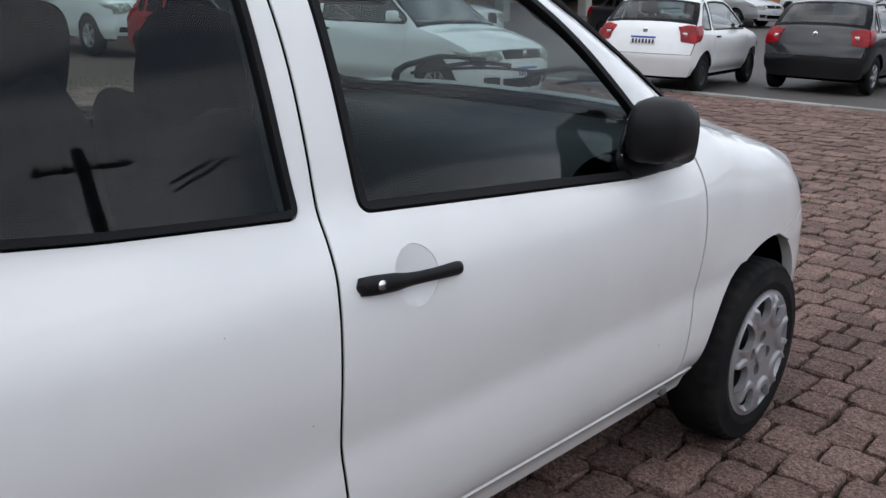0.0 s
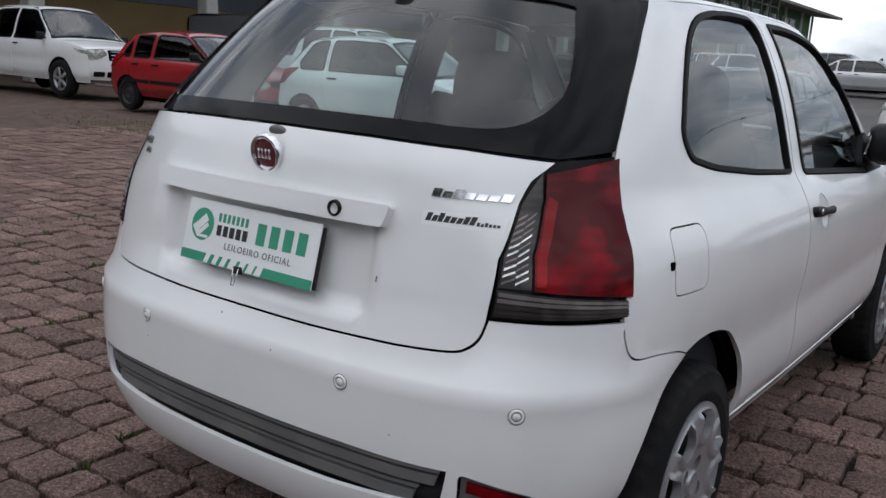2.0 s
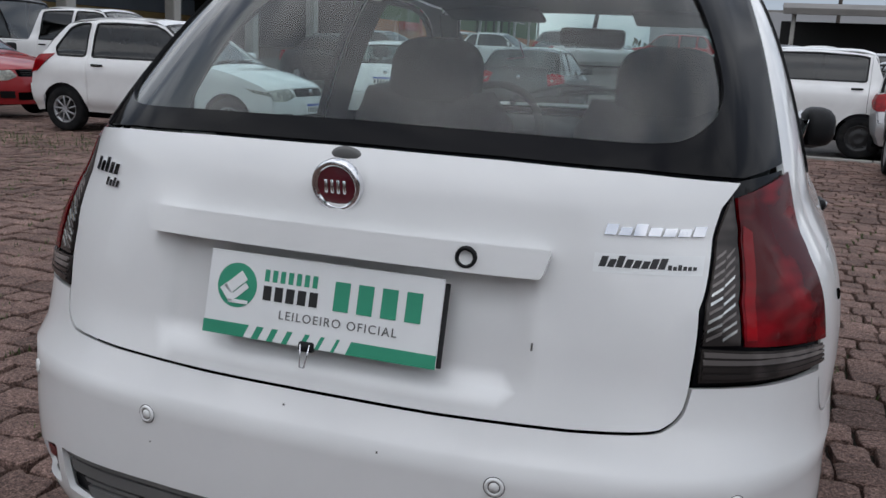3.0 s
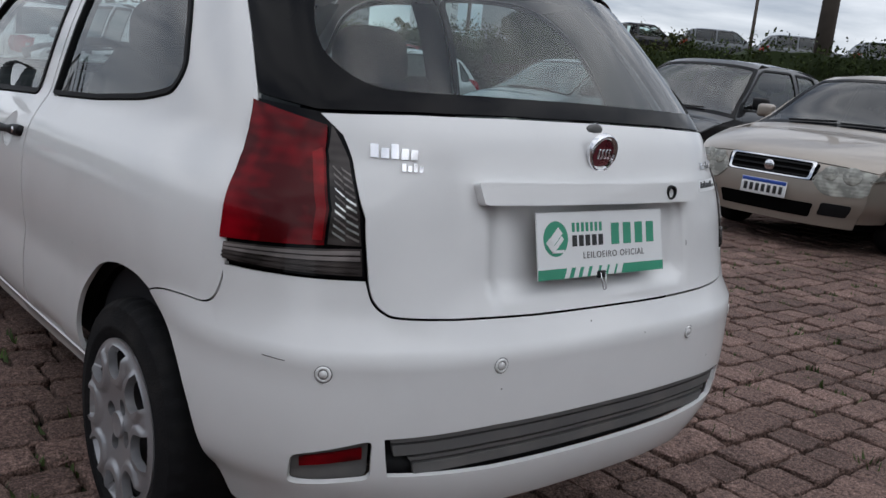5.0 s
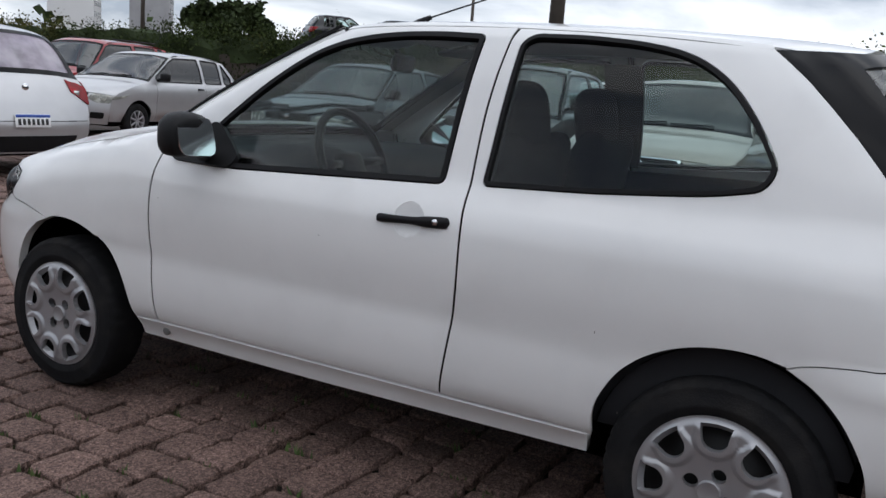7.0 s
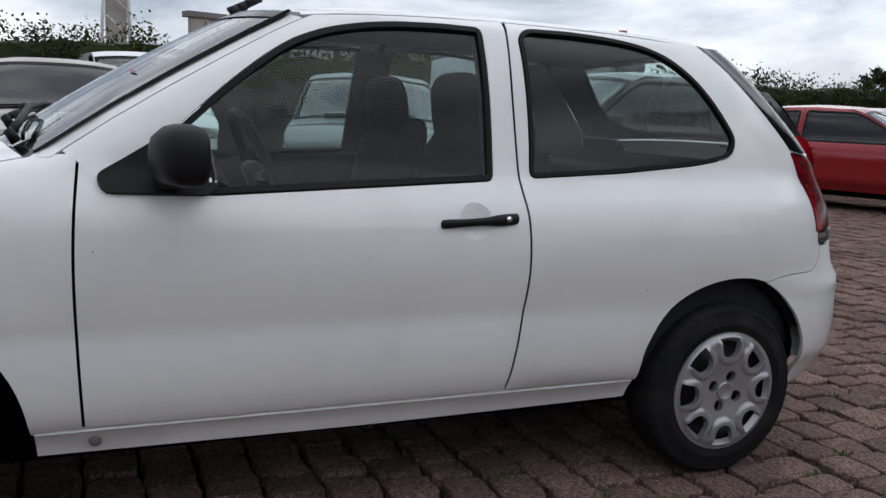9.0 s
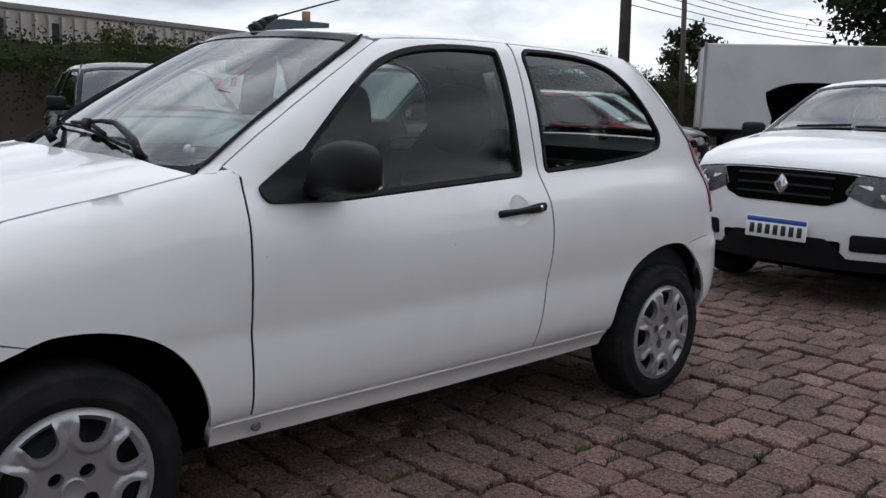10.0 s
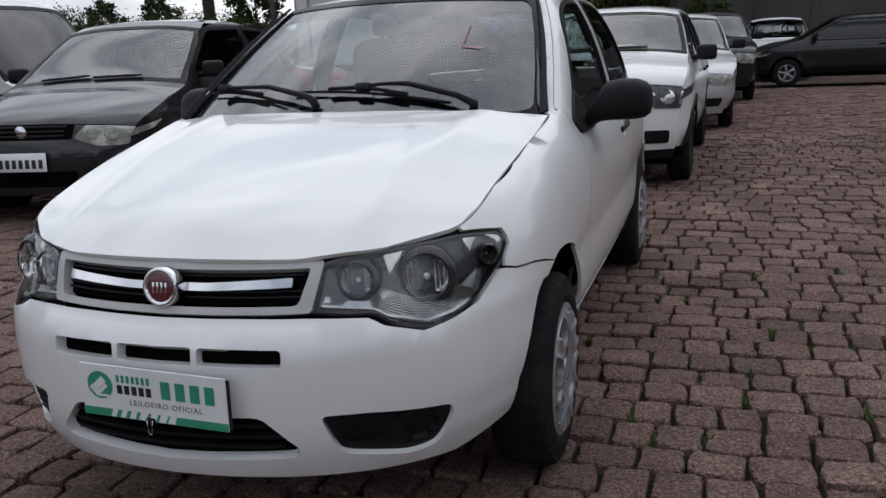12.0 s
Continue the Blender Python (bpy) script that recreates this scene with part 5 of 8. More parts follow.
def tyre_shape():
    prof = [(.165, -.07), (.205, -.086), (.245, -.085), (.268, -.076), (.278, -.060), (.281, -.03), (.281, .03), (.278, .060), (.268, .076), (.245, .085), (.205, .086), (.165, .068)]
    return lathe(prof, 40)


def add_wheel(parent, style, m):
    w = new("wheel")
    w.parent = parent
    w.matrix_basis = m
    shared_part("tyre", "tyre", tyre_shape, TYRE, w, None, "black tyre")
    shared_part("brake_drum", "drum", lambda: lathe([(.165, .05), (.16, .02), (.05, .02), (0, .02)], 24), STEEL_BLACK, w)
    face = pose(.058, 0, 0)
    if style == "steel":
        shared_part("rim", "steel", steel_face, STEEL_BLACK, w, face, "black steel rim")
    elif style == "alloy":
        shared_part("rim", "alloy", lambda: spoked(5, .046), ALLOY, w, face, "silver five-spoke alloy rim")
    elif style == "swirl":
        shared_part("rim", "swirl", lambda: spoked(9, .020, .35), ALLOY, w, face, "silver swept-spoke rim")
    else:
        shared_part("rim", "multi", lambda: spoked(8, .030), ALLOY, w, face, "silver multi-spoke wheel trim")
    return w


def clip(poly, s0, s1):
    """The part of a polygon between two uprights."""
    for lim, keep in ((s0, 1), (s1, -1)):
        out = []
        for i in range(len(poly)):
            p, q = poly[i - 1], poly[i]
            pin, qin = keep * (p[0] - lim) >= 0, keep * (q[0] - lim) >= 0
            if pin != qin:
                t = (lim - p[0]) / (q[0] - p[0])
                out.append((lim, p[1] + t * (q[1] - p[1])))
            if qin:
                out.append(q)
        poly = out
    return poly


def car_profile(kind, L, H):
    """The middle line over a car, from the front bumper's foot to the rear one's, with the indices of its corners."""
    if kind == "suv":
        f = [(.04, .26), (.0, .46), (.01, .68), (.05, .84), (.17, .93), (.55, 1.02), (.98, 1.075)]
        top = [(1.60, H - .06), (1.95, H - .01), (2.5, H), (L - .62, H - .07)]
        back = [(L - .22, 1.10), (L - .08, .86), (L, .60), (L - .01, .44), (L - .06, .28)]
    elif kind == "van":
        f = [(.04, .22), (.0, .42), (.015, .62), (.06, .76), (.18, .84), (.45, .95), (.78, 1.06)]
        top = [(1.42, H - .08), (1.75, H - .01), (2.5, H), (L - .16, H - .05)]
        back = [(L - .06, 1.15), (L - .03, .86), (L, .58), (L - .01, .42), (L - .05, .26)]
    elif kind == "sedan":
        f = [(.03, .22), (.0, .42), (.015, .58), (.07, .71), (.20, .79), (.65, .91), (1.12, .985)]
        top = [(1.90, H - .055), (2.25, H - .005), (2.7, H), (L - 1.22, H - .06)]
        back = [(L - .62, 1.03), (L - .10, .99), (L, .58), (L - .01, .42), (L - .05, .24)]
    elif kind == "pickup":
        f = [(.05, .40), (.0, .58), (.01, .86), (.06, 1.02), (.20, 1.08), (.75, 1.16), (1.22, 1.20)]
        top = [(1.92, H - .05), (2.25, H - .005), (2.8, H), (3.42, H - .05)]
        back = [(3.60, 1.16), (L - .04, 1.12), (L, .72), (L - .01, .60), (L - .06, .46)]
    else:
        f = [(.03, .22), (.0, .42), (.015, .58), (.07, .71), (.20, .79), (.60, .90), (1.02, .972)]
        top = [(1.74, H - .055), (2.08, H - .005), (2.6, H), (L - .60, H - .075)]
        back = [(L - .20, 1.03), (L - .08, .82), (L, .56), (L - .01, .42), (L - .05, .24)]
    return f + top + back


def build_car(name, label, kind, L, W, H, wb, fo, paint, place, heading, doors=4, glass=None, wheels="cover", r=.285, plate="blue", tint=None, low=None, extras=(), zoff=0.0, step=.13, group=""):
    """A parked car with its nose towards heading (degrees from +x) and its middle at place."""
    glass = glass or TINTED
    car = thing(name, label, "car" if kind not in ("van", "pickup") else kind, pose(place[0], place[1], zoff, 0, 0, heading - 90), group)
    hw, pts = W / 2, car_profile(kind, L, H)
    yf = L / 2
    zs = 1.43 / H if kind != "van" else 1.0

    def plan(s):
        return 1 - .22 * max(0, 1 - s / .60) ** 2.2 - .13 * max(0, 1 - (L - s) / .50) ** 2

    tumble = .30 if kind == "van" else .8

    def half(s, z):
        w = WIDTH(min(1.41, max(.17, z * zs)))
        if z * zs > .93:
            w = 1 - (1 - w) * tumble if kind == "van" else w
        return hw * plan(s) * w

    def edge_of(s, z):
        """Where the flank's rim lies for a point of the middle line."""
        bow = .17 * (1 - smoothstep(s, .05, 1.25)) + .10 * smoothstep(s, L - .9, L - .1)
        if kind == "pickup":
            bow *= .6
        crown = .045 * smoothstep(z, .6, .75) if s < L - .15 else .012
        return s + bow if s < L / 2 else s - bow, z - crown * (1 if z > .6 else 0)

    def side(sg):
        return lambda s, z: (sg * half(s, z), yf - s, z)
    rim = [edge_of(*p) for p in pts]
    yfa, yra = fo, fo + wb
    ra = r + .055
    foot = .27 * (1 if kind not in ("suv", "pickup") else 1.25)

    def arch(c):
        return [(c + ra * math.cos(t), max(foot, r + ra * math.sin(t))) for t in np.linspace(-.12, math.pi + .12, 15)]
    bottom = [(rim[-1][0], max(rim[-1][1], foot - .02))] + [p for p in arch(yra)] + [p for p in arch(yfa)] + [(rim[0][0], foot)]
    outline = rim[1:-1] + bottom
    # window line
    belt = .93 / zs if kind != "van" else 1.02
    if kind == "pickup":
        belt = 1.13
    s6, s7, s10, s11 = rim[6], rim[7], rim[10], rim[11]
    A = lambda z: s6[0] + (s7[0] - s6[0]) * (z - s6[1]) / (s7[1] - s6[1])
    D = lambda z: s10[0] + (s11[0] - s10[0]) * (z - s10[1]) / (s11[1] - s10[1])
    zt = min(s7[1], s10[1]) - .045
    zt = max(zt, belt + .30)
    zmid = H - .105
    win = [(A(belt) + .10, belt), (A(belt + .06) + .055, belt + .06), (A(zt) + .06, zt), (A(zt) + .22, zmid), ((A(zt) + D(zt)) / 2, zmid + .012), (D(zt) - .22, zmid - .01), (D(zt) - .09, zt), (D(belt + .1) - .13, belt + .09), (D(belt) - .26, belt)]
    cuts = [fo + ra + .10]
    bp = A(zt) + .92 if doors == 4 else A(zt) + 1.12
    if kind == "pickup":
        bp = A(zt) + .72
    if kind == "van":
        bp = A(zt) + .70
    cuts.append(bp)
    if doors == 4:
        cuts.append(min(fo + wb - ra * .15, D(zt) - .12 if kind != "pickup" else 3.35))
    if kind == "pickup":
        cuts[-1] = 3.40
    edges = [0] + cuts + [L]
    names = ["front_wing", "door", "door", "rear_wing"] if doors == 4 else ["front_wing", "door", "rear_wing"]
    pan_step = step
    for sg in (1, -1):
        ch = side(sg)
        for i, nm in enumerate(names):
            s0, s1 = edges[i] + .003, edges[i + 1] - .003
            poly = clip(outline, s0, s1)
            w0, w1 = s0 + (.045 if i else 0), s1 - .045
            if nm == "rear_wing":
                w1 = s1
            pane = clip(win, max(w0, win[0][0] + .02) if i == 0 else w0, w1)
            holes = []
            wide = (max(p[0] for p in pane) - min(p[0] for p in pane)) if len(pane) > 2 else 0
            if wide > .16 and not (kind == "van" and i > 1) and not (kind == "pickup" and nm == "rear_wing") and nm != "front_wing":
                pane = rounded(pane, .035, 3)
                holes = [pane]
            dr = panel(nm, poly, ch, paint, car, "", holes, step=pan_step, edge=.09, lip=.015, outward=(sg, 0, 0))
            if holes:
                panel("window_seal", grown(pane, .012), ch, RUBBER, dr, "", [grown(pane, -.010)], step=.2, edge=.1, lift=.003, lip=.012, outward=(sg, 0, 0))
                g = panel("window_glass", grown(pane, .002), ch, glass, dr, "", step=.2, edge=.12, lift=-.006, lip=0, outward=(sg, 0, 0))
                g.visible_shadow = False
            if nm == "door":
                hs, hz = s1 - .16, belt - .105
                shared_part("door_handle", "handle", lambda: rbox(.03, .17, .030, .012, 2), paint if "paint_handles" in extras else PLASTIC, dr, pose(sg * (half(hs, hz) + .008), yf - hs, hz))
            if nm == "door" and "side_mould" in extras:
                panel("door_moulding", [(s0 + .02, .50), (s1 - .02, .50), (s1 - .02, .56), (s0 + .02, .56)], ch, PLASTIC, dr, "black rubbing strip", step=.2, lift=.010, lip=.012, outward=(sg, 0, 0))
            if nm == "door" and "cladding" in extras:
                panel("door_cladding", [(s0, .33), (s1, .33), (s1, .47), (s0, .42)], ch, PLASTIC, dr, "black lower cladding", step=.2, lift=.008, lip=.012, outward=(sg, 0, 0))
        if "cladding" in extras:
            for c in (yfa, yra):
                outer = [(c + (ra + .06) * math.cos(t), r + (ra + .06) * math.sin(t)) for t in np.linspace(.02, math.pi - .02, 18)]
                inner = [(c + (ra - .002) * math.cos(t), r + (ra - .002) * math.sin(t)) for t in np.linspace(math.pi - .02, .02, 18)]
                panel("arch_cladding", outer + inner, ch, PLASTIC, car, "black wheel arch cladding", step=.06, lift=.010, lip=.02, outward=(sg, 0, 0))
        # mirror
        ms, mz = A(belt + .06) + .16, belt + .05
        mp = paint if "paint_mirrors" in extras else PLASTIC
        shared_part("wing_mirror", ("mirror", mp.name, sg), lambda: merged(rbox(.17, .10, .13, .035, 3, at=(sg * .15, 0, .03)), rod((0, 0, -.02), (sg * .10, 0, 0), .022)), mp, car, pose(sg * (half(ms, mz) - .01), yf - ms, mz))
        for c in (yfa, yra):
            add_wheel(car, wheels, pose(sg * (hw - .115), yf - c, r, 0, 0, 0 if sg > 0 else 180) @ pose(0, 0, 0, 37 * c) @ Matrix.Scale(r / .281, 4))
            well = bmesh.new()
            arc = [(yf - c + (ra - .004) * math.cos(t), max(.2, r + (ra - .004) * math.sin(t))) for t in np.linspace(-.2, math.pi + .2, 14)]
            va = [well.verts.new((sg * (half(c, r + .1) - .05), y, z)) for y, z in arc]
            vb = [well.verts.new((sg * (hw - .32), y, z)) for y, z in arc]
            for i in range(len(arc) - 1):
                well.faces.new((va[i], va[i + 1], vb[i + 1], vb[i]))
            well.faces.new(vb)
            part("wheel_housing", well, UNDER, car, smooth=False)

    # the sheets over the middle
    def across(i0, i1):
        """A chart of the stretch of the middle line between two of its points: u from -1 to 1, t from 0 to 1."""
        line = np.array(curve(pts[max(0, i0 - 1):i1 + 2], 6))
        k0 = 6 if i0 > 0 else 0
        k1 = k0 + 6 * (i1 - i0)
        line = line[k0:k1 + 1]
        acc = np.concatenate([[0], np.cumsum(np.hypot(*np.diff(line, axis=0).T))])
        acc /= acc[-1]

        def chart(u, t):
            s, z = float(np.interp(t, acc, line[:, 0])), float(np.interp(t, acc, line[:, 1]))
            se, ze = edge_of(s, z)
            k = min(1.0, abs(u)) ** 2.8
            return (u * half(se, ze), yf - (s + (se - s) * k), z + (ze - z) * k)
        chart.line, chart.acc = line, acc
        return chart

    def t_at(ch, z):
        order = np.argsort(ch.line[:, 1])
        return float(np.interp(z, ch.line[order, 1], ch.acc[order]))

    def rect(u0, u1, t0, t1):
        return [(u0, t0), (u1, t0), (u1, t1), (u0, t1)]
    fr = across(0, 3)
    up = (0, 0, 1)
    bump_mat = low or paint
    fb = panel("front_bumper", rect(-1, 1, 0, 1), fr, paint, car, "", step=.12, lip=0, outward=(0, 1, 0))
    hoodc = across(3, 6)
    if "open_bonnet" not in extras:
        panel("bonnet", rect(-.985, .985, .01, .99), hoodc, paint, car, "", step=.12, lip=.015, outward=up)
    else:
        c0 = Vector(hoodc(0, .95))
        lid = panel("bonnet", rect(-.985, .985, .01, .99), lambda u, t: tuple(Vector(hoodc(u, t)) - c0), UNDER, car, "raised bonnet, dark underside", step=.12, lip=.02, outward=(0, 0, -1))
        lid.matrix_basis = Matrix.Translation(c0) @ pose(0, 0, 0, 62)
        part("engine", rbox(1.0, .55, .3, .06, 2, at=(0, yf - .55, .62)), UNDER, car, "dark engine")
    wsc = across(6, 7)
    panel("windscreen_border", rect(-.99, .99, .0, 1), wsc, BLACK_GLASS, car, "", [rounded(rect(-.93, .93, .07, .94), .05, 3)], step=.15, lip=0, outward=(0, 1, 1))
    g = panel("windscreen", rect(-.94, .94, .06, .95), wsc, glass if "dark_screen" in extras else SCREEN, car, "", step=.15, lip=0, lift=-.004, outward=(0, 1, 1))
    g.visible_shadow = False
    for sx in (-.30, .30):
        a, b2 = Vector(wsc(sx - .22, .08)) + Vector((0, .015, .012)), Vector(wsc(sx + .32, .05)) + Vector((0, .015, .012))
        part("wiper", rod(a, b2, .009, n=6), PLASTIC, car)
    panel("roof", rect(-1, 1, 0, 1), across(7, 10), paint, car, "", step=.12, lip=.01, outward=up)
    if kind == "pickup":
        back_glass = across(10, 11)
        panel("cab_back", rect(-1, 1, 0, 1), back_glass, paint, car, "", [rounded(rect(-.8, .8, .15, .85), .05, 2)], step=.15, lip=.01, outward=(0, -1, .2))
        g = panel("rear_window", rect(-.81, .81, .14, .86), back_glass, glass, car, "", step=.2, lip=0, lift=-.004, outward=(0, -1, .2))
        bed = across(11, 12)
        panel("bed_rim", rect(-1, 1, 0, 1), bed, PLASTIC, car, "", [rect(-.9, .9, .04, .97)], step=.2, lip=.04, outward=up)
        part("bed_floor", rbox(W * .86, L - 3.7, .05, .01, at=(0, yf - (L + 3.55) / 2, .78)), UNDER, car)
        gate_i = (12, 13)
    else:
        rg = across(10, 11)
        panel("rear_window_border", rect(-.99, .99, .0, 1), rg, BLACK_GLASS, car, "", [rounded(rect(-.88, .88, .12, .90), .06, 3)], step=.15, lip=0, outward=(0, -1, .5))
        g = panel("rear_window", rect(-.89, .89, .11, .91), rg, tint or glass, car, "", step=.15, lip=0, lift=-.004, outward=(0, -1, .5))
        g.visible_shadow = False
        if kind == "sedan":
            panel("boot_lid", rect(-.99, .99, .02, 1), across(11, 12), paint, car, "", step=.12, lip=.01, outward=up)
            gate_i = (12, 13)
        else:
            gate_i = (11, 13)
    gt = across(*gate_i)
    panel("tailgate", rect(-.97, .97, .01, .985), gt, paint, car, "", step=.12, lip=.012, outward=(0, -1, 0))
    rb = across(13, 15)
    panel("rear_bumper", rect(-1, 1, 0, 1), rb, low or paint, car, "", step=.12, lip=0, outward=(0, -1, 0))
    if "grey_rear_low" in extras:
        panel("bumper_insert", rect(-.75, .75, .45, .95), rb, PLASTIC, car, "black lower bumper insert", step=.15, lip=.01, lift=.006, outward=(0, -1, 0))
    # lamps
    joined = "joined_front" in extras
    z0, z1 = pts[2][1] - .0, pts[3][1] + .03
    t0, t1 = t_at(fr, z0 - .025), 1.0
    lamp_mat = LAMP_BLACK if joined else HEAD_LENS
    tg0, tg1 = .05, .62 if gate_i == (11, 13) else .75
    tail_in = .66 if kind != "van" else .84
    for sg in (1, -1):
        oval = "oval_lamps" in extras
        shape = [(sg * .47, t0 + .04), (sg * .50, .80), (sg * .62, 1.0), (sg * 1.0, 1.0), (sg * 1.0, t0 - .14), (sg * .62, t0 - .18)]
        hl = panel("headlamp", rounded(shape, .09, 4) if oval else rounded([(sg * .52, t0 + .12), (sg * .60, 1.0), (sg * 1.0, 1.0), (sg * 1.0, t0), (sg * .75, t0)], .04, 2), fr, lamp_mat, car, "clear headlamp", step=.07, lip=.008, lift=.006, outward=(0, 1, 0))
        se = edge_of(*pts[3])
        panel("lamp_side", [(edge_of(*pts[2])[0] - .012, pts[2][1] + .03), (se[0], se[1] - .01), (se[0] + .26, se[1] + .03), (se[0] + .16, pts[2][1] + .07)], side(sg), lamp_mat, hl, "", step=.08, lip=.008, lift=.006, outward=(sg, 0, 0))
        if joined:
            panel("day_light", rounded([(sg * .60, t0 + .22), (sg * .66, .90), (sg * .72, .90), (sg * .72, t0 + .18)], .02, 2), fr, LENS_WHITE, hl, "bright inner lamp", step=.07, lip=.006, lift=.010, outward=(0, 1, 0))
            panel("lamp_rim", [(sg * .97, t0 + .10), (sg * .97, .95), (sg * .995, .95), (sg * .995, t0 + .06)], fr, LENS_WHITE, hl, "", step=.07, lip=.006, lift=.010, outward=(0, 1, 0))
        for uu, rr in ((.85, .060),) if joined else ((.63, .060), (.82, .072)) if oval else ((.68, .045), (.84, .052)):
            p = Vector(fr(sg * uu, (t0 + 1.05) / 2)) + Vector((0, .009, 0))
            shared_part("reflector", ("bowl", rr, joined), lambda rr=rr: lathe([(0, .001), (rr * .35, .0), (rr * .4, -.003), (rr * .95, .001), (rr, -.006)], 18, "Y"), LENS_WHITE if joined else HEAD_LENS, hl, Matrix.Translation(p) @ pose(0, 0, 0, 20, 0, -sg * 20))
        leaf = [(sg * .66, tg0 + .02), (sg * .68, tg0 + .32), (sg * 1.0, tg1 + .03), (sg * 1.0, tg0 + .22)]
        tl = panel("tail_lamp", rounded(leaf, .04, 2) if "pointed_lamps" in extras else rounded([(sg * tail_in, tg0 + .12), (sg * (tail_in + .06), tg1), (sg * 1.0, tg1 + .03), (sg * 1.0, tg0), (sg * .86, tg0)], .04, 2), gt, RED_BRIGHT, car, "red tail lamp", step=.08, lip=.01, lift=.010, outward=(0, -1, 0))
        p0, p1 = gt(1, tg0), gt(1, tg1)
        panel("lamp_side", [(yf - p0[1] + .012, p0[2]), (yf - p1[1] + .012, p1[2]), (yf - p1[1] - .10, p1[2] + .02), (yf - p0[1] - .22, p0[2] + .02)], side(sg), RED_BRIGHT, tl, "", step=.08, lip=.01, lift=.008, outward=(sg, 0, 0))
        pc = gt(sg * (tail_in + .12), tg0 + (tg1 - tg0) * .6)
        shared_part("reversing_lens", "rev", lambda: rbox(.07, .01, .05, .004, 1), LENS_WHITE, tl, Matrix.Translation(Vector(pc) + Vector((0, -.012, 0))))
        fz = .36 if kind not in ("suv", "pickup") else .52 if not joined else .43
        panel("fog_pocket", rounded(rect(sg * .62, sg * .90, t_at(fr, fz - .05), t_at(fr, fz + .05)), .03, 2), fr, PLASTIC, fb, "black fog lamp pocket", step=.08, lip=.006, lift=.006, outward=(0, 1, 0))
    gz0, gz1 = (.575, .70) if "oval_lamps" in extras else (.62, .71) if kind in ("hatch", "sedan", "van") else (.66, .83) if joined else (.70, .84) if kind == "suv" else (.80, 1.0)
    gr = panel("grille", rounded(rect(-.50, .50, t_at(fr, gz0 - .01), t_at(fr, gz1)) if not joined else [(-.40, t_at(fr, .635)), (.40, t_at(fr, .635)), (.55, t_at(fr, .68)), (.60, t_at(fr, .835)), (-.60, t_at(fr, .835)), (-.55, t_at(fr, .68))], .03, 2), fr, UNDER, fb, "black grille", step=.1, lip=.008, lift=.006, outward=(0, 1, 0))
    if "oval_lamps" in extras:
        rim = [rounded(rect(-w, w, t_at(fr, gz0 - d), t_at(fr, gz1 + d)), .04, 3) for w, d in ((.47, .008), (.44, -.004))]
        panel("grille_frame", rim[0], fr, CHROME, fb, "chrome grille frame", [rim[1]], step=.1, lip=.008, lift=.016, outward=(0, 1, 0))
    for k in range(3):
        tz = gz0 + (gz1 - gz0) * (k + .5) / 3
        ta = t_at(fr, tz)
        panel("grille_bar", rect(-.43, .43, ta - .012, ta + .012), fr, CHROME if "chrome_grille" in extras else PLASTIC, fb, "", step=.2, lip=.008, lift=.014, outward=(0, 1, 0))
    # a black sheet on the bumper stands in for the intake's shade
    panel("lower_intake", rounded(rect(-.55, .55, t_at(fr, pts[0][1] + .06), t_at(fr, pts[0][1] + .17)), .03, 2), fr, UNDER, fb, "black lower air intake", step=.1, lip=.008, lift=.006, outward=(0, 1, 0))
    if "dark_skirt" in extras:
        tl_, th_ = t_at(fr, pts[0][1] + .07), t_at(fr, pts[0][1] + .18)
        panel("bumper_skirt", [(-1, 0), (1, 0), (1, tl_), (.62, tl_), (.42, th_), (-.42, th_), (-.62, tl_), (-1, tl_)], fr, PLASTIC, fb, "black bumper skirt", step=.12, lip=.006, lift=.010, outward=(0, 1, 0))
    p = Vector(fr(0, t_at(fr, (gz0 + gz1) / 2))) + Vector((0, .018, 0))
    if "diamond_badge" in extras:
        shared_part("badge", "diamond", lambda: rbox(.07, .012, .07, .012, 2, rot=(0, 45, 0)), CHROME, car, Matrix.Translation(p) @ Matrix.Diagonal((.95, 1, 1.45, 1) if joined else (.8, 1, 1.15, 1)), "chrome badge")
    else:
        shared_part("badge", "disc", lambda: lathe([(0, .008), (.035, .008), (.045, .0)], 20, "Y"), CHROME, car, Matrix.Translation(p), "round chrome badge")
    p = Vector(gt(0, .32)) + Vector((0, -.006, 0))
    shared_part("rear_badge", "disc_small", lambda: lathe([(0, -.006), (.03, -.006), (.04, .0)], 18, "Y"), CHROME, car, Matrix.Translation(p))

    def number_plate(p, tilt):
        shared_part("number_plate", "plate", lambda: rbox(.40, .008, .13, .004, 1), PLATE_W, car, Matrix.Translation(p) @ pose(0, 0, 0, tilt), "white number plate")
        if plate == "blue":
            shared_part("plate_band", "band", lambda: rbox(.392, .006, .030, .002, 1), PLATE_B, car, Matrix.Translation(p) @ pose(0, 0, 0, tilt) @ pose(0, .003 if tilt >= 0 else -.003, .047))
        shared_part("plate_bars", "bars", plate_bars, INK, car, Matrix.Translation(p) @ pose(0, 0, 0, tilt) @ pose(0, .004 if tilt >= 0 else -.004, -.012))
    pz = .46 if kind in ("hatch", "sedan", "van") else .47 if joined else .58 if kind == "suv" else .66
    if "no_front_plate" not in extras:
        number_plate(Vector(fr(0, t_at(fr, pz))) + Vector((0, .022, 0)), 4)
    if "no_rear_plate" not in extras:
        tt = .62 if "plate_low" not in extras else .98
        number_plate(Vector(gt(0, tt)) + Vector((0, -.016, 0)), -8)
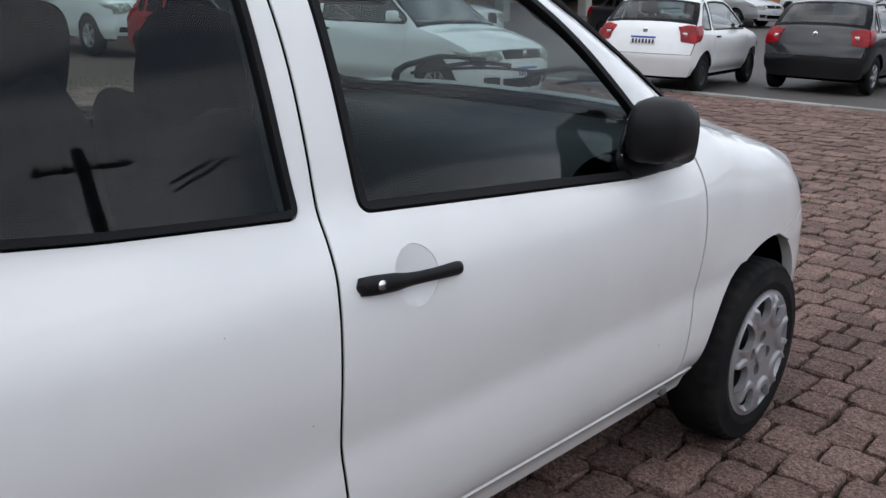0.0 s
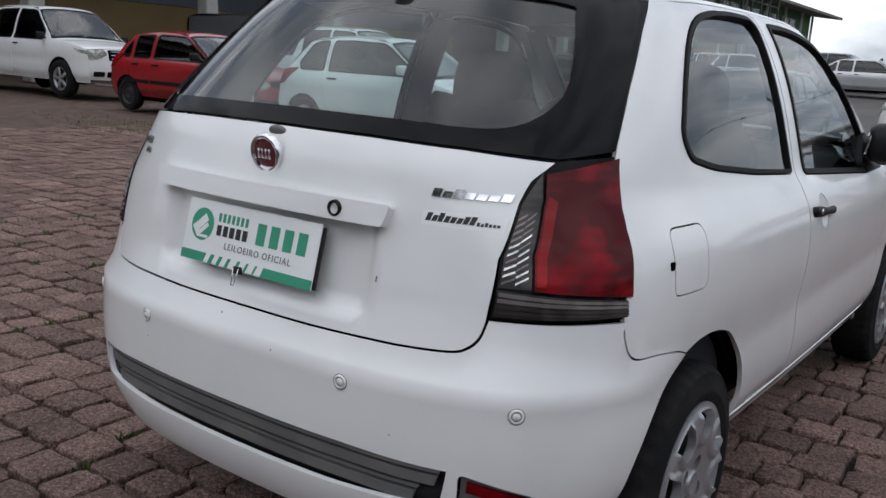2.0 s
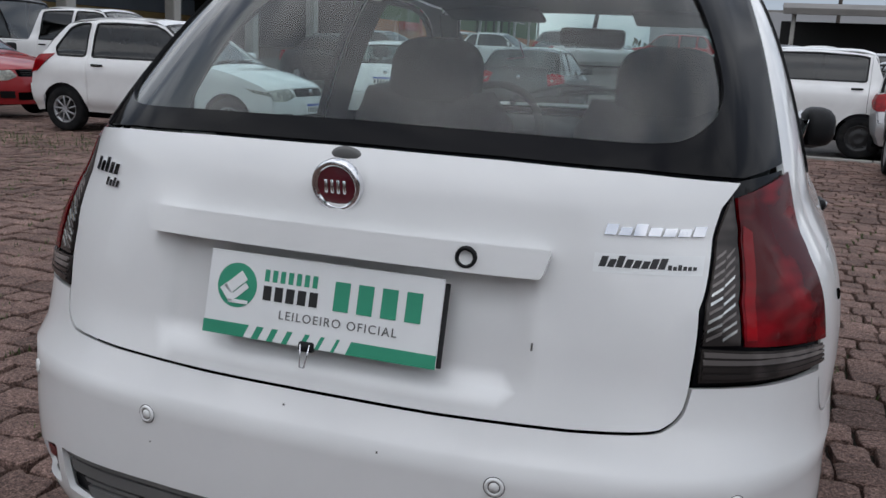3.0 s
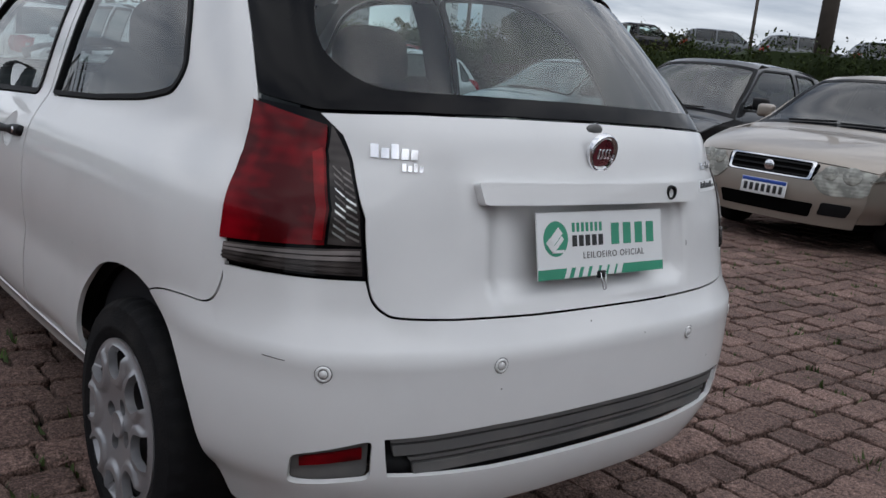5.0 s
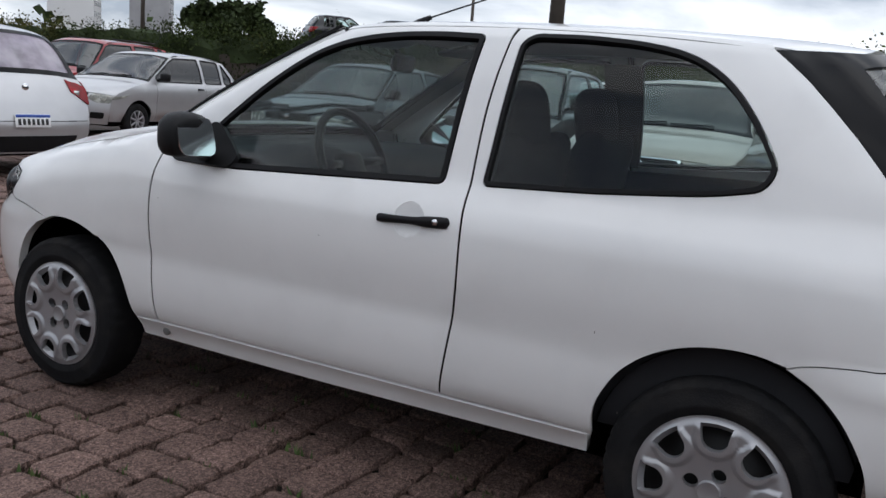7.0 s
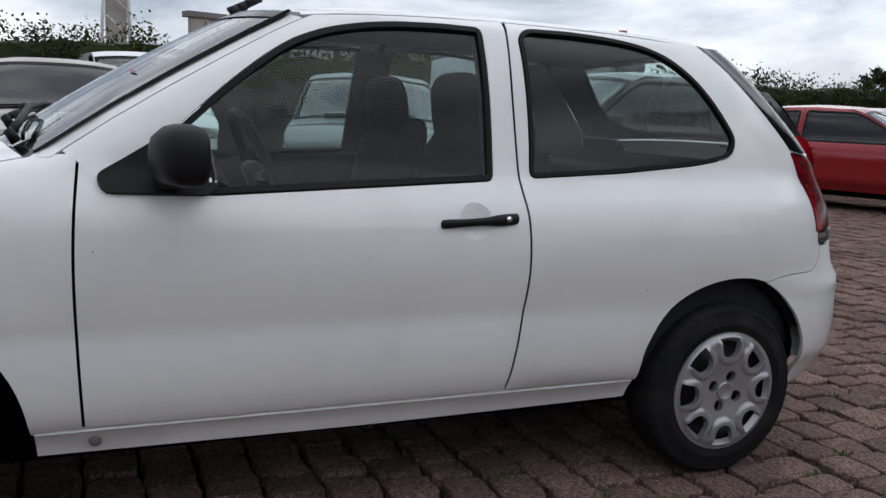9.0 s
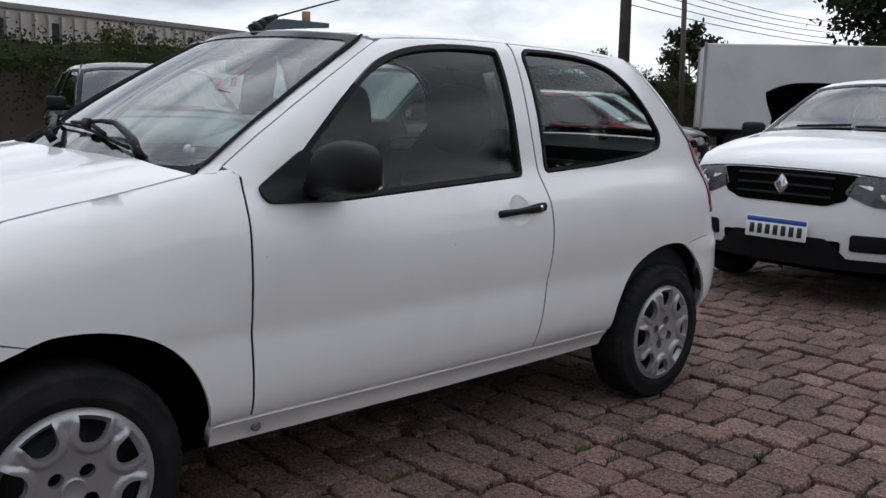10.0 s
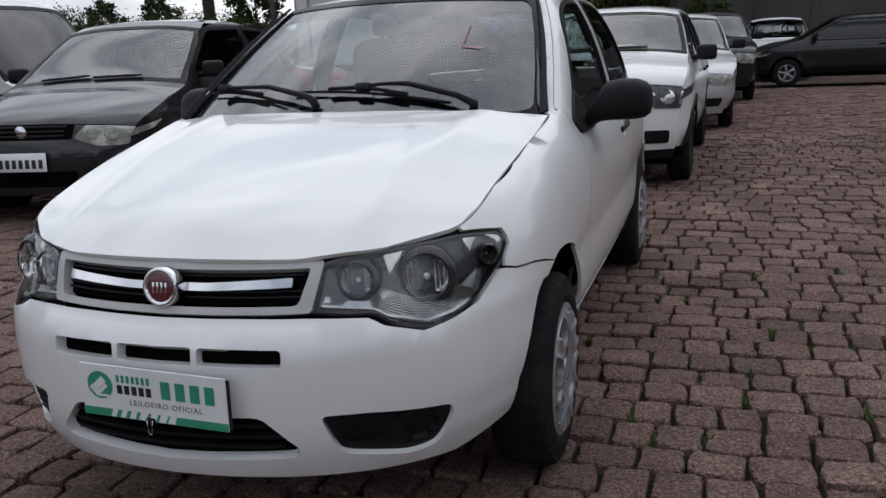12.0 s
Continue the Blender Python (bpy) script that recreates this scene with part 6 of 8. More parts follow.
    if "roof_bars" in extras:
        for sg in (1, -1):
            a, b2 = Vector((sg * (half(2.0, H - .06) - .05), yf - s7[0] - .35, H + .015)), Vector((sg * (half(2.6, H - .06) - .05), yf - s10[0] + .25, H + .005))
            part("roof_bar", rbox(.03, (a - b2).length, .03, .01, 2, at=(a + b2) / 2), PLASTIC, car, "black roof bar")
    if "aerial" in extras:
        part("aerial", rod((0, yf - s7[0] - .25, H - .03), (0, yf - s7[0] - .62, H + .33), .004, .002, 6), PLASTIC, car, "thin roof aerial")
    # cabin
    floor_z = .34 if kind != "pickup" else .55
    part("cabin_tub", rbox(W * .80, s11[0] - s6[0] - .1, .10, .02, at=(0, yf - (s6[0] + s11[0]) / 2, floor_z)), UNDER, car)
    part("underbody", rbox(W * .80, L * .86, .14, .03, at=(0, 0, floor_z - .08)), UNDER, car)
    for sg in (1, -1):
        panel("inner_trim", rect(s6[0] + .05, min(L - .3, s11[0]), floor_z, belt - .02), lambda s, z: (sg * (half(s, z) - .05), yf - s, z), TRIM, car, step=.3, lip=0, outward=(-sg, 0, 0))
    part("dashboard", rbox(W * .78, .42, .34, .08, 3, at=(0, yf - s6[0] - .30, belt - .20)), TRIM, car)
    seat_s = A(zt) + .62
    for sg in (1, -1):
        m = pose(sg * W * .21, yf - seat_s - .02, floor_z + .03) @ Matrix.Scale(max(.95, (belt - floor_z) / .59), 4)
        shared_part("front_seat", "seat", seat_shape, CLOTH, car, m, "dark cloth front seat")
        shared_part("headrest", "rest", headrest_part, CLOTH, car, m, "dark cloth headrest")
    if kind != "pickup" and not (kind == "van"):
        part("rear_bench", rbox(W * .72, .14, belt - floor_z + .08, .05, 2, at=(0, yf - D(belt) + .42, (belt + floor_z) / 2 + .02), rot=(10, 0, 0)), CLOTH, car)
    return car


def headrest_part():
    b = rbox(.28, .10, .19, .045, 3, at=(0, -.27, .86))
    return rod((0, -.24, .70), (0, -.26, .82), .03, n=8, bm=b)


def plate_bars():
    """Seven dark bars in place of the characters."""
    b = None
    for k in range(7):
        b = rbox(.032, .003, .062, .002, 1, at=(-.156 + k * .052, 0, 0), bm=b)
    return b

build_car("hatchback_car", "red four-door hatchback with black steel wheels", "hatch", 3.79, 1.63, 1.43, 2.443, .72, RED, (-11.3, 8.55), 2, wheels="steel", plate="old", extras=("side_mould",), group="cars in the yard")
build_car("hatchback_car", "white four-door hatchback with silver swept-spoke wheels", "hatch", 3.77, 1.64, 1.49, 2.376, .76, WHITE, (-6.7, 8.3), 3, doors=2, wheels="swirl", extras=("paint_mirrors",), group="cars in the yard")
build_car("pickup_truck", "white double-cab pickup truck with alloy wheels", "pickup", 5.35, 1.85, 1.82, 3.22, .90, WHITE, (-17.3, 9.05), 2, wheels="alloy", r=.38, extras=("chrome_grille",), group="cars in the yard")
build_car("pickup_truck", "white double-cab pickup truck by the shed", "pickup", 5.3, 1.85, 1.83, 3.1, .9, WHITE, (-13.2, 14.2), 4, wheels="alloy", r=.37, extras=(), group="cars in the yard")
build_car("van", "dark grey panel van near the shed", "van", 4.9, 1.9, 2.1, 3.0, .9, GREY, (-17.5, 15.5), 0, doors=2, wheels="steel", r=.32, group="cars in the yard")
build_car("hatchback_car", "white compact hatchback with red tail lights", "hatch", 3.62, 1.64, 1.42, 2.45, .62, WHITE, (-5.6, 13.6), 99, doors=2, wheels="steel", glass=GLASS, extras=("cladding_none",), group="cars in the yard")
build_car("hatchback_car", "black four-door hatchback with grey alloy wheels", "hatch", 3.9, 1.66, 1.46, 2.465, .80, BLACK, (-3.7, 15.9), 92, wheels="alloy", extras=("aerial", "no_rear_plate"), group="cars in the yard")
build_car("sedan_car", "black sedan with a white number plate", "sedan", 4.29, 1.7, 1.5, 2.51, .85, BLACK, (-10.4, 21.0), -22, wheels="cover", zoff=ground_z(0, 21.0), extras=("chrome_grille",), group="cars in the yard")
build_car("sedan_car", "silver sedan with multi-spoke wheels", "sedan", 4.6, 1.8, 1.45, 2.72, .98, SILVER, (-13.5, 30.5), -8, wheels="cover", zoff=ground_z(0, 30.5), group="cars in the yard")
build_car("hatchback_car", "silver four-door hatchback with a sticker on its rear window", "hatch", 3.94, 1.70, 1.53, 2.49, .80, SILVER, (2.95, 9.5), 90, wheels="cover", extras=("pointed_lamps", "paint_mirrors", "paint_handles", "plate_low", "grey_rear_low"), tint=FILM, group="cars in the yard")
build_car("hatchback_car", "silver hatchback parked in the row", "hatch", 3.9, 1.68, 1.50, 2.5, .78, SILVER, (2.9, 14.2), 91, wheels="cover", group="cars in the yard")
build_car("suv_car", "dark grey crossover parked in the row", "suv", 4.1, 1.74, 1.60, 2.6, .82, GREY, (2.85, 19.0), 91, wheels="alloy", r=.32, zoff=ground_z(0, 19.0), group="cars in the yard")
build_car("hatchback_car", "black hatchback with a chrome rear strip", "hatch", 3.9, 1.7, 1.5, 2.5, .8, BLACK, (-0.2, 26.5), 92, wheels="cover", zoff=ground_z(0, 26.5), group="cars in the yard")
build_car("sedan_car", "beige metallic sedan with silver multi-spoke wheels", "sedan", 4.56, 1.73, 1.50, 2.60, .90, BEIGE, (7.5, 2.05), 181, wheels="cover", extras=("oval_lamps", "dark_screen", "paint_mirrors"), r=.30, group="cars in the yard")
build_car("hatchback_car", "black four-door hatchback with raised wiper", "hatch", 3.85, 1.67, 1.58, 2.46, .75, BLACK, (7.8, 4.35), 183, wheels="cover", glass=GLASS, extras=("chrome_grille", "aerial"), group="cars in the yard")
build_car("hatchback_car", "dark grey hatchback facing the lane", "hatch", 3.9, 1.68, 1.48, 2.5, .78, GREY, (8.7, 7.4), 180, wheels="cover", group="cars in the yard")
build_car("hatchback_car", "white hatchback with hazy headlamps", "hatch", 3.9, 1.66, 1.44, 2.44, .75, SILVER, (8.6, 12.0), 188, wheels="cover", extras=("aerial",), group="cars in the yard")
build_car("suv_car", "red crossover with black roof bars", "suv", 4.2, 1.72, 1.64, 2.47, .80, RED, (10.0, 15.0), 190, wheels="alloy", r=.31, extras=("roof_bars",), group="cars in the yard")
big_a = build_car("hatchback_car", "dark green hatchback with a white number plate", "hatch", 3.8, 1.65, 1.42, 2.45, .75, GREEN_DARK, (6.38, -1.08), 166, wheels="steel", group="cars in the yard")
big_b = build_car("hatchback_car", "black four-door hatchback with hazy headlamps", "hatch", 3.9, 1.66, 1.46, 2.465, .80, BLACK, (3.99, -2.52), 97, wheels="steel", plate="old", group="cars in the yard")
for ob in (big_a, big_b):
    ob.matrix_basis = ob.matrix_basis @ Matrix.Scale(1.05, 4)
build_car("van", "white delivery van with green lettering on its side", "van", 4.0, 1.68, 1.88, 2.6, .80, WHITE, (6.85, -3.35), 178, doors=2, wheels="steel", r=.30, extras=("dark_screen",), group="cars in the yard")
build_car("van", "white tall small van with dark windows", "van", 3.9, 1.66, 1.8, 2.5, .8, WHITE, (11.6, .9), 185, doors=2, wheels="steel", group="cars in the yard")
build_car("suv_car", "white crossover with black wheel arch trims", "suv", 3.68, 1.58, 1.475, 2.423, .72, WHITE, (-.19, -4.04), 89, wheels="steel", r=.30, extras=("cladding", "dark_skirt", "diamond_badge", "aerial", "joined_front"), group="cars in the yard")
build_car("sedan_car", "silver sedan parked behind the white crossover", "sedan", 4.23, 1.66, 1.46, 2.47, .80, SILVER, (-.42, -8.6), 92, wheels="cover", group="cars in the yard")
build_car("suv_car", "black crossover at the end of the row", "suv", 3.9, 1.7, 1.55, 2.5, .8, BLACK, (-.75, -13.0), 93, wheels="steel", group="cars in the yard")
build_car("pickup_truck", "black compact pickup standing across the lane", "hatch", 4.4, 1.66, 1.42, 2.6, .80, BLACK, (-3.7, -15.9), 3, doors=2, wheels="alloy", group="cars in the yard")
build_car("pickup_truck", "white compact pickup by the wall", "hatch", 4.2, 1.64, 1.45, 2.5, .80, WHITE, (-2.3, -19.6), 88, doors=2, wheels="steel", group="cars in the yard")
build_car("hatchback_car", "red hatchback with a chrome diamond badge", "hatch", 3.82, 1.64, 1.42, 2.47, .75, RED, (6.4, -8.4), 205, wheels="alloy", extras=("diamond_badge",), group="cars in the yard")
build_car("hatchback_car", "black compact hatchback with pale headlamps", "hatch", 3.62, 1.64, 1.45, 2.45, .70, BLACK, (7.5, -10.8), 205, wheels="steel", group="cars in the yard")
build_car("hatchback_car", "black hatchback with its bonnet open", "hatch", 3.8, 1.64, 1.42, 2.45, .75, BLACK, (3.9, -12.4), 97, wheels="steel", extras=("open_bonnet",), group="cars in the yard")

# ---------------------------------------------------------------- walls, hedge, buildings
LEAF_DARK = surface("dark_foliage", (.026, .038, .013), rough=.75, vary=.4, scale=1.5, per_piece=.45, spec=.14)
LEAF_MID = surface("hedge_foliage", (.028, .040, .011), rough=.8, vary=.4, scale=.8, per_piece=.5, spec=.10, stain=(.13, .10, .03), stain_amount=.6, stain_scale=.35)
BARK = surface("grey_brown_bark", (.085, .068, .052), rough=.9, vary=.3, scale=5, bump=.5, bump_scale=30)
WALL_DARK = surface("mossy_brown_wall", (.055, .042, .034), rough=.9, vary=.35, scale=.9, bump=.5, bump_scale=25, stain=(.03, .04, .018), stain_amount=.7, stain_scale=.6)
WALL_GREY = surface("sooty_concrete_wall", (.060, .057, .053), rough=.9, vary=.3, scale=.6, bump=.4, bump_scale=18, stain=(.028, .034, .020), stain_amount=.7, stain_scale=.45)


def leaves(rng, centres, spread, per, size, flat=.5):
    """Small two-triangle leaves scattered round the given centres."""
    verts, faces = [], []
    for c in centres:
        p = rng.normal(0, 1, (per, 3)) * spread + np.array(c)
        for q in p:
            u = rng.normal(0, 1, 3)
            u /= np.linalg.norm(u)
            w = np.cross(u, rng.normal(0, 1, 3))
            w /= max(1e-6, np.linalg.norm(w))
            s = size * rng.uniform(.6, 1.4)
            k = len(verts)
            verts += [tuple(q - u * s), tuple(q + w * s * flat), tuple(q + u * s), tuple(q - w * s * flat)]
            faces.append((k, k + 1, k + 2, k + 3))
    return verts, faces


def tree(name, label, m, height=10.0, crown=3.0, bare=.35, seed=1, per=70, limbs=34, size=.13, mat=None, lean=.3):
    """A tapered, forked trunk with limbs, and a crown of many leaf clumps with gaps."""
    rng = np.random.default_rng(seed)
    t = thing(name, label, "tree", m)
    trunk, tips = None, []
    stem = [np.array((lean * math.sin(k * .8 + seed), lean * math.cos(k * 1.1 + seed) * .7, height * k / 7)) * np.array((k / 7, k / 7, 1)) for k in range(8)]
    for k in range(7):
        trunk = rod(stem[k], stem[k + 1], height * .020 * (1 - k / 8.5), height * .020 * (1 - (k + 1) / 8.5), 8, bm=trunk, caps=False)
    for k in range(limbs):
        f = bare + (1 - bare) * (k + .5) / limbs
        i = min(6, int(f * 7))
        base = stem[i] + (stem[i + 1] - stem[i]) * (f * 7 - i)
        a = k * 2.4 + rng.uniform(-.5, .5)
        reach = crown * (.45 + .75 * math.sin(math.pi * min(1, (f - bare) / (1 - bare) * .85 + .12))) * rng.uniform(.55, 1.15)
        tip = base + np.array((math.cos(a) * reach, math.sin(a) * reach, reach * rng.uniform(.05, .55)))
        mid = (base + tip) / 2 + np.array((0, 0, reach * .12))
        trunk = rod(base, mid, height * .006, height * .004, 5, bm=trunk, caps=False)
        trunk = rod(mid, tip, height * .004, height * .0015, 5, bm=trunk, caps=False)
        tips += [tip, mid + (tip - mid) * .5, tip + rng.normal(0, crown * .14, 3)]
    part("trunk", trunk, BARK, t, "grey brown bark")
    v, f = leaves(rng, tips, crown * .13, per, size)
    link_mesh("crown", v, f, mat or LEAF_DARK, t, "dark green leaves", smooth=False)
    return t


tree_a = tree("tree", "tall dark green tree behind the yard wall", pose(2.0, -27.5, 0), 12.5, 3.4, .12, 3, limbs=62, per=100, size=.16)
tree_b = tree("tree", "tall dark green tree with hanging branches", pose(-3.5, -28.5, 0), 14.0, 3.8, .10, 8, limbs=66, per=100, size=.16)
for x, y, s, turn, src in ((6.5, -29, .95, 40, tree_b), (-8.0, -27.5, .9, 80, tree_a), (-13.0, -29.0, 1.05, 200, tree_b), (-1.0, -32.0, 1.1, 130, tree_a), (4.2, -34, 1.15, 20, tree_b), (-18.5, -28, .9, 300, tree_a), (-24, -30, 1.0, 10, tree_b), (10.5, -36, 1.0, 250, tree_a)):
    copy_thing(src, pose(x, y, 0, 0, 0, turn) @ Matrix.Scale(s, 4))
thin = tree("tree", "slender tree with a sparse crown", pose(18.9, -31.5, .7), 3.7, 1.2, .25, 21, per=34, limbs=26, size=.12)
for x, y, s, turn in ((24.8, -33, .66, 70), (26.8, -31.5, .62, 160)):
    copy_thing(thin, pose(x, y, 1.2, 0, 0, turn) @ Matrix.Scale(s, 4))
small = tree("tree", "round bushy tree beyond the hedge", pose(38.5, 9.6, 1.9), 1.5, .75, .20, 33, per=60, limbs=26, size=.14)
for x, y, s, turn in ((40, 40, 1.7, 50), (46, 43, 2.0, 150), (52, 40, 1.7, 250), (55, 3.2, .9, 40), (48, 34, 1.4, 0)):
    copy_thing(small, pose(x, y, 2.2, 0, 0, turn) @ Matrix.Scale(s, 4))
shrub = tree("bush", "leafy green bush in front of the wall", pose(1.5, -22.0, 0), 2.6, 1.1, .05, 41, per=60, limbs=22, size=.10, mat=LEAF_MID)
for x, y, s in ((3.4, -22.1, .9), (-.6, -22.2, .7), (-9.0, -22.2, .6)):
    copy_thing(shrub, pose(x, y, 0, 0, 0, x * 50) @ Matrix.Scale(s, 4))

# retaining wall with the hedge on top, along the terrace
wall_east = part("wall_east", rbox(.35, 72, 1.62, .03, 1, at=(13.80, 12, .79)), WALL_DARK, None, smooth=False)
tagged(wall_east, "dark mossy retaining wall under the hedge", "wall", kind="structure")
rng = np.random.default_rng(5)
hc = []
for k in range(1150):
    y = rng.uniform(-24, 48)
    h = 1.62 + .46 * rng.uniform(0, 1) ** .8 * (1 + .20 * math.sin(y * .9) + .12 * math.sin(y * 2.7))
    hc.append((13.75 + rng.uniform(-.30, .45), y, h))
for k in range(520):
    hc.append((13.58 + rng.uniform(-.06, .04), rng.uniform(-24, 48), rng.uniform(.55, 1.6)))
hv, hf = leaves(rng, hc, .15, 64, .034, .6)
hedge = link_mesh("hedge", hv, hf, LEAF_MID, smooth=False)
tagged(hedge, "clipped green hedge with some yellowing leaves", "hedge", kind="stuff")
hcore = bmesh.new()
rows = [[hcore.verts.new((13.86 + dx + rng.uniform(-.05, .05), -24 + k * .4, z + .05 * math.sin(k * .43) + rng.uniform(-.06, .06))) for dx, z in ((-.24, 1.45), (-.26, 1.75), (-.16, 2.0), (.16, 2.0), (.26, 1.75), (.24, 1.45))] for k in range(181)]
for r0, r1 in zip(rows, rows[1:]):
    for i in range(5):
        hcore.faces.new((r0[i], r0[i + 1], r1[i + 1], r1[i]))
tagged(part("hedge_core", hcore, LEAF_DARK, None, smooth=False), "dense dark inside of the hedge", "hedge", kind="stuff")

# south wall in cast panels
wall_south = part("wall_south", rbox(46, .22, 2.55, .02, 1, at=(-14, -23.3, 1.26)), WALL_GREY, None, smooth=False)
tagged(wall_south, "sooty grey concrete boundary wall", "wall", kind="structure")
pillar_mesh = None
for k in range(16):
    ob = part("wall_post", rbox(.26, .30, 2.70, .02, 1, at=(0, 0, 1.33)), WALL_GREY, wall_south, smooth=False) if k == 0 else new("wall_post", pillar_mesh)
    ob.parent = wall_south
    pillar_mesh = ob.data
    ob.matrix_basis = pose(-36.5 + k * 3.0, -23.3, 0)

# long shed with a green end
OCHRE = surface("ochre_painted_wall", (.46, .33, .15), rough=.8, vary=.12, scale=.6, stain=(.25, .19, .10), stain_amount=.4, stain_scale=.5)
BLUE_GREY = surface("blue_grey_painted_wall", (.24, .28, .33), rough=.8, vary=.12, scale=.6)
GREEN_WALL = surface("green_painted_wall", (.045, .115, .038), rough=.75, vary=.15, scale=.5, stain=(.03, .07, .03), stain_amount=.5, stain_scale=.3)
ORANGE_WALL = surface("orange_painted_base", (.40, .17, .075), rough=.8, vary=.15, scale=.5, stain=(.25, .12, .07), stain_amount=.5, stain_scale=.6)
ROOFING = surface("weathered_roof_sheet", (.16, .15, .14), rough=.8, vary=.2, scale=.8)
STEEL_DARK = surface("dark_steel", (.02, .02, .022), rough=.6, vary=.2)
WHITE_PIPE = surface("pale_painted_post", (.5, .5, .5), rough=.7, vary=.1)
RED_PIPE = surface("red_painted_pipe", (.35, .03, .02), rough=.5)
PANE = surface("dusty_window_pane", (.10, .11, .11), rough=.25, vary=.3, scale=2)
TEAL = surface("teal_sign_board", (.05, .30, .26), rough=.5)
# near-black colour stands in for shade inside the shed, canopy and openings
SHADE_BLACK = surface("near_black_shade", (.018, .018, .018), rough=.9, vary=.2)

shed = thing("shed_building", "long open shed with grey columns and ochre back wall", "building", kind="structure")
part("back_wall", rbox(.3, 54, 6.5, .02, 1, at=(-33, 19, 3.2)), SHADE_BLACK, shed, "dark upper back wall", smooth=False)
part("ochre_band", rbox(.1, 54, 2.5, .01, 1, at=(-32.8, 19, 1.6)), OCHRE, shed, "ochre lower wall band", smooth=False)
part("blue_band", rbox(.1, 54, .9, .01, 1, at=(-32.8, 19, 3.32)), BLUE_GREY, shed, "blue grey wall band", smooth=False)
part("roof", rbox(13.4, 55, .25, .02, 1, at=(-26.8, 19, 6.6)), ROOFING, shed, "weathered roof", smooth=False)
part("eave_beam", rbox(.35, 55, .8, .02, 1, at=(-20.9, 19, 6.1)), CONCRETE, shed, "grey eave beam", smooth=False)
part("gable_wall", rbox(12, .3, 6.5, .02, 1, at=(-27, -7.8, 3.2)), CONCRETE, shed, "grey end wall", smooth=False)
# added to shut out the sky behind; near-black as the shed's shade
part("end_wall", rbox(12, .3, 6.5, .02, 1, at=(-27, 45.9, 3.2)), SHADE_BLACK, shed, "dark end wall", smooth=False)
col = None
for k in range(10):
    ob = part("column", rbox(.45, .45, 6.2, .03, 1, at=(0, 0, 3.1)), CONCRETE, shed, smooth=False) if k == 0 else new("column", col)
    ob.parent = shed
    col = ob.data
    ob.matrix_basis = pose(-21, -6 + k * 5.6, 0)
for k in range(9):
    tr = None
    y = -6 + k * 5.6
    for j in range(10):
        x = -32 + j * 1.15
        tr = rod((x, y, 4.6), (x + .575, y, 5.6), .03, n=4, bm=tr)
        tr = rod((x + .575, y, 5.6), (x + 1.15, y, 4.6), .03, n=4, bm=tr)
    tr = rod((-32, y, 4.6), (-20.8, y, 4.6), .05, n=4, bm=tr)
    tr = rod((-32, y, 5.6), (-20.8, y, 5.6), .05, n=4, bm=tr)
    part("roof_truss", tr, STEEL_DARK, shed, "dark lattice truss", smooth=False)

green = thing("green_building", "long green painted hall with an orange base and window rows", "building", kind="structure")
GY0, GY1 = 44.0, 84.0
part("wall", rbox(.4, GY1 - GY0, 6.6, .02, 1, at=(-21, (GY0 + GY1) / 2, 4.4)), GREEN_WALL, green, "green painted wall", smooth=False)
part("end_wall", rbox(12, .4, 6.6, .02, 1, at=(-27, GY1, 4.4)), GREEN_WALL, green, "green painted wall", smooth=False)
part("base_band", rbox(.12, GY1 - GY0, 1.9, .01, 1, at=(-20.76, (GY0 + GY1) / 2, 2.2)), ORANGE_WALL, green, "orange painted base", smooth=False)
roof_b = rbox(15.5, GY1 - GY0 + 2.5, .22, .02, 1, at=(-26.2, (GY0 + GY1) / 2 + .6, 8.0), rot=(0, 6, 0))
part("roof", roof_b, ROOFING, green, "weathered roof with wide eaves", smooth=False)
win_me, frame_me = None, None
for k, y in enumerate((56, 58.2, 61, 63.2, 66, 68.2, 71, 73.2, 76, 78.2)):
    fr = part("window", rbox(.10, 1.7, 2.2, .01, 1), WHITE_PIPE, green, "white framed window", smooth=False) if not k else new("window", frame_me)
    fr.parent = green
    frame_me = fr.data
    fr.matrix_basis = pose(-20.78, y, 5.5)
    for j in range(6):
        pn = part("pane", rbox(.04, .46, .98, .004, 1), PANE, fr, smooth=False) if win_me is None else new("pane", win_me)
        pn.parent = fr
        win_me = pn.data
        pn.matrix_basis = pose(.05, -.53 + .53 * (j % 3), -.53 + 1.06 * (j // 3))
for k, y in enumerate((55, 60, 65, 70, 75, 80, 83.5)):
    part("downpipe", rbox(.18, .18, 6.4, .02, 1, at=(-20.5, y, 4.4)), WHITE_PIPE, green, "pale downpipe", smooth=False)
rp = rod((-20.7, 53, 1.6), (-20.7, 53, 6.0), .10, n=8)
rod((-20.7, 53, 6.0), (-20.7, 48.5, 6.2), .08, n=8, bm=rp)
part("red_pipe", rp, RED_PIPE, green, "red fire pipe")
part("hydrant_box", rbox(.4, 2.4, .5, .04, 1, at=(-20.5, 50.5, 2.9)), RED_PIPE, green, "red box on the wall", smooth=False)
sign = thing("billboard_stand", "dark steel sign frame with a small teal board", "sign", pose(-18.5, 58, 1.5))
for k in range(5):
    part("leg", rod((0, k * 2.0, 0), (0, k * 2.0, 9.0), .07, n=6), STEEL_DARK, sign)
for z in (3.2, 5.0, 6.6):
    part("rail", rod((0, 0, z), (0, 8, z), .05, n=6), STEEL_DARK, sign)
for k in range(4):
    part("brace", rod((-2.0, k * 2.0 + 1, 6.4), (0, k * 2.0, 8.8), .04, n=6), STEEL_DARK, sign)
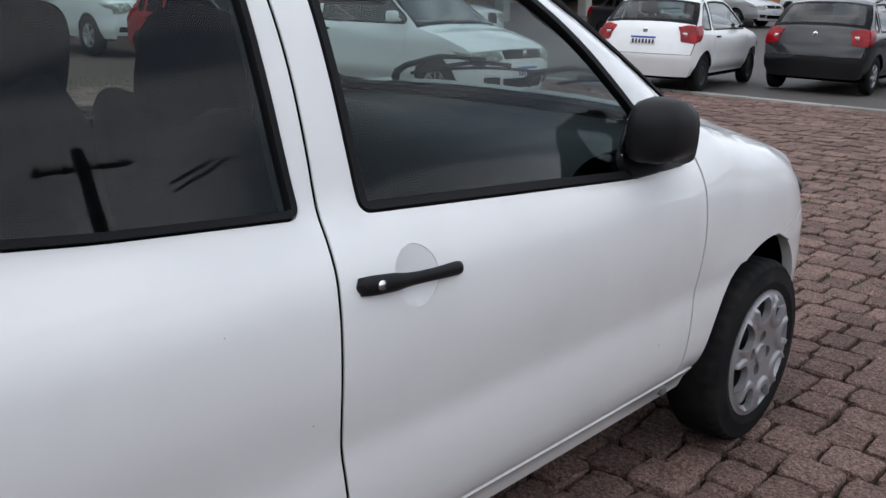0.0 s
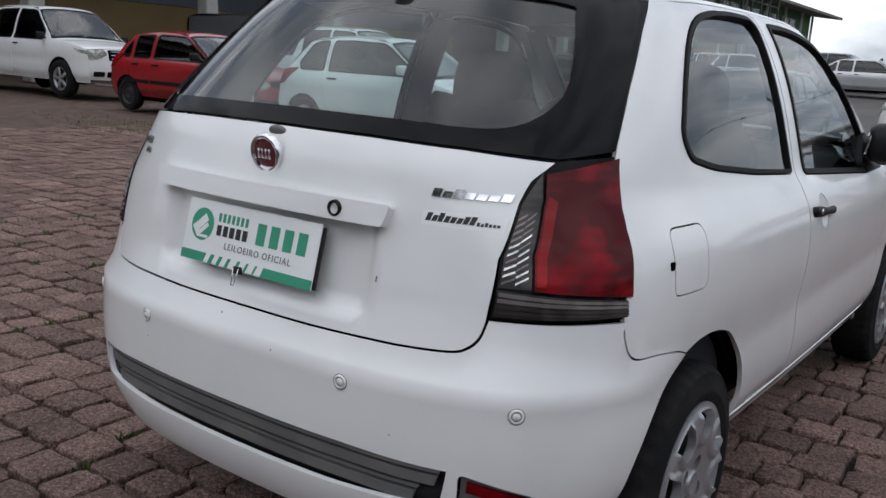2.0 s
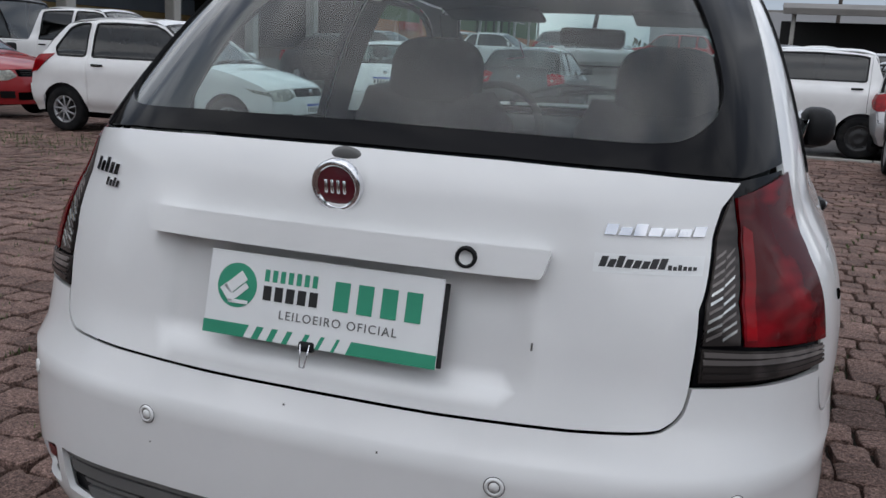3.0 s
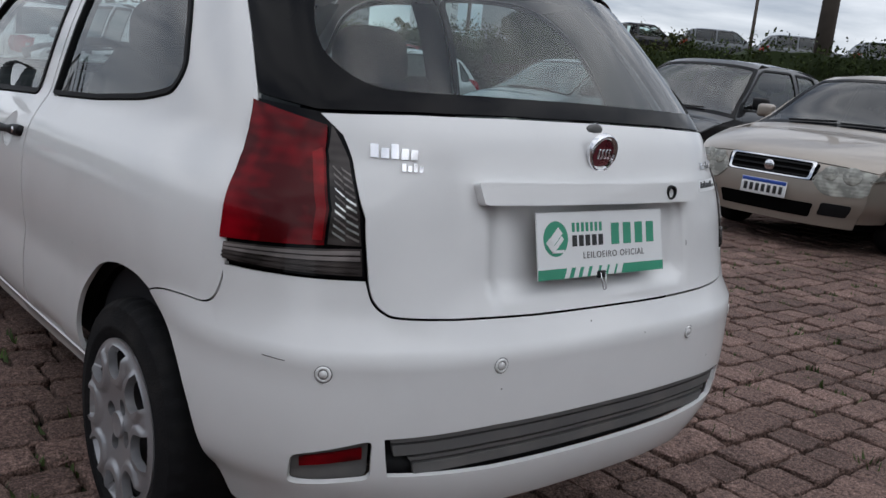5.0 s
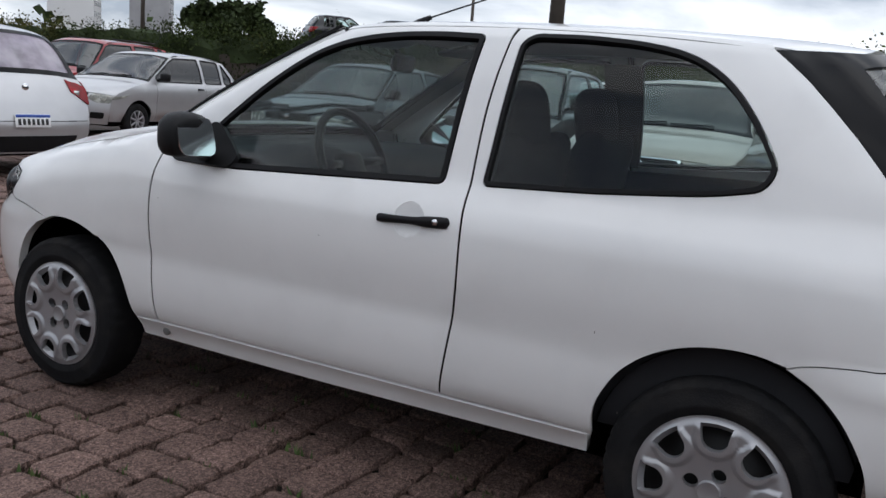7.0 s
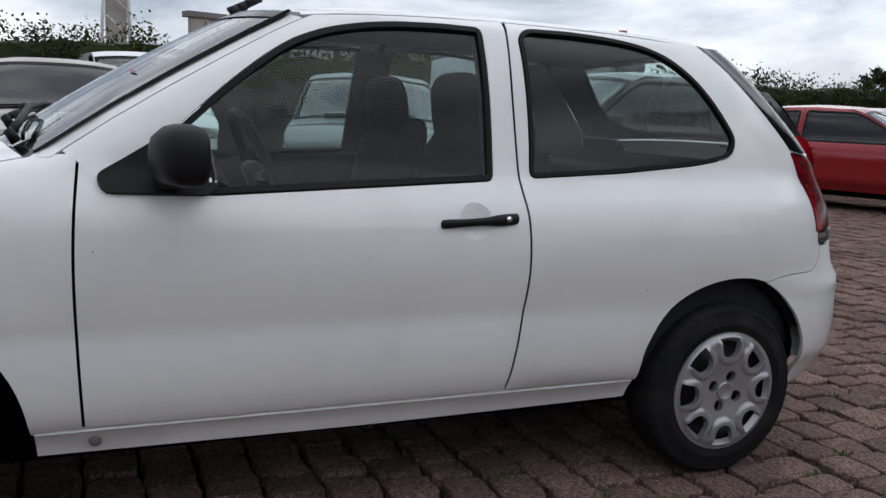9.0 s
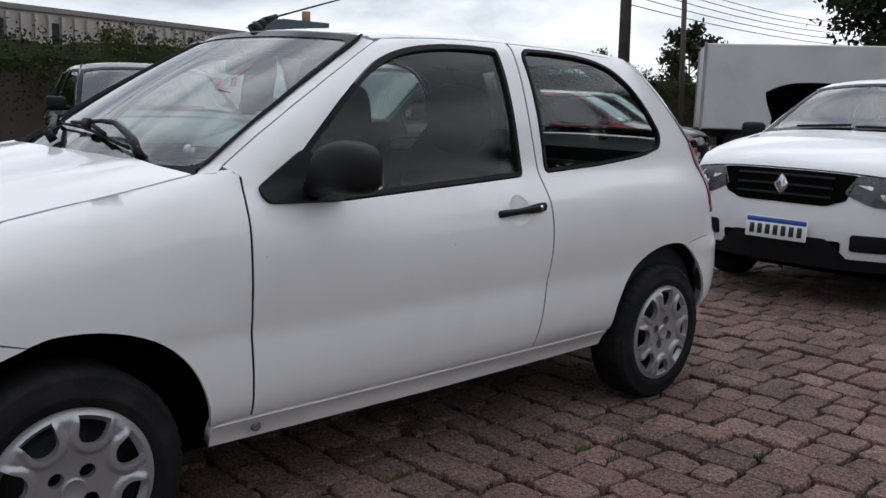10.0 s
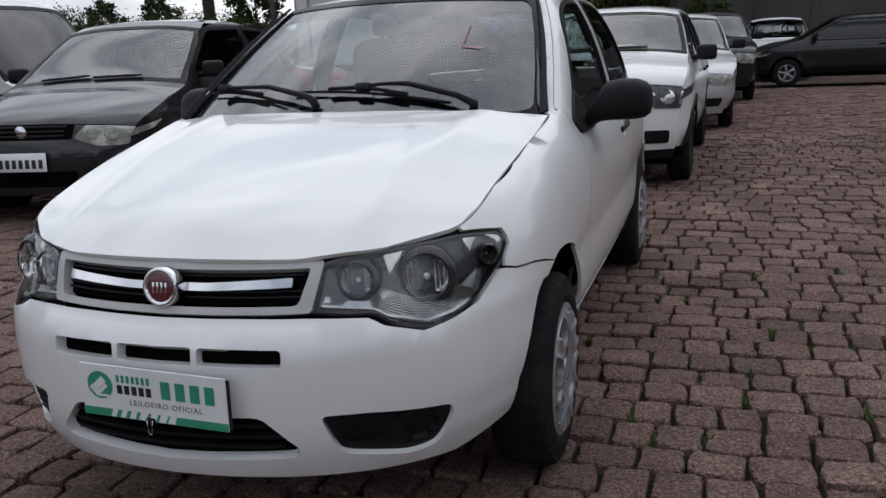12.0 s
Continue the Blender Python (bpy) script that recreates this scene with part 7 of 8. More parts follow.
part("board", rbox(.12, 3.2, 1.6, .02, 1, at=(0, 7.6, 9.4)), TEAL, sign, "teal board", smooth=False)

grey_hall = thing("hall_building", "plain grey hall with dark red doors", "building", kind="structure")
part("wall", rbox(40, .4, 6.0, .02, 1, at=(8, 100, 4.4)), surface("light_grey_wall", (.30, .30, .31), rough=.8, vary=.1, scale=.3), grey_hall, "grey wall", smooth=False)
part("roof", rbox(41, 14, .3, .02, 1, at=(8, 107, 7.5)), ROOFING, grey_hall, smooth=False)
for x in (-8, -4, 0):
    part("door", rbox(2.6, .1, 3.2, .02, 1, at=(x, 99.75, 3.1)), surface("dark_red_door", (.07, .015, .015), rough=.6) if x == -8 else bpy.data.materials["dark_red_door"], grey_hall, "dark red door", smooth=False)
canopy = thing("canopy_roof", "low weathered canopy roof at the yard's end", "canopy", kind="structure")
part("roof", rbox(15, 6, .3, .02, 1, at=(8.5, 47, 4.4), rot=(6, 0, 0)), ROOFING, canopy, smooth=False)
for x in (1.5, 6, 11, 15.5):
    part("post", rod((x, 44.6, 1.2), (x, 44.6, 4.2), .10, n=8), CONCRETE, canopy)
# near-black colour stands in for the shade under the canopy
part("back_wall", rbox(15, .2, 2.6, .02, 1, at=(8.5, 49.6, 2.6)), SHADE_BLACK, canopy, smooth=False)

# beyond the terrace
ware = thing("warehouse_building", "long pale warehouse wall with narrow dark openings", "building", kind="structure")
d = Vector((10.5, -33, 0)).normalized()
yaw = math.degrees(math.atan2(d.y, d.x))
mw = pose(59.7, -21.6, 2.2, 0, 0, yaw)
PALE_RIB = surface("pale_ribbed_wall", (.34, .32, .29), rough=.85, vary=.2, scale=.5, stain=(.16, .14, .11), stain_amount=.6, stain_scale=.4)
part("wall", rbox(35, .5, 4.6, .02, 1, at=(0, 0, 1.6)), PALE_RIB, ware, "pale wall", smooth=False).matrix_basis = mw
part("cornice", rbox(35.6, .9, .35, .02, 1, at=(0, 0, 4.05)), ROOFING, ware, "grey cornice", smooth=False).matrix_basis = mw
fin = slot_me = None
for k in range(34):
    ob = part("wall_rib", rbox(.22, .3, 4.0, .02, 1, at=(0, 0, 1.7)), PALE_RIB, ware, smooth=False) if k == 0 else new("wall_rib", fin)
    ob.parent, fin = ware, ob.data
    ob.matrix_basis = mw @ pose(-16.5 + k, -.35, 0)
    if k % 4 == 1:
        sl = part("opening", rbox(.62, .1, 1.5, .01, 1, at=(0, 0, 2.5)), SHADE_BLACK, ware, "dark opening", smooth=False) if slot_me is None else new("opening", slot_me)
        sl.parent, slot_me = ware, sl.data
        sl.matrix_basis = mw @ pose(-16 + k, -.27, 0)
blue = thing("factory_block", "blue grey windowless factory block with a chimney", "building", kind="structure")
part("wall", rbox(6, 5.5, 8.0, .05, 1, at=(77.5, -49.5, 4.8)), surface("blue_grey_cladding", (.055, .075, .095), rough=.7, vary=.12, scale=.2), blue, "blue grey cladding", smooth=False)
part("chimney", rod((77.2, -51.2, 8.6), (77.2, -51.2, 10.0), .45, n=12), surface("brick_chimney", (.30, .14, .10), rough=.9), blue, "short brick chimney")
for x, y, h, w in ((185, 232, 40, 13), (206, 222, 36, 12), (160, 250, 26, 16)):
    tower = thing("apartment_tower", "far pale apartment tower", "building", kind="structure")
    tm = pose(x, y, 0, 0, 0, 40)
    part("wall", rbox(w, w, h, .1, 1, at=(0, 0, h / 2)), bpy.data.materials["light_grey_wall"] if x != 185 else surface("white_tower_wall", (.62, .62, .62), rough=.8), tower, smooth=False).matrix_basis = tm
    tower_pane = None
    for lev in range(int(h / 3.2)):
        for c in range(4):
            pn = part("window", rbox(1.5, .3, 1.5, .02, 1), PANE, tower, smooth=False) if tower_pane is None else new("window", tower_pane)
            pn.parent, tower_pane = tower, pn.data
            pn.matrix_basis = tm @ pose(-w * .36 + c * w * .24, -w / 2, 2 + lev * 3.2)

# far ridges of trees on the skyline
ridge = []
rng = np.random.default_rng(11)
for k in range(420):
    a = rng.uniform(-.15, 1.75)
    r = rng.uniform(170, 260)
    ridge.append((r * math.cos(a), r * math.sin(a), rng.uniform(0, 4.5) + 2.5 * math.sin(a * 7)))
rv_, rf_ = leaves(rng, ridge, 2.2, 26, 1.0, .7)
tagged(link_mesh("far_woods", rv_, rf_, LEAF_DARK, smooth=False), "far dark green woods on the skyline", "woods", kind="stuff")

# poles and wires
POLE = surface("weathered_pole", (.075, .062, .052), rough=.9, vary=.25, scale=3)


def pole(label, x, y, z, h, r, lean=(0, 0), arms=True):
    p = thing("utility_pole", label, "pole", pose(x, y, z))
    top = (lean[0] * h, lean[1] * h, h)
    part("shaft", rod((0, 0, -.05), top, r, r * .72, 12), POLE, p)
    if arms:
        part("crossarm", rbox(.09, 1.9, .11, .01, 1, at=(top[0], top[1], h - .5)), POLE, p, smooth=False)
        for k in (-.8, -.3, .3, .8):
            part("insulator", rod((top[0], top[1] + k, h - .44), (top[0], top[1] + k, h - .26), .035, n=8), CONCRETE, p)
    return p


pole("thick dark utility pole with cables", 14.75, -21.1, 1.4, 8.2, .20, (.02, .01))
pole("thin leaning utility pole", 11.9, -20.2, 0, 6.0, .09, (.05, .0), False)
pole("thick dark pole rising behind the hedge", 14.9, 6.9, 1.4, 5.7, .17, (.01, .0))
pole("thin grey post behind the hedge", 19, 11.0, 1.7, 2.6, .05, (0, 0), False)
pole("thin grey lamp post by the wall", -1.85, -22.9, 0, 5.5, .06, (0, 0), False)
for x, y, h in ((4.5, 62, 9), (10.5, 66, 9), (16, 60, 10), (24, 52, 9), (38, 44, 8)):
    pole("far weathered utility pole", x, y, ground_z(x, y), h, .14)


def wire(p, q, sag, r=.012):
    pts = [Vector(p).lerp(Vector(q), k / 12) - Vector((0, 0, sag * 4 * (k / 12) * (1 - k / 12))) for k in range(13)]
    return tube(pts, r, r, 5)


for k, (p, q, s) in enumerate([((14.9, -21.9, 9.1), (15.0, 6.1, 6.75), .5), ((14.9, -21.4, 9.1), (15.0, 6.6, 6.75), .6), ((14.9, -20.8, 9.1), (15.0, 7.2, 6.75), .7), ((14.9, -21.1, 7.4), (15.0, 6.9, 6.0), .6),
                               ((14.9, -21.1, 7.9), (-30, -25.5, 7.4), .8), ((14.9, -21.1, 8.6), (-30, -25.5, 8.1), .9), ((14.9, -21.1, 6.6), (12.2, -20.2, 5.8), .1), ((12.2, -20.2, 5.8), (-30, -26, 5.4), .7),
                               ((15.0, 6.9, 6.75), (24, 52, 9.0), .9), ((15.0, 7.5, 6.75), (24, 52.6, 9.0), 1.0), ((4.5, 62, 9.8), (24, 52, 9.8), .7), ((4.5, 61, 9.8), (24, 51, 9.8), .8)]):
    tagged(part("overhead_cable", wire(p, q, s), STEEL_DARK, None), "thin black overhead cable between poles", "cable", group="overhead cables")
for k in range(5):
    p, q, r_ = (14.8 + .1 * k, -21.1, 4.45 + .32 * k), (17.5 + .4 * k, -55, 5.3 + .42 * k), (-16, -60 - .5 * k, 4.6 + .35 * k)
    for a_, b_, sag in ((p, q, .5 + .08 * k), (q, r_, .6)):
        tagged(part("overhead_cable", wire(a_, b_, sag, .016), STEEL_DARK, None), "thin black overhead cable between poles", "cable", group="overhead cables")
mast = thing("lattice_tower", "pale lattice tower far beyond the hedge", "tower", pose(72, -1.5, 2.0))
for sx, sy in ((1, 1), (1, -1), (-1, 1), (-1, -1)):
    part("leg", rod((sx * 1.2, sy * 1.2, 0), (sx * .8, sy * .8, 9), .10, n=6), WHITE_PIPE, mast)
for k in range(5):
    part("brace", rod((-1.1, -1.1, k * 1.8), (-1.0, 1.0, k * 1.8 + 1.8), .06, n=5), WHITE_PIPE, mast)
part("tank", rbox(1.5, 1.5, 8.6, .1, 1, at=(0, 0, 4.3)), PALE_RIB, mast, "pale core", smooth=False)

# white box truck with its blue cab
def box_truck():
    t = thing("box_truck", "white box truck standing by the boundary", "truck", pose(7.9, -18.6, 0, 0, 0, 215))
    part("cargo_box", rbox(4.3, 2.1, 2.05, .03, 1, at=(0, 0, 1.75)), surface("white_box_panel", (.50, .50, .49), rough=.6, vary=.08, scale=.8, stain=(.33, .31, .28), stain_amount=.4, stain_scale=1.2), t, "white box body", smooth=False)
    for sx in (-1, 1):
        for sy in (-1, 1):
            part("corner_post", rbox(.07, .07, 2.1, .01, 1, at=(sx * 2.15, sy * 1.05, 1.75)), CONCRETE, t, smooth=False)
            part("marker_lamp", rbox(.08, .10, .07, .01, 1, at=(sx * 2.16, sy * 1.02, 2.74)), RED_LENS, t)
    part("chassis", rbox(6.2, .8, .22, .02, 1, at=(.9, 0, .62)), STEEL_DARK, t, smooth=False)
    part("cab", rbox(1.5, 1.8, 1.5, .16, 3, at=(3.1, 0, 1.30)), BLUE, t, "dark blue cab")
    part("cab_window", rbox(.06, 1.6, .6, .02, 1, at=(3.86, 0, 1.60)), TINTED, t)
    for x in (-1.2, 3.0):
        for s in (1, -1):
            add_wheel(t, "steel", pose(x, s * .85, .38, 0, 0, 90 * s) @ Matrix.Scale(1.35, 4))
    return t


box_truck()
build_car("suv_car", "old dark blue off-road car by the trees", "suv", 3.9, 1.65, 1.75, 2.4, .7, BLUE, (4.6, -20.2), 30, wheels="steel", r=.33, group="cars in the yard")

# stripped pickup with its door hanging open
wreck = build_car("pickup_truck", "stripped white pickup with an open door and rusty load", "pickup", 4.4, 1.62, 1.62, 2.6, .75, WHITE, (0.9, 13.5), 176, doors=2, wheels="steel", r=.31, extras=("no_rear_plate",), group="cars in the yard")
RUST = surface("rusty_scrap", (.16, .07, .035), rough=.9, vary=.4, scale=9, bump=.6, bump_scale=40)
rng = np.random.default_rng(4)
for k in range(7):
    part("scrap_piece", rbox(.35, .25, .16, .03, 1, rot=tuple(rng.uniform(-30, 30, 3)), at=(rng.uniform(-.5, .5), -1.3 - .25 * (k % 3), .93 + .05 * (k % 2))), RUST, wreck, "rusty scrap metal", smooth=False)
door = panel("open_door", rounded([(0, .55), (1.0, .55), (1.0, 1.15), (.72, 1.55), (.15, 1.58), (0, 1.2)], .06, 3), lambda s, z: (s, .02 * math.sin(3 * z), z), WHITE, wreck, "white door swung open", [rounded([(.12, 1.15), (.90, 1.13), (.66, 1.48), (.2, 1.5)], .05, 3)], step=.15, lip=.05, outward=(0, 1, 0))
door.matrix_basis = pose(.78, .75, 0, 0, 0, 20)

# more cars: on the upper yard and on the terrace
cars = {o["label"]: o for o in scene.objects if "label" in o and o.get("category") == "car"}
by = lambda key: next(o for k, o in cars.items() if key in k)


def again(key, x, y, heading, label=""):
    c = copy_thing(by(key), pose(x, y, ground_z(x, y), 0, 0, heading - 90))
    if label:
        c["label"] = label
    return c


again("white four-door hatchback", -9.5, 33.5, -6)
again("silver sedan with multi", -6.0, 36.5, -4)
again("white compact hatchback", -12.0, 37.0, -8)
again("red crossover", -3.5, 40.0, 178)
again("silver hatchback parked", -.5, 34.5, 176)
again("dark grey crossover", -8.0, 40.5, -5)
again("white compact hatchback", 2.0, 38.0, 170)
again("black sedan", 1.0, 31.0, 95)
again("dark grey hatchback", 3.2, 24.2, 92)
again("white hatchback with hazy", 6.5, 30.0, 95)
again("silver hatchback parked", 8.9, 19.0, 186)
again("white four-door hatchback", 9.2, 22.5, 186)
for key, x, y, turn, what in (("black four-door hatchback with raised", 31.6, 24.1, -38, "black hatchback"), ("dark grey crossover", 33.4, 21.4, -48, "dark grey crossover"), ("dark grey crossover", 35.2, 18.6, -48, "dark grey crossover"), ("dark grey crossover", 36.9, 15.4, -48, "dark grey crossover"), ("silver hatchback parked", 38.4, 11.0, -48, "silver hatchback")):
    again(key, x, y, turn, what + " on the terrace above the hedge")
again("white hatchback with hazy", 11.6, -14.2, 190)
again("silver hatchback parked", 11.4, 4.4, 182, "silver hatchback in the second row")

car = white_hatchback()
bumpers(car)
front_end(car)
roof_and_cabin(car)
first = road_wheel()
first.parent = car
first["label"] = "black tyre with a silver eight-spoke wheel cover"
WHEEL_SPOTS = [(1, 0, 12), (1, 2.373, 35), (-1, 0, 22.5), (-1, 2.373, 5)]
for k, (s, y, spin) in enumerate(WHEEL_SPOTS):
    m = pose(s * .703, y, .281, 0, 0, 0 if s > 0 else 180) @ pose(0, 0, 0, spin)
    if k:
        copy_thing(first, m)
    else:
        first.matrix_basis = m

# ---------------------------------------------------------------- smaller parts of the white hatchback
def lettering(name, text, size, mat, parent, m, depth=.0004, align="CENTER", spacing=1.0):
    cu = bpy.data.curves.new(name, "FONT")
    cu.body, cu.size, cu.extrude, cu.align_x, cu.align_y = text, size, depth, align, "CENTER"
    cu.space_character = spacing
    tmp = bpy.data.objects.new("tmp", cu)
    me = bpy.data.meshes.new_from_object(tmp)
    bpy.data.objects.remove(tmp)
    me.materials.append(mat)
    ob = new(name, me)
    ob.parent, ob.matrix_basis = parent, m
    return ob


def flat_shape(name, poly, mat, parent, z0=.0, thick=.0006, holes=()):
    """A thin printed shape in the sign's plane (x right, y up)."""
    return panel(name, poly, lambda x, y: (x, y, z0), mat, parent, holes=holes, step=.2, edge=.02, lip=thick, outward=(0, 0, 1))


def lot_sign(label, m):
    """A printed board clipped over a number plate: its own plane is x right, y up, z towards the viewer."""
    s = thing("sign_board", label, "sign", m)
    part("board", rbox(.405, .136, .004, .001, 1), PLATE_W, s, "white printed board", smooth=False)
    z = .0026
    ring = circle(-.148, .014, .036, 40)
    logo = flat_shape("round_logo", ring, GREEN_P, s, z)
    for k, (cx, cy, w, h, a) in enumerate(((-.150, .018, .040, .018, 42), (-.140, .006, .030, .010, 42), (-.163, .000, .014, .030, 42), (-.143, -.012, .036, .006, 0))):
        b = rbox(w, h, .0008, .0002, 1)
        part("logo_bar", b, PLATE_W, s, smooth=False).matrix_basis = pose(cx, cy, z + .0009, 0, 0, a)
    # the name in plain bars: thin green, thin black and wide green
    for k in range(7):
        part("name_bar", rbox(.0085, .019, .0006, .0001, 1), GREEN_P, s, smooth=False).matrix_basis = pose(-.095 + k * .0142, .036, z)
    for k in range(5):
        part("name_bar", rbox(.0145, .023, .0006, .0001, 1), INK, s, smooth=False).matrix_basis = pose(-.092 + k * .0205, .008, z)
    for k in range(4):
        part("name_bar", rbox(.026, .046, .0006, .0001, 1), GREEN_P, s, smooth=False).matrix_basis = pose(.038 + k * .040, .019, z)
    lettering("lettering", "LEILOEIRO OFICIAL", .0195, GREYTRIM, s, pose(.034, -.024, z), spacing=1.22)
    left = flat_shape("green_band", [(-.2025, -.068), (-.2025, -.047), (-.118, -.047), (-.127, -.068)], GREEN_P, s, z)
    flat_shape("green_band", [(.055, -.068), (.063, -.047), (.2025, -.047), (.2025, -.068)], GREEN_P, s, z)
    for k in range(6):
        x, w = -.112 + k * .0275 + (.0 if k < 3 else .004), .012 - .0013 * k
        flat_shape("slant_stripe", [(x, -.068), (x + .009, -.047), (x + .009 + w, -.047), (x + w, -.068)], GREEN_P, s, z)
    clip_b = rbox(.026, .016, .012, .003, 1, at=(-.012, -.066, .002))
    part("binder_clip", clip_b, PLASTIC, s, "black binder clip")
    loop = None
    for sx in (-1, 1):
        loop = rod((-.012 + sx * .008, -.062, .008), (-.012 + sx * .004, -.098, .010), .0012, n=6, bm=loop)
    loop = rod((-.016, -.098, .010), (-.008, -.098, .010), .0012, n=6, bm=loop)
    part("clip_wire", loop, CHROME, s, "steel clip wire")
    part("covered_plate", rbox(.402, .128, .003, .001, 1, at=(.008, -.002, -.006)), INK, s, "dark number plate edge behind the board", smooth=False)
    return s


lot_sign("white auction sign board over the rear number plate", pose(-.006, -.650, .8015, 77, 0, 0) @ pose(0, 0, 0, 0, 0, 0))
lot_sign("white auction sign board over the front number plate", pose(-.010, 3.226, .478, 92, 0, 180) @ pose(0, 0, 0, 0, 0, -2) @ Matrix.Scale(.93, 4))


def flank_normal(y, z):
    a = side_a(y, z)
    p = Vector(body(a, z))
    t = Vector(body(a + 1e-3, z)) - Vector(body(a - 1e-3, z))
    u = Vector(body(a, z + 1e-3)) - Vector(body(a, z - 1e-3))
    n = t.cross(u).normalized()
    return p, n if n.x > 0 else -n


def wing_mirrors():
    for s in (1, -1):
        # the triangular foot on the door
        foot = rounded([(1.862, .945), (1.845, .905), (1.60, .900), (1.575, .935), (1.66, 1.02), (1.70, 1.045)], .02, 3)
        panel("mirror_foot", to_a(foot, s), body, PLASTIC, car, "black plastic mirror foot", step=.03, lift=.012, lip=.02, outward=(s, 0, 0))
        b = bmesh.new()
        # the housing about its stalk: rings from the stalk out to the rounded end
        prof = [(-.03, .030, .026, .020, -.055), (-.008, .042, .036, .015, -.045), (.016, .060, .054, .005, -.015), (.038, .070, .066, .0, 0), (.086, .072, .070, -.006, .006), (.136, .068, .068, -.012, .005), (.166, .058, .060, -.018, .002), (.182, .040, .044, -.022, 0), (.188, .015, .018, -.024, 0)]
        rings = []
        for x, ry, rz, yc, zc in prof:
            ring = []
            for k in range(20):
                q = 2 * math.pi * k / 20
                c, si = math.cos(q), math.sin(q)
                f = (abs(c) ** 3 + abs(si) ** 3) ** (-1 / 3)
                yy = c * f * ry
                if yy < 0:
                    yy *= .72
                ring.append(b.verts.new((s * x, max(yc + yy, -.052) if x > 0 else yc + yy, zc + si * f * rz)))
            rings.append(ring)
        for r0, r1 in zip(rings, rings[1:]):
            for k in range(20):
                b.faces.new((r0[k], r0[(k + 1) % 20], r1[(k + 1) % 20], r1[k]))
        b.faces.new(rings[-1])
        bmesh.ops.recalc_face_normals(b, faces=b.faces)
        # the right mirror is folded back against the door
        m = pose(.775, 1.735, 1.006, 0, 0, -76) if s > 0 else pose(-.784, 1.680, 1.0)
        part("mirror_housing", b, PLASTIC, car, "black plastic wing mirror housing").matrix_basis = m
        face = rounded([(.020, -.058), (.172, -.050), (.176, .050), (.026, .062)], .034, 4)
        panel("mirror_glass", face, lambda x, z: (s * x, -.058 + .20 * z, z), MIRROR, car, "mirror glass", step=.05, lip=.004, outward=(0, -1, 0)).matrix_basis = m


wing_mirrors()


def wipers():
    def on(u, v, d=.018):
        a, b, c = (Vector(windscreen(u, v)), Vector(windscreen(u + .01, v)), Vector(windscreen(u, v + .01)))
        n = (b - a).cross(c - a).normalized()
        n = n if n.z > 0 else -n
        return a + n * d
    def strip(line, r0, r1, d, n=8):
        return tube([on(*q, d) for q in line], r0, r1, n)
    for pivot, elbow, mid, tip, inner in (((-.672, .088), (-.335, .222), (-.10, .214), (.315, .216), (-.56, .126)), ((.135, .132), (.47, .226), (.80, .226), (.955, .216), (.34, .152))):
        line = [pivot, ((pivot[0] * .75 + elbow[0] * .25), pivot[1] * .6 + elbow[1] * .4), elbow, ((elbow[0] + mid[0]) / 2, .226), mid]
        arm = part("wiper_arm", strip(line, .0125, .005, .030), PLASTIC, car, "black wiper arm")
        part("arm_pivot", rod(on(*pivot, .004), on(*pivot, .040), .015, .012, 14), PLASTIC, arm)
        blade = [(inner[0] + (tip[0] - inner[0]) * k / 8, inner[1] + (tip[1] - inner[1]) * k / 8 + .030 * math.sin(math.pi * k / 8)) for k in range(9)]
        part("wiper_blade", strip(blade, .0055, .0045, .010, 6), RUBBER, car, "black wiper blade")
        c0, c1 = blade[2], blade[6]
        part("wiper_bridge", strip([c0, (mid[0], mid[1] + .006), c1], .0075, .0065, .022), PLASTIC, car, "black wiper bridge")
        q = on(mid[0], mid[1], .026)
        part("wiper_clip", rbox(.055, .024, .026, .006, 2, at=q, rot=(32, 0, 0)), PLASTIC, car)
    foot = bmesh.new()
    pts = [(1.425, 1.400, .030), (1.405, 1.418, .022), (1.385, 1.437, .014), (1.335, 1.458, .009)]
    for (y0, z0, r0), (y1, z1, r1) in zip(pts, pts[1:]):
        rod((0, y0, z0), (0, y1, z1), r0, r1, 12, bm=foot)
    part("aerial_foot", foot, PLASTIC, car, "black aerial foot")
    part("aerial_rod", rod((0, 1.34, 1.456), (0, .70, 1.655), .0035, .002, 8), STEEL_DARK, car, "thin black aerial rod")


wipers()


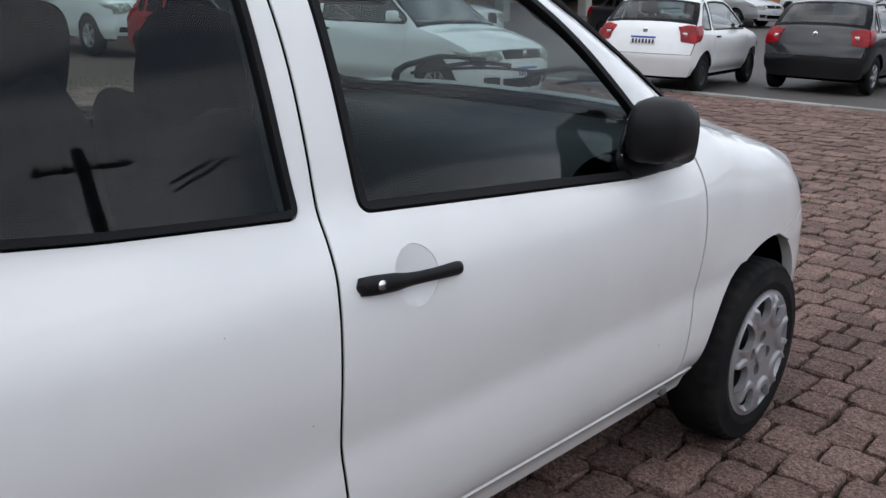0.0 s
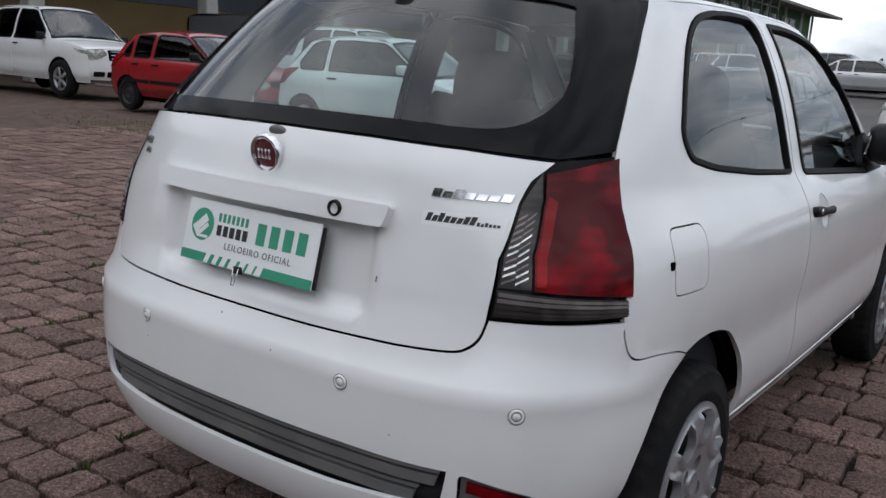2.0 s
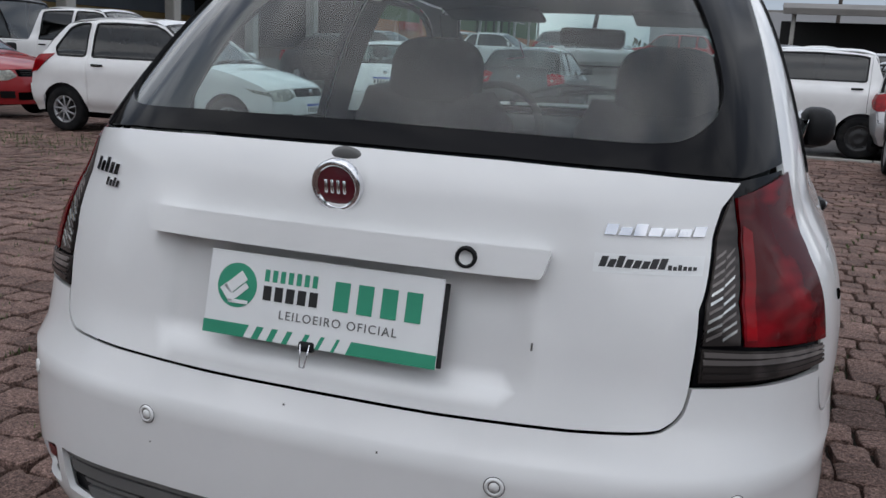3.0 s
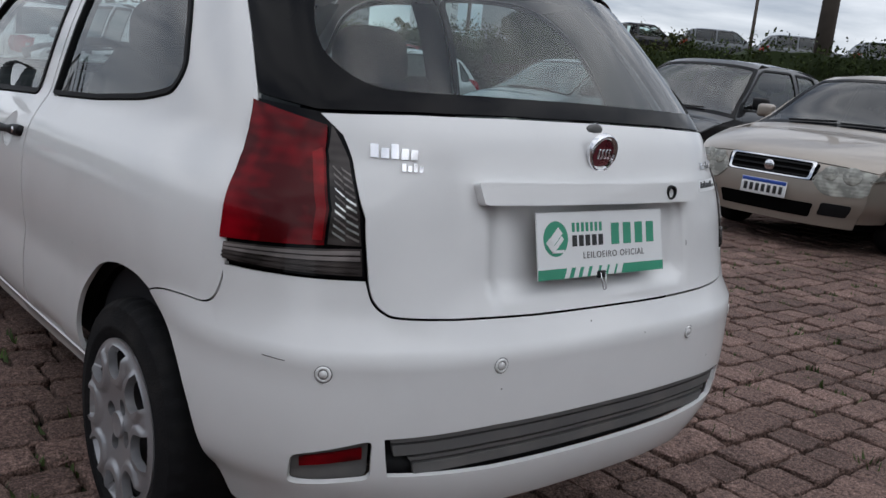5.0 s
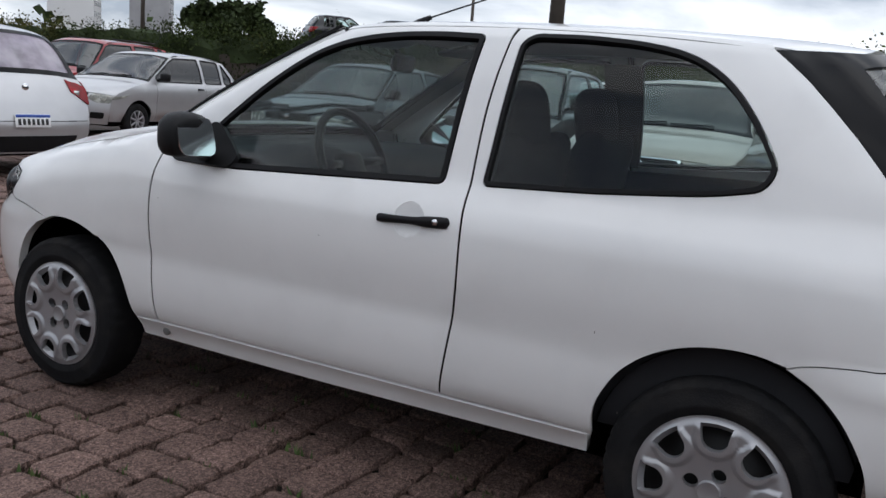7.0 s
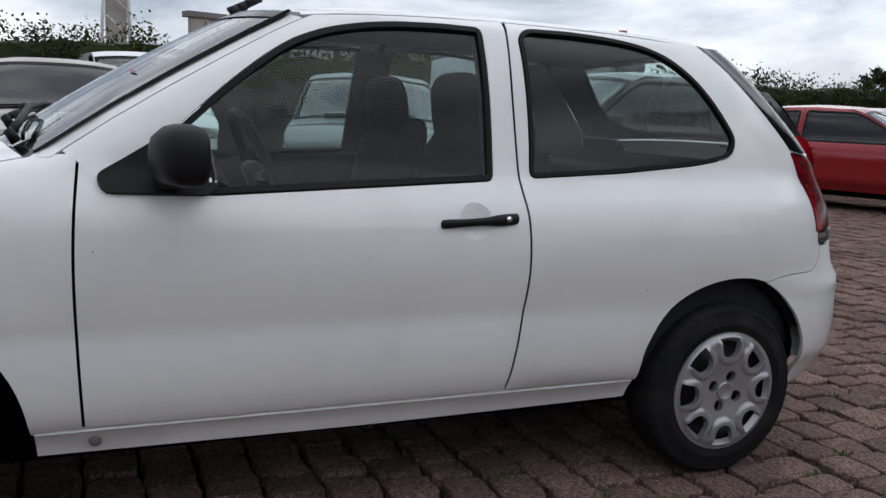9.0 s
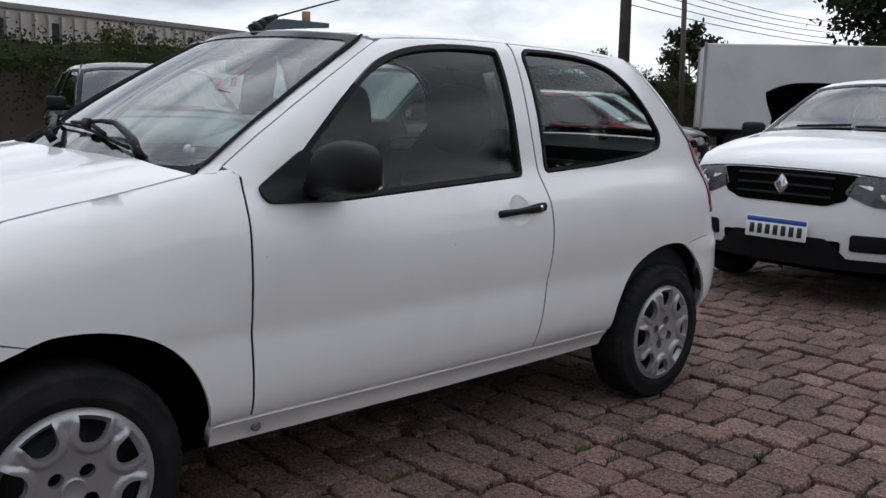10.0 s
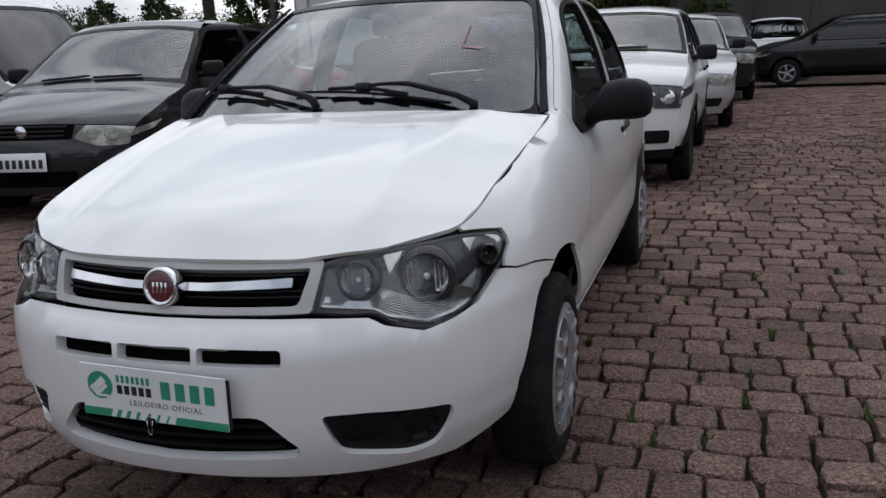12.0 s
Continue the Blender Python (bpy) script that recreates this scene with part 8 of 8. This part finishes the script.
def small_marks():
    # chrome model badges as plain bars, and a small black print
    def bars(name, x0, z0, n, w, gap, h, mat, lift=.003, slant=.0):
        for k in range(n):
            x = x0 + k * (w + gap)
            hh = h * (1.0, .75, 1.1, .8, .75, .7, .95)[k % 7]
            quad = [(x, z0), (x + w, z0), (x + w + slant, z0 + hh), (x + slant, z0 + hh)]
            panel(name, rear_az(quad), tail, mat, car, step=.05, lip=.002, lift=lift, outward=(0, -1, 0))
    bars("chrome_badge_bar", -.535, .957, 5, .0125, .004, .024, CHROME, slant=.003)
    bars("chrome_badge_bar", -.487, .936, 4, .0072, .003, .014, CHROME, slant=.002)
    bars("chrome_badge_bar", .414, .951, 7, .0165, .0035, .015, CHROME, slant=.003)
    bars("printed_bar", .412, .906, 8, .0095, .0022, .015, INK, lift=.0008, slant=.004)
    bars("printed_bar", .508, .905, 6, .005, .0018, .007, INK, lift=.0008)
    panel("sticker_film", rear_az([(.405, .898), (.556, .898), (.556, .925), (.405, .925)]), tail, PLATE_W, car, "pale sticker film", step=.05, lip=.0004, lift=.0004, outward=(0, -1, 0))
    # scuffs and chips
    SCUFF = surface("scuffed_dark_mark", (.10, .095, .09), rough=.8)
    for side_, line in ((-1, [(-.716, .5945), (-.690, .591), (-.690, .5895), (-.716, .5925)]),):
        panel("scuff_mark", [(rear_a(x, z), z) for x, z in line], tail, SCUFF, car, step=.02, lip=0, lift=.0006, outward=(0, -1, 0))
    for s, y, z, w, h in ((1, 1.744, .477, .004, .010), (1, .679, .645, .003, .003), (1, .535, .824, .003, .003), (-1, 1.868, .775, .005, .004), (-1, 1.201, .748, .008, .003), (-1, .33, .62, .003, .012), (-1, .25, .42, .004, .010), (1, 1.60, .60, .003, .003)):
        panel("paint_chip", to_a([(y, z), (y + w * .6, z), (y + w * .6, z + h * .6), (y, z + h * .6)], s), body, SCUFF, car, step=.02, lip=0, lift=.0006, outward=(s, 0, 0))
    for x, z, w, h in ((.33, .775, .003, .012), (-.30, .53, .003, .003), (.12, .60, .003, .004), (-.05, .64, .004, .003), (.42, .50, .003, .003)):
        panel("paint_chip", rear_az([(x, z), (x + w, z), (x + w, z + h), (x, z + h)]), tail, SCUFF, car, step=.02, lip=0, lift=.0006, outward=(0, -1, 0))
    # pink chalk strokes on the windscreen, a pale sticker on the rear window
    PINK = surface("pink_marker", (.34, .14, .19), rough=.7)
    panel("marker_stroke", [(-.565, .69), (-.573, .69), (-.551, .52), (-.543, .52)], windscreen, PINK, car, "pink marker stroke", step=.05, lip=0, lift=.001, outward=(0, 1, 1))
    panel("marker_stroke", [(-.55, .515), (-.55, .523), (-.66, .508), (-.66, .500)], windscreen, PINK, car, step=.05, lip=0, lift=.001, outward=(0, 1, 1))
    a = rear_a(.09, 1.338)
    panel("window_sticker", [(a + .035 * math.cos(q), 1.338 + .009 * math.sin(q)) for q in np.linspace(0, 2 * math.pi, 20, endpoint=False)], tail, PLATE_W, car, "small pale window sticker", step=.02, lip=0, lift=.001, outward=(0, -1, .3))


small_marks()


def van_lettering():
    van = next(o for o in scene.objects if o.get("label", "").startswith("white delivery van"))
    g, o = GREEN_P, surface("orange_print", (.75, .20, .06), rough=.5)
    x = .752
    lettering("lettering", "PEQUENOS", .075, g, van, pose(x, -1.05, 1.585, 90, 0, 90))
    lettering("lettering", "FRETES", .20, g, van, pose(x, -.52, 1.50, 90, 0, 90))
    for k in range(4):
        part("number_bar", rbox(.004, .055, .10, .002, 1), o, van, smooth=False).matrix_basis = pose(.785, -.86 + k * .08, 1.34, 0, -12)
    for k in range(2):
        part("number_bar", rbox(.004, .055, .10, .002, 1), o, van, smooth=False).matrix_basis = pose(.785, -.30 + k * .08, 1.34, 0, -12)
    panel("arrow", [(-1.25, 1.47), (-1.16, 1.52), (-1.16, 1.49), (-1.03, 1.49), (-1.03, 1.455), (-1.16, 1.455), (-1.16, 1.42)], lambda y, z: (x, y, z), o, van, "orange arrow", step=.2, lip=.002, outward=(1, 0, 0))
    panel("arrow", [(-.96, 1.43), (-1.05, 1.48), (-1.05, 1.45), (-1.15, 1.45), (-1.15, 1.415), (-1.05, 1.415), (-1.05, 1.38)], lambda y, z: (x + .004, y, z), g, van, "green arrow", step=.2, lip=.002, outward=(1, 0, 0))


van_lettering()

# ---------------------------------------------------------------- stone setts, last
def sett_material():
    """Rough reddish granite: grain, pale and dark flecks, stains over several stones and a tone of its own for each."""
    m, n, l, b = material("reddish_granite_sett")
    tc, info, geo = n.new("ShaderNodeTexCoord"), n.new("ShaderNodeObjectInfo"), n.new("ShaderNodeNewGeometry")
    grain, fleck, stain, lumps = [n.new("ShaderNodeTexNoise") for k in range(4)]
    for node, sc, det in ((grain, 75, 8), (fleck, 190, 3), (stain, 2.2, 7), (lumps, 60, 9)):
        node.inputs["Scale"].default_value, node.inputs["Detail"].default_value = sc, det
        node.inputs["Roughness"].default_value = .62
        l.new(geo.outputs["Position"], node.inputs["Vector"])
    base = n.new("ShaderNodeValToRGB")
    e = base.color_ramp.elements
    e[0].position, e[0].color = .32, (.062, .040, .034, 1)
    e[1].position, e[1].color = .70, (.285, .188, .158, 1)
    mid = base.color_ramp.elements.new(.5)
    mid.color = (.164, .104, .087, 1)
    l.new(grain.outputs["Fac"], base.inputs["Fac"])
    fr = n.new("ShaderNodeMapRange")
    fr.inputs["From Min"].default_value, fr.inputs["From Max"].default_value = .35, .65
    fr.inputs["To Min"].default_value, fr.inputs["To Max"].default_value = .42, 1.62
    l.new(fleck.outputs["Fac"], fr.inputs["Value"])
    st = n.new("ShaderNodeMapRange")
    st.inputs["From Min"].default_value, st.inputs["From Max"].default_value = .35, .68
    st.inputs["To Min"].default_value, st.inputs["To Max"].default_value = .72, 1.22
    l.new(stain.outputs["Fac"], st.inputs["Value"])
    add, frac, tone = n.new("ShaderNodeMath"), n.new("ShaderNodeMath"), n.new("ShaderNodeMapRange")
    frac.operation = "FRACT"
    l.new(info.outputs["Random"], add.inputs[0])
    l.new(geo.outputs["Random Per Island"], add.inputs[1])
    l.new(add.outputs[0], frac.inputs[0])
    l.new(frac.outputs[0], tone.inputs["Value"])
    tone.inputs["To Min"].default_value, tone.inputs["To Max"].default_value = .80, 1.34
    last = base.outputs["Color"]
    for src in (fr, st, tone):
        sc = n.new("ShaderNodeVectorMath")
        sc.operation = "SCALE"
        l.new(last, sc.inputs[0])
        l.new(src.outputs["Result"], sc.inputs["Scale"])
        last = sc.outputs["Vector"]
    l.new(last, b.inputs["Base Color"])
    b.inputs["Roughness"].default_value, b.inputs["Specular IOR Level"].default_value = .82, .25
    bp = n.new("ShaderNodeBump")
    bp.inputs["Strength"].default_value, bp.inputs["Distance"].default_value = 1.0, .02
    l.new(lumps.outputs["Fac"], bp.inputs["Height"])
    l.new(bp.outputs["Normal"], b.inputs["Normal"])
    return m


SETT = sett_material()


def sett_shape(rng, w, d, sides):
    """One rough stone: an uneven block with chipped, rounded shoulders and its top a little domed."""
    w2, d2 = w / 2, d / 2
    if sides == 4:
        ring = [(w2, d2), (-w2, d2), (-w2, -d2), (w2, -d2)]
    else:
        c = .016
        ring = [(w2, -d2 * .2), (w2, d2 - c), (w2 - c, d2), (w2 * .2, d2), (-w2 * .3, d2), (c - w2, d2), (-w2, d2 - c), (-w2, d2 * .1), (-w2, c - d2), (c - w2, -d2), (-w2 * .2, -d2), (w2 * .3, -d2), (w2 - c, -d2), (w2, c - d2)]
    n = len(ring)
    ring = [(x + rng.uniform(-.007, .006) * (1 if x > 0 else -1), y + rng.uniform(-.007, .006) * (1 if y > 0 else -1)) for x, y in ring]
    tilt = rng.uniform(-.035, .035, 2)
    top = rng.uniform(-.008, .007)

    def level(x, y, dz, jig):
        return top + dz + tilt[0] * x + tilt[1] * y + rng.uniform(-jig, jig)
    v = [(x, y, -.045) for x, y in ring]
    v += [(x, y, level(x, y, -.008, .003)) for x, y in ring]
    v += [(x * .955 + rng.uniform(-.003, .003), y * .955 + rng.uniform(-.003, .003), level(x, y, -.001, .0018)) for x, y in ring]
    if sides > 4:
        v += [(x * .72 + rng.uniform(-.008, .008), y * .72 + rng.uniform(-.008, .008), level(x, y, .001, .0018)) for x, y in ring]
    v.append((rng.uniform(-.02, .02), rng.uniform(-.02, .02), top + rng.uniform(-.001, .005)))
    f = [(j * n + k, j * n + (k + 1) % n, (j + 1) * n + (k + 1) % n, (j + 1) * n + k) for j in range(len(v) // n - 1) for k in range(n)]
    m = len(v) - 1 - n
    f += [(m + k, m + (k + 1) % n, len(v) - 1) for k in range(n)]
    return v, f


def lay_setts():
    rng = np.random.default_rng(17)
    kinds = []
    for k in range(10):
        v, f = sett_shape(rng, .150, .150, 8)
        me = bpy.data.meshes.new("sett")
        me.from_pydata(v, [], f)
        me.materials.append(SETT)
        me.polygons.foreach_set("use_smooth", [False] * len(f))
        kinds.append(me)
    verts, faces, single = [], [], 0
    gaps = []
    y = -14.9
    while y < 12.15:
        depth = rng.uniform(.152, .174)
        x = -10.0 + rng.uniform(0, .15)
        while x < 10.0:
            w = rng.uniform(.125, .195)
            cx, cy = x + w / 2, y + depth / 2 + .012 * math.sin(x * 1.3 + y)
            if -2.15 < cx < -.95 and .9 < cy < 5.4 and single < 300:
                ob = new("sett", kinds[int(rng.integers(10))])
                ob.parent = ground
                ob.matrix_basis = pose(cx, cy, .0, 0, 0, rng.uniform(-2.5, 2.5) + 180 * int(rng.integers(2))) @ Matrix.Diagonal(((w - .013) / .150, (depth - .013) / .150, 1, 1))
                single += 1
            else:
                near = -5.5 < cx < 5.5 and -5.5 < cy < 8
                v, f = sett_shape(rng, w - .013, depth - .013, 8 if near else 4)
                a = rng.uniform(-.04, .04)
                c, s = math.cos(a), math.sin(a)
                k = len(verts)
                verts += [(cx + c * p[0] - s * p[1], cy + s * p[0] + c * p[1], p[2]) for p in v]
                faces += [tuple(i + k for i in q) for q in f]
            if -6.5 < x < 5.5 and -6 < y < 8.5 and rng.uniform() < .34:
                gaps.append((x, y + rng.uniform(0, depth)))
            x += w
        y += depth
    ob = link_mesh("setts", verts, faces, SETT, smooth=False)
    tagged(ob, "reddish stone setts laid in courses", "paving", kind="stuff")
    # grass and moss in the joints
    tv, tf = [], []
    for k in range(520):
        cx, cy = rng.uniform(-7, 6), rng.uniform(-9, 9)
        if noise.noise(Vector((cx * .35, cy * .35, 3))) < -.05:
            continue
        for j in range(int(rng.integers(5, 13))):
            px_, py_ = cx + rng.normal(0, .035), cy + rng.normal(0, .035)
            h, a = rng.uniform(.008, .035), rng.uniform(0, 6.28)
            dx, dy = math.cos(a) * .004, math.sin(a) * .004
            lx, ly = rng.normal(0, .012, 2)
            i = len(tv)
            tv += [(px_ - dx, py_ - dy, -.015), (px_ + dx, py_ + dy, -.015), (px_ + lx, py_ + ly, h)]
            tf.append((i, i + 1, i + 2))
    for cx, cy in gaps:
        if noise.noise(Vector((cx * .5, cy * .5, 7))) < -.12:
            continue
        for j in range(int(rng.integers(4, 11))):
            px_, py_ = cx + rng.normal(0, .006), cy + rng.normal(0, .03)
            h, a = rng.uniform(.004, .022), rng.uniform(0, 6.28)
            dx, dy = math.cos(a) * .008, math.sin(a) * .008
            lx, ly = rng.normal(0, .010, 2)
            i = len(tv)
            tv += [(px_ - dx, py_ - dy, -.02), (px_ + dx, py_ + dy, -.02), (px_ + lx, py_ + ly, h)]
            tf.append((i, i + 1, i + 2))
    gx0 = [(-4.0, -5.2, 1.0), (-7.5, 6.3, 1.3), (-9.0, 6.0, 1.2), (-5.8, -9.0, 1.0)]
    for cx, cy, spread in gx0:
        for j in range(900):
            px_, py_ = cx + rng.normal(0, spread), cy + rng.normal(0, spread * .35)
            h, a = rng.uniform(.015, .06), rng.uniform(0, 6.28)
            dx, dy = math.cos(a) * .006, math.sin(a) * .006
            lx, ly = rng.normal(0, .02, 2)
            i = len(tv)
            tv += [(px_ - dx, py_ - dy, -.01), (px_ + dx, py_ + dy, -.01), (px_ + lx, py_ + ly, h)]
            tf.append((i, i + 1, i + 2))
    ob = link_mesh("grass", tv, tf, surface("joint_grass", (.060, .095, .022), rough=.7, vary=.3, scale=2, per_piece=.4), smooth=False)
    tagged(ob, "short grass tufts between the setts", "grass", kind="stuff")


lay_setts()
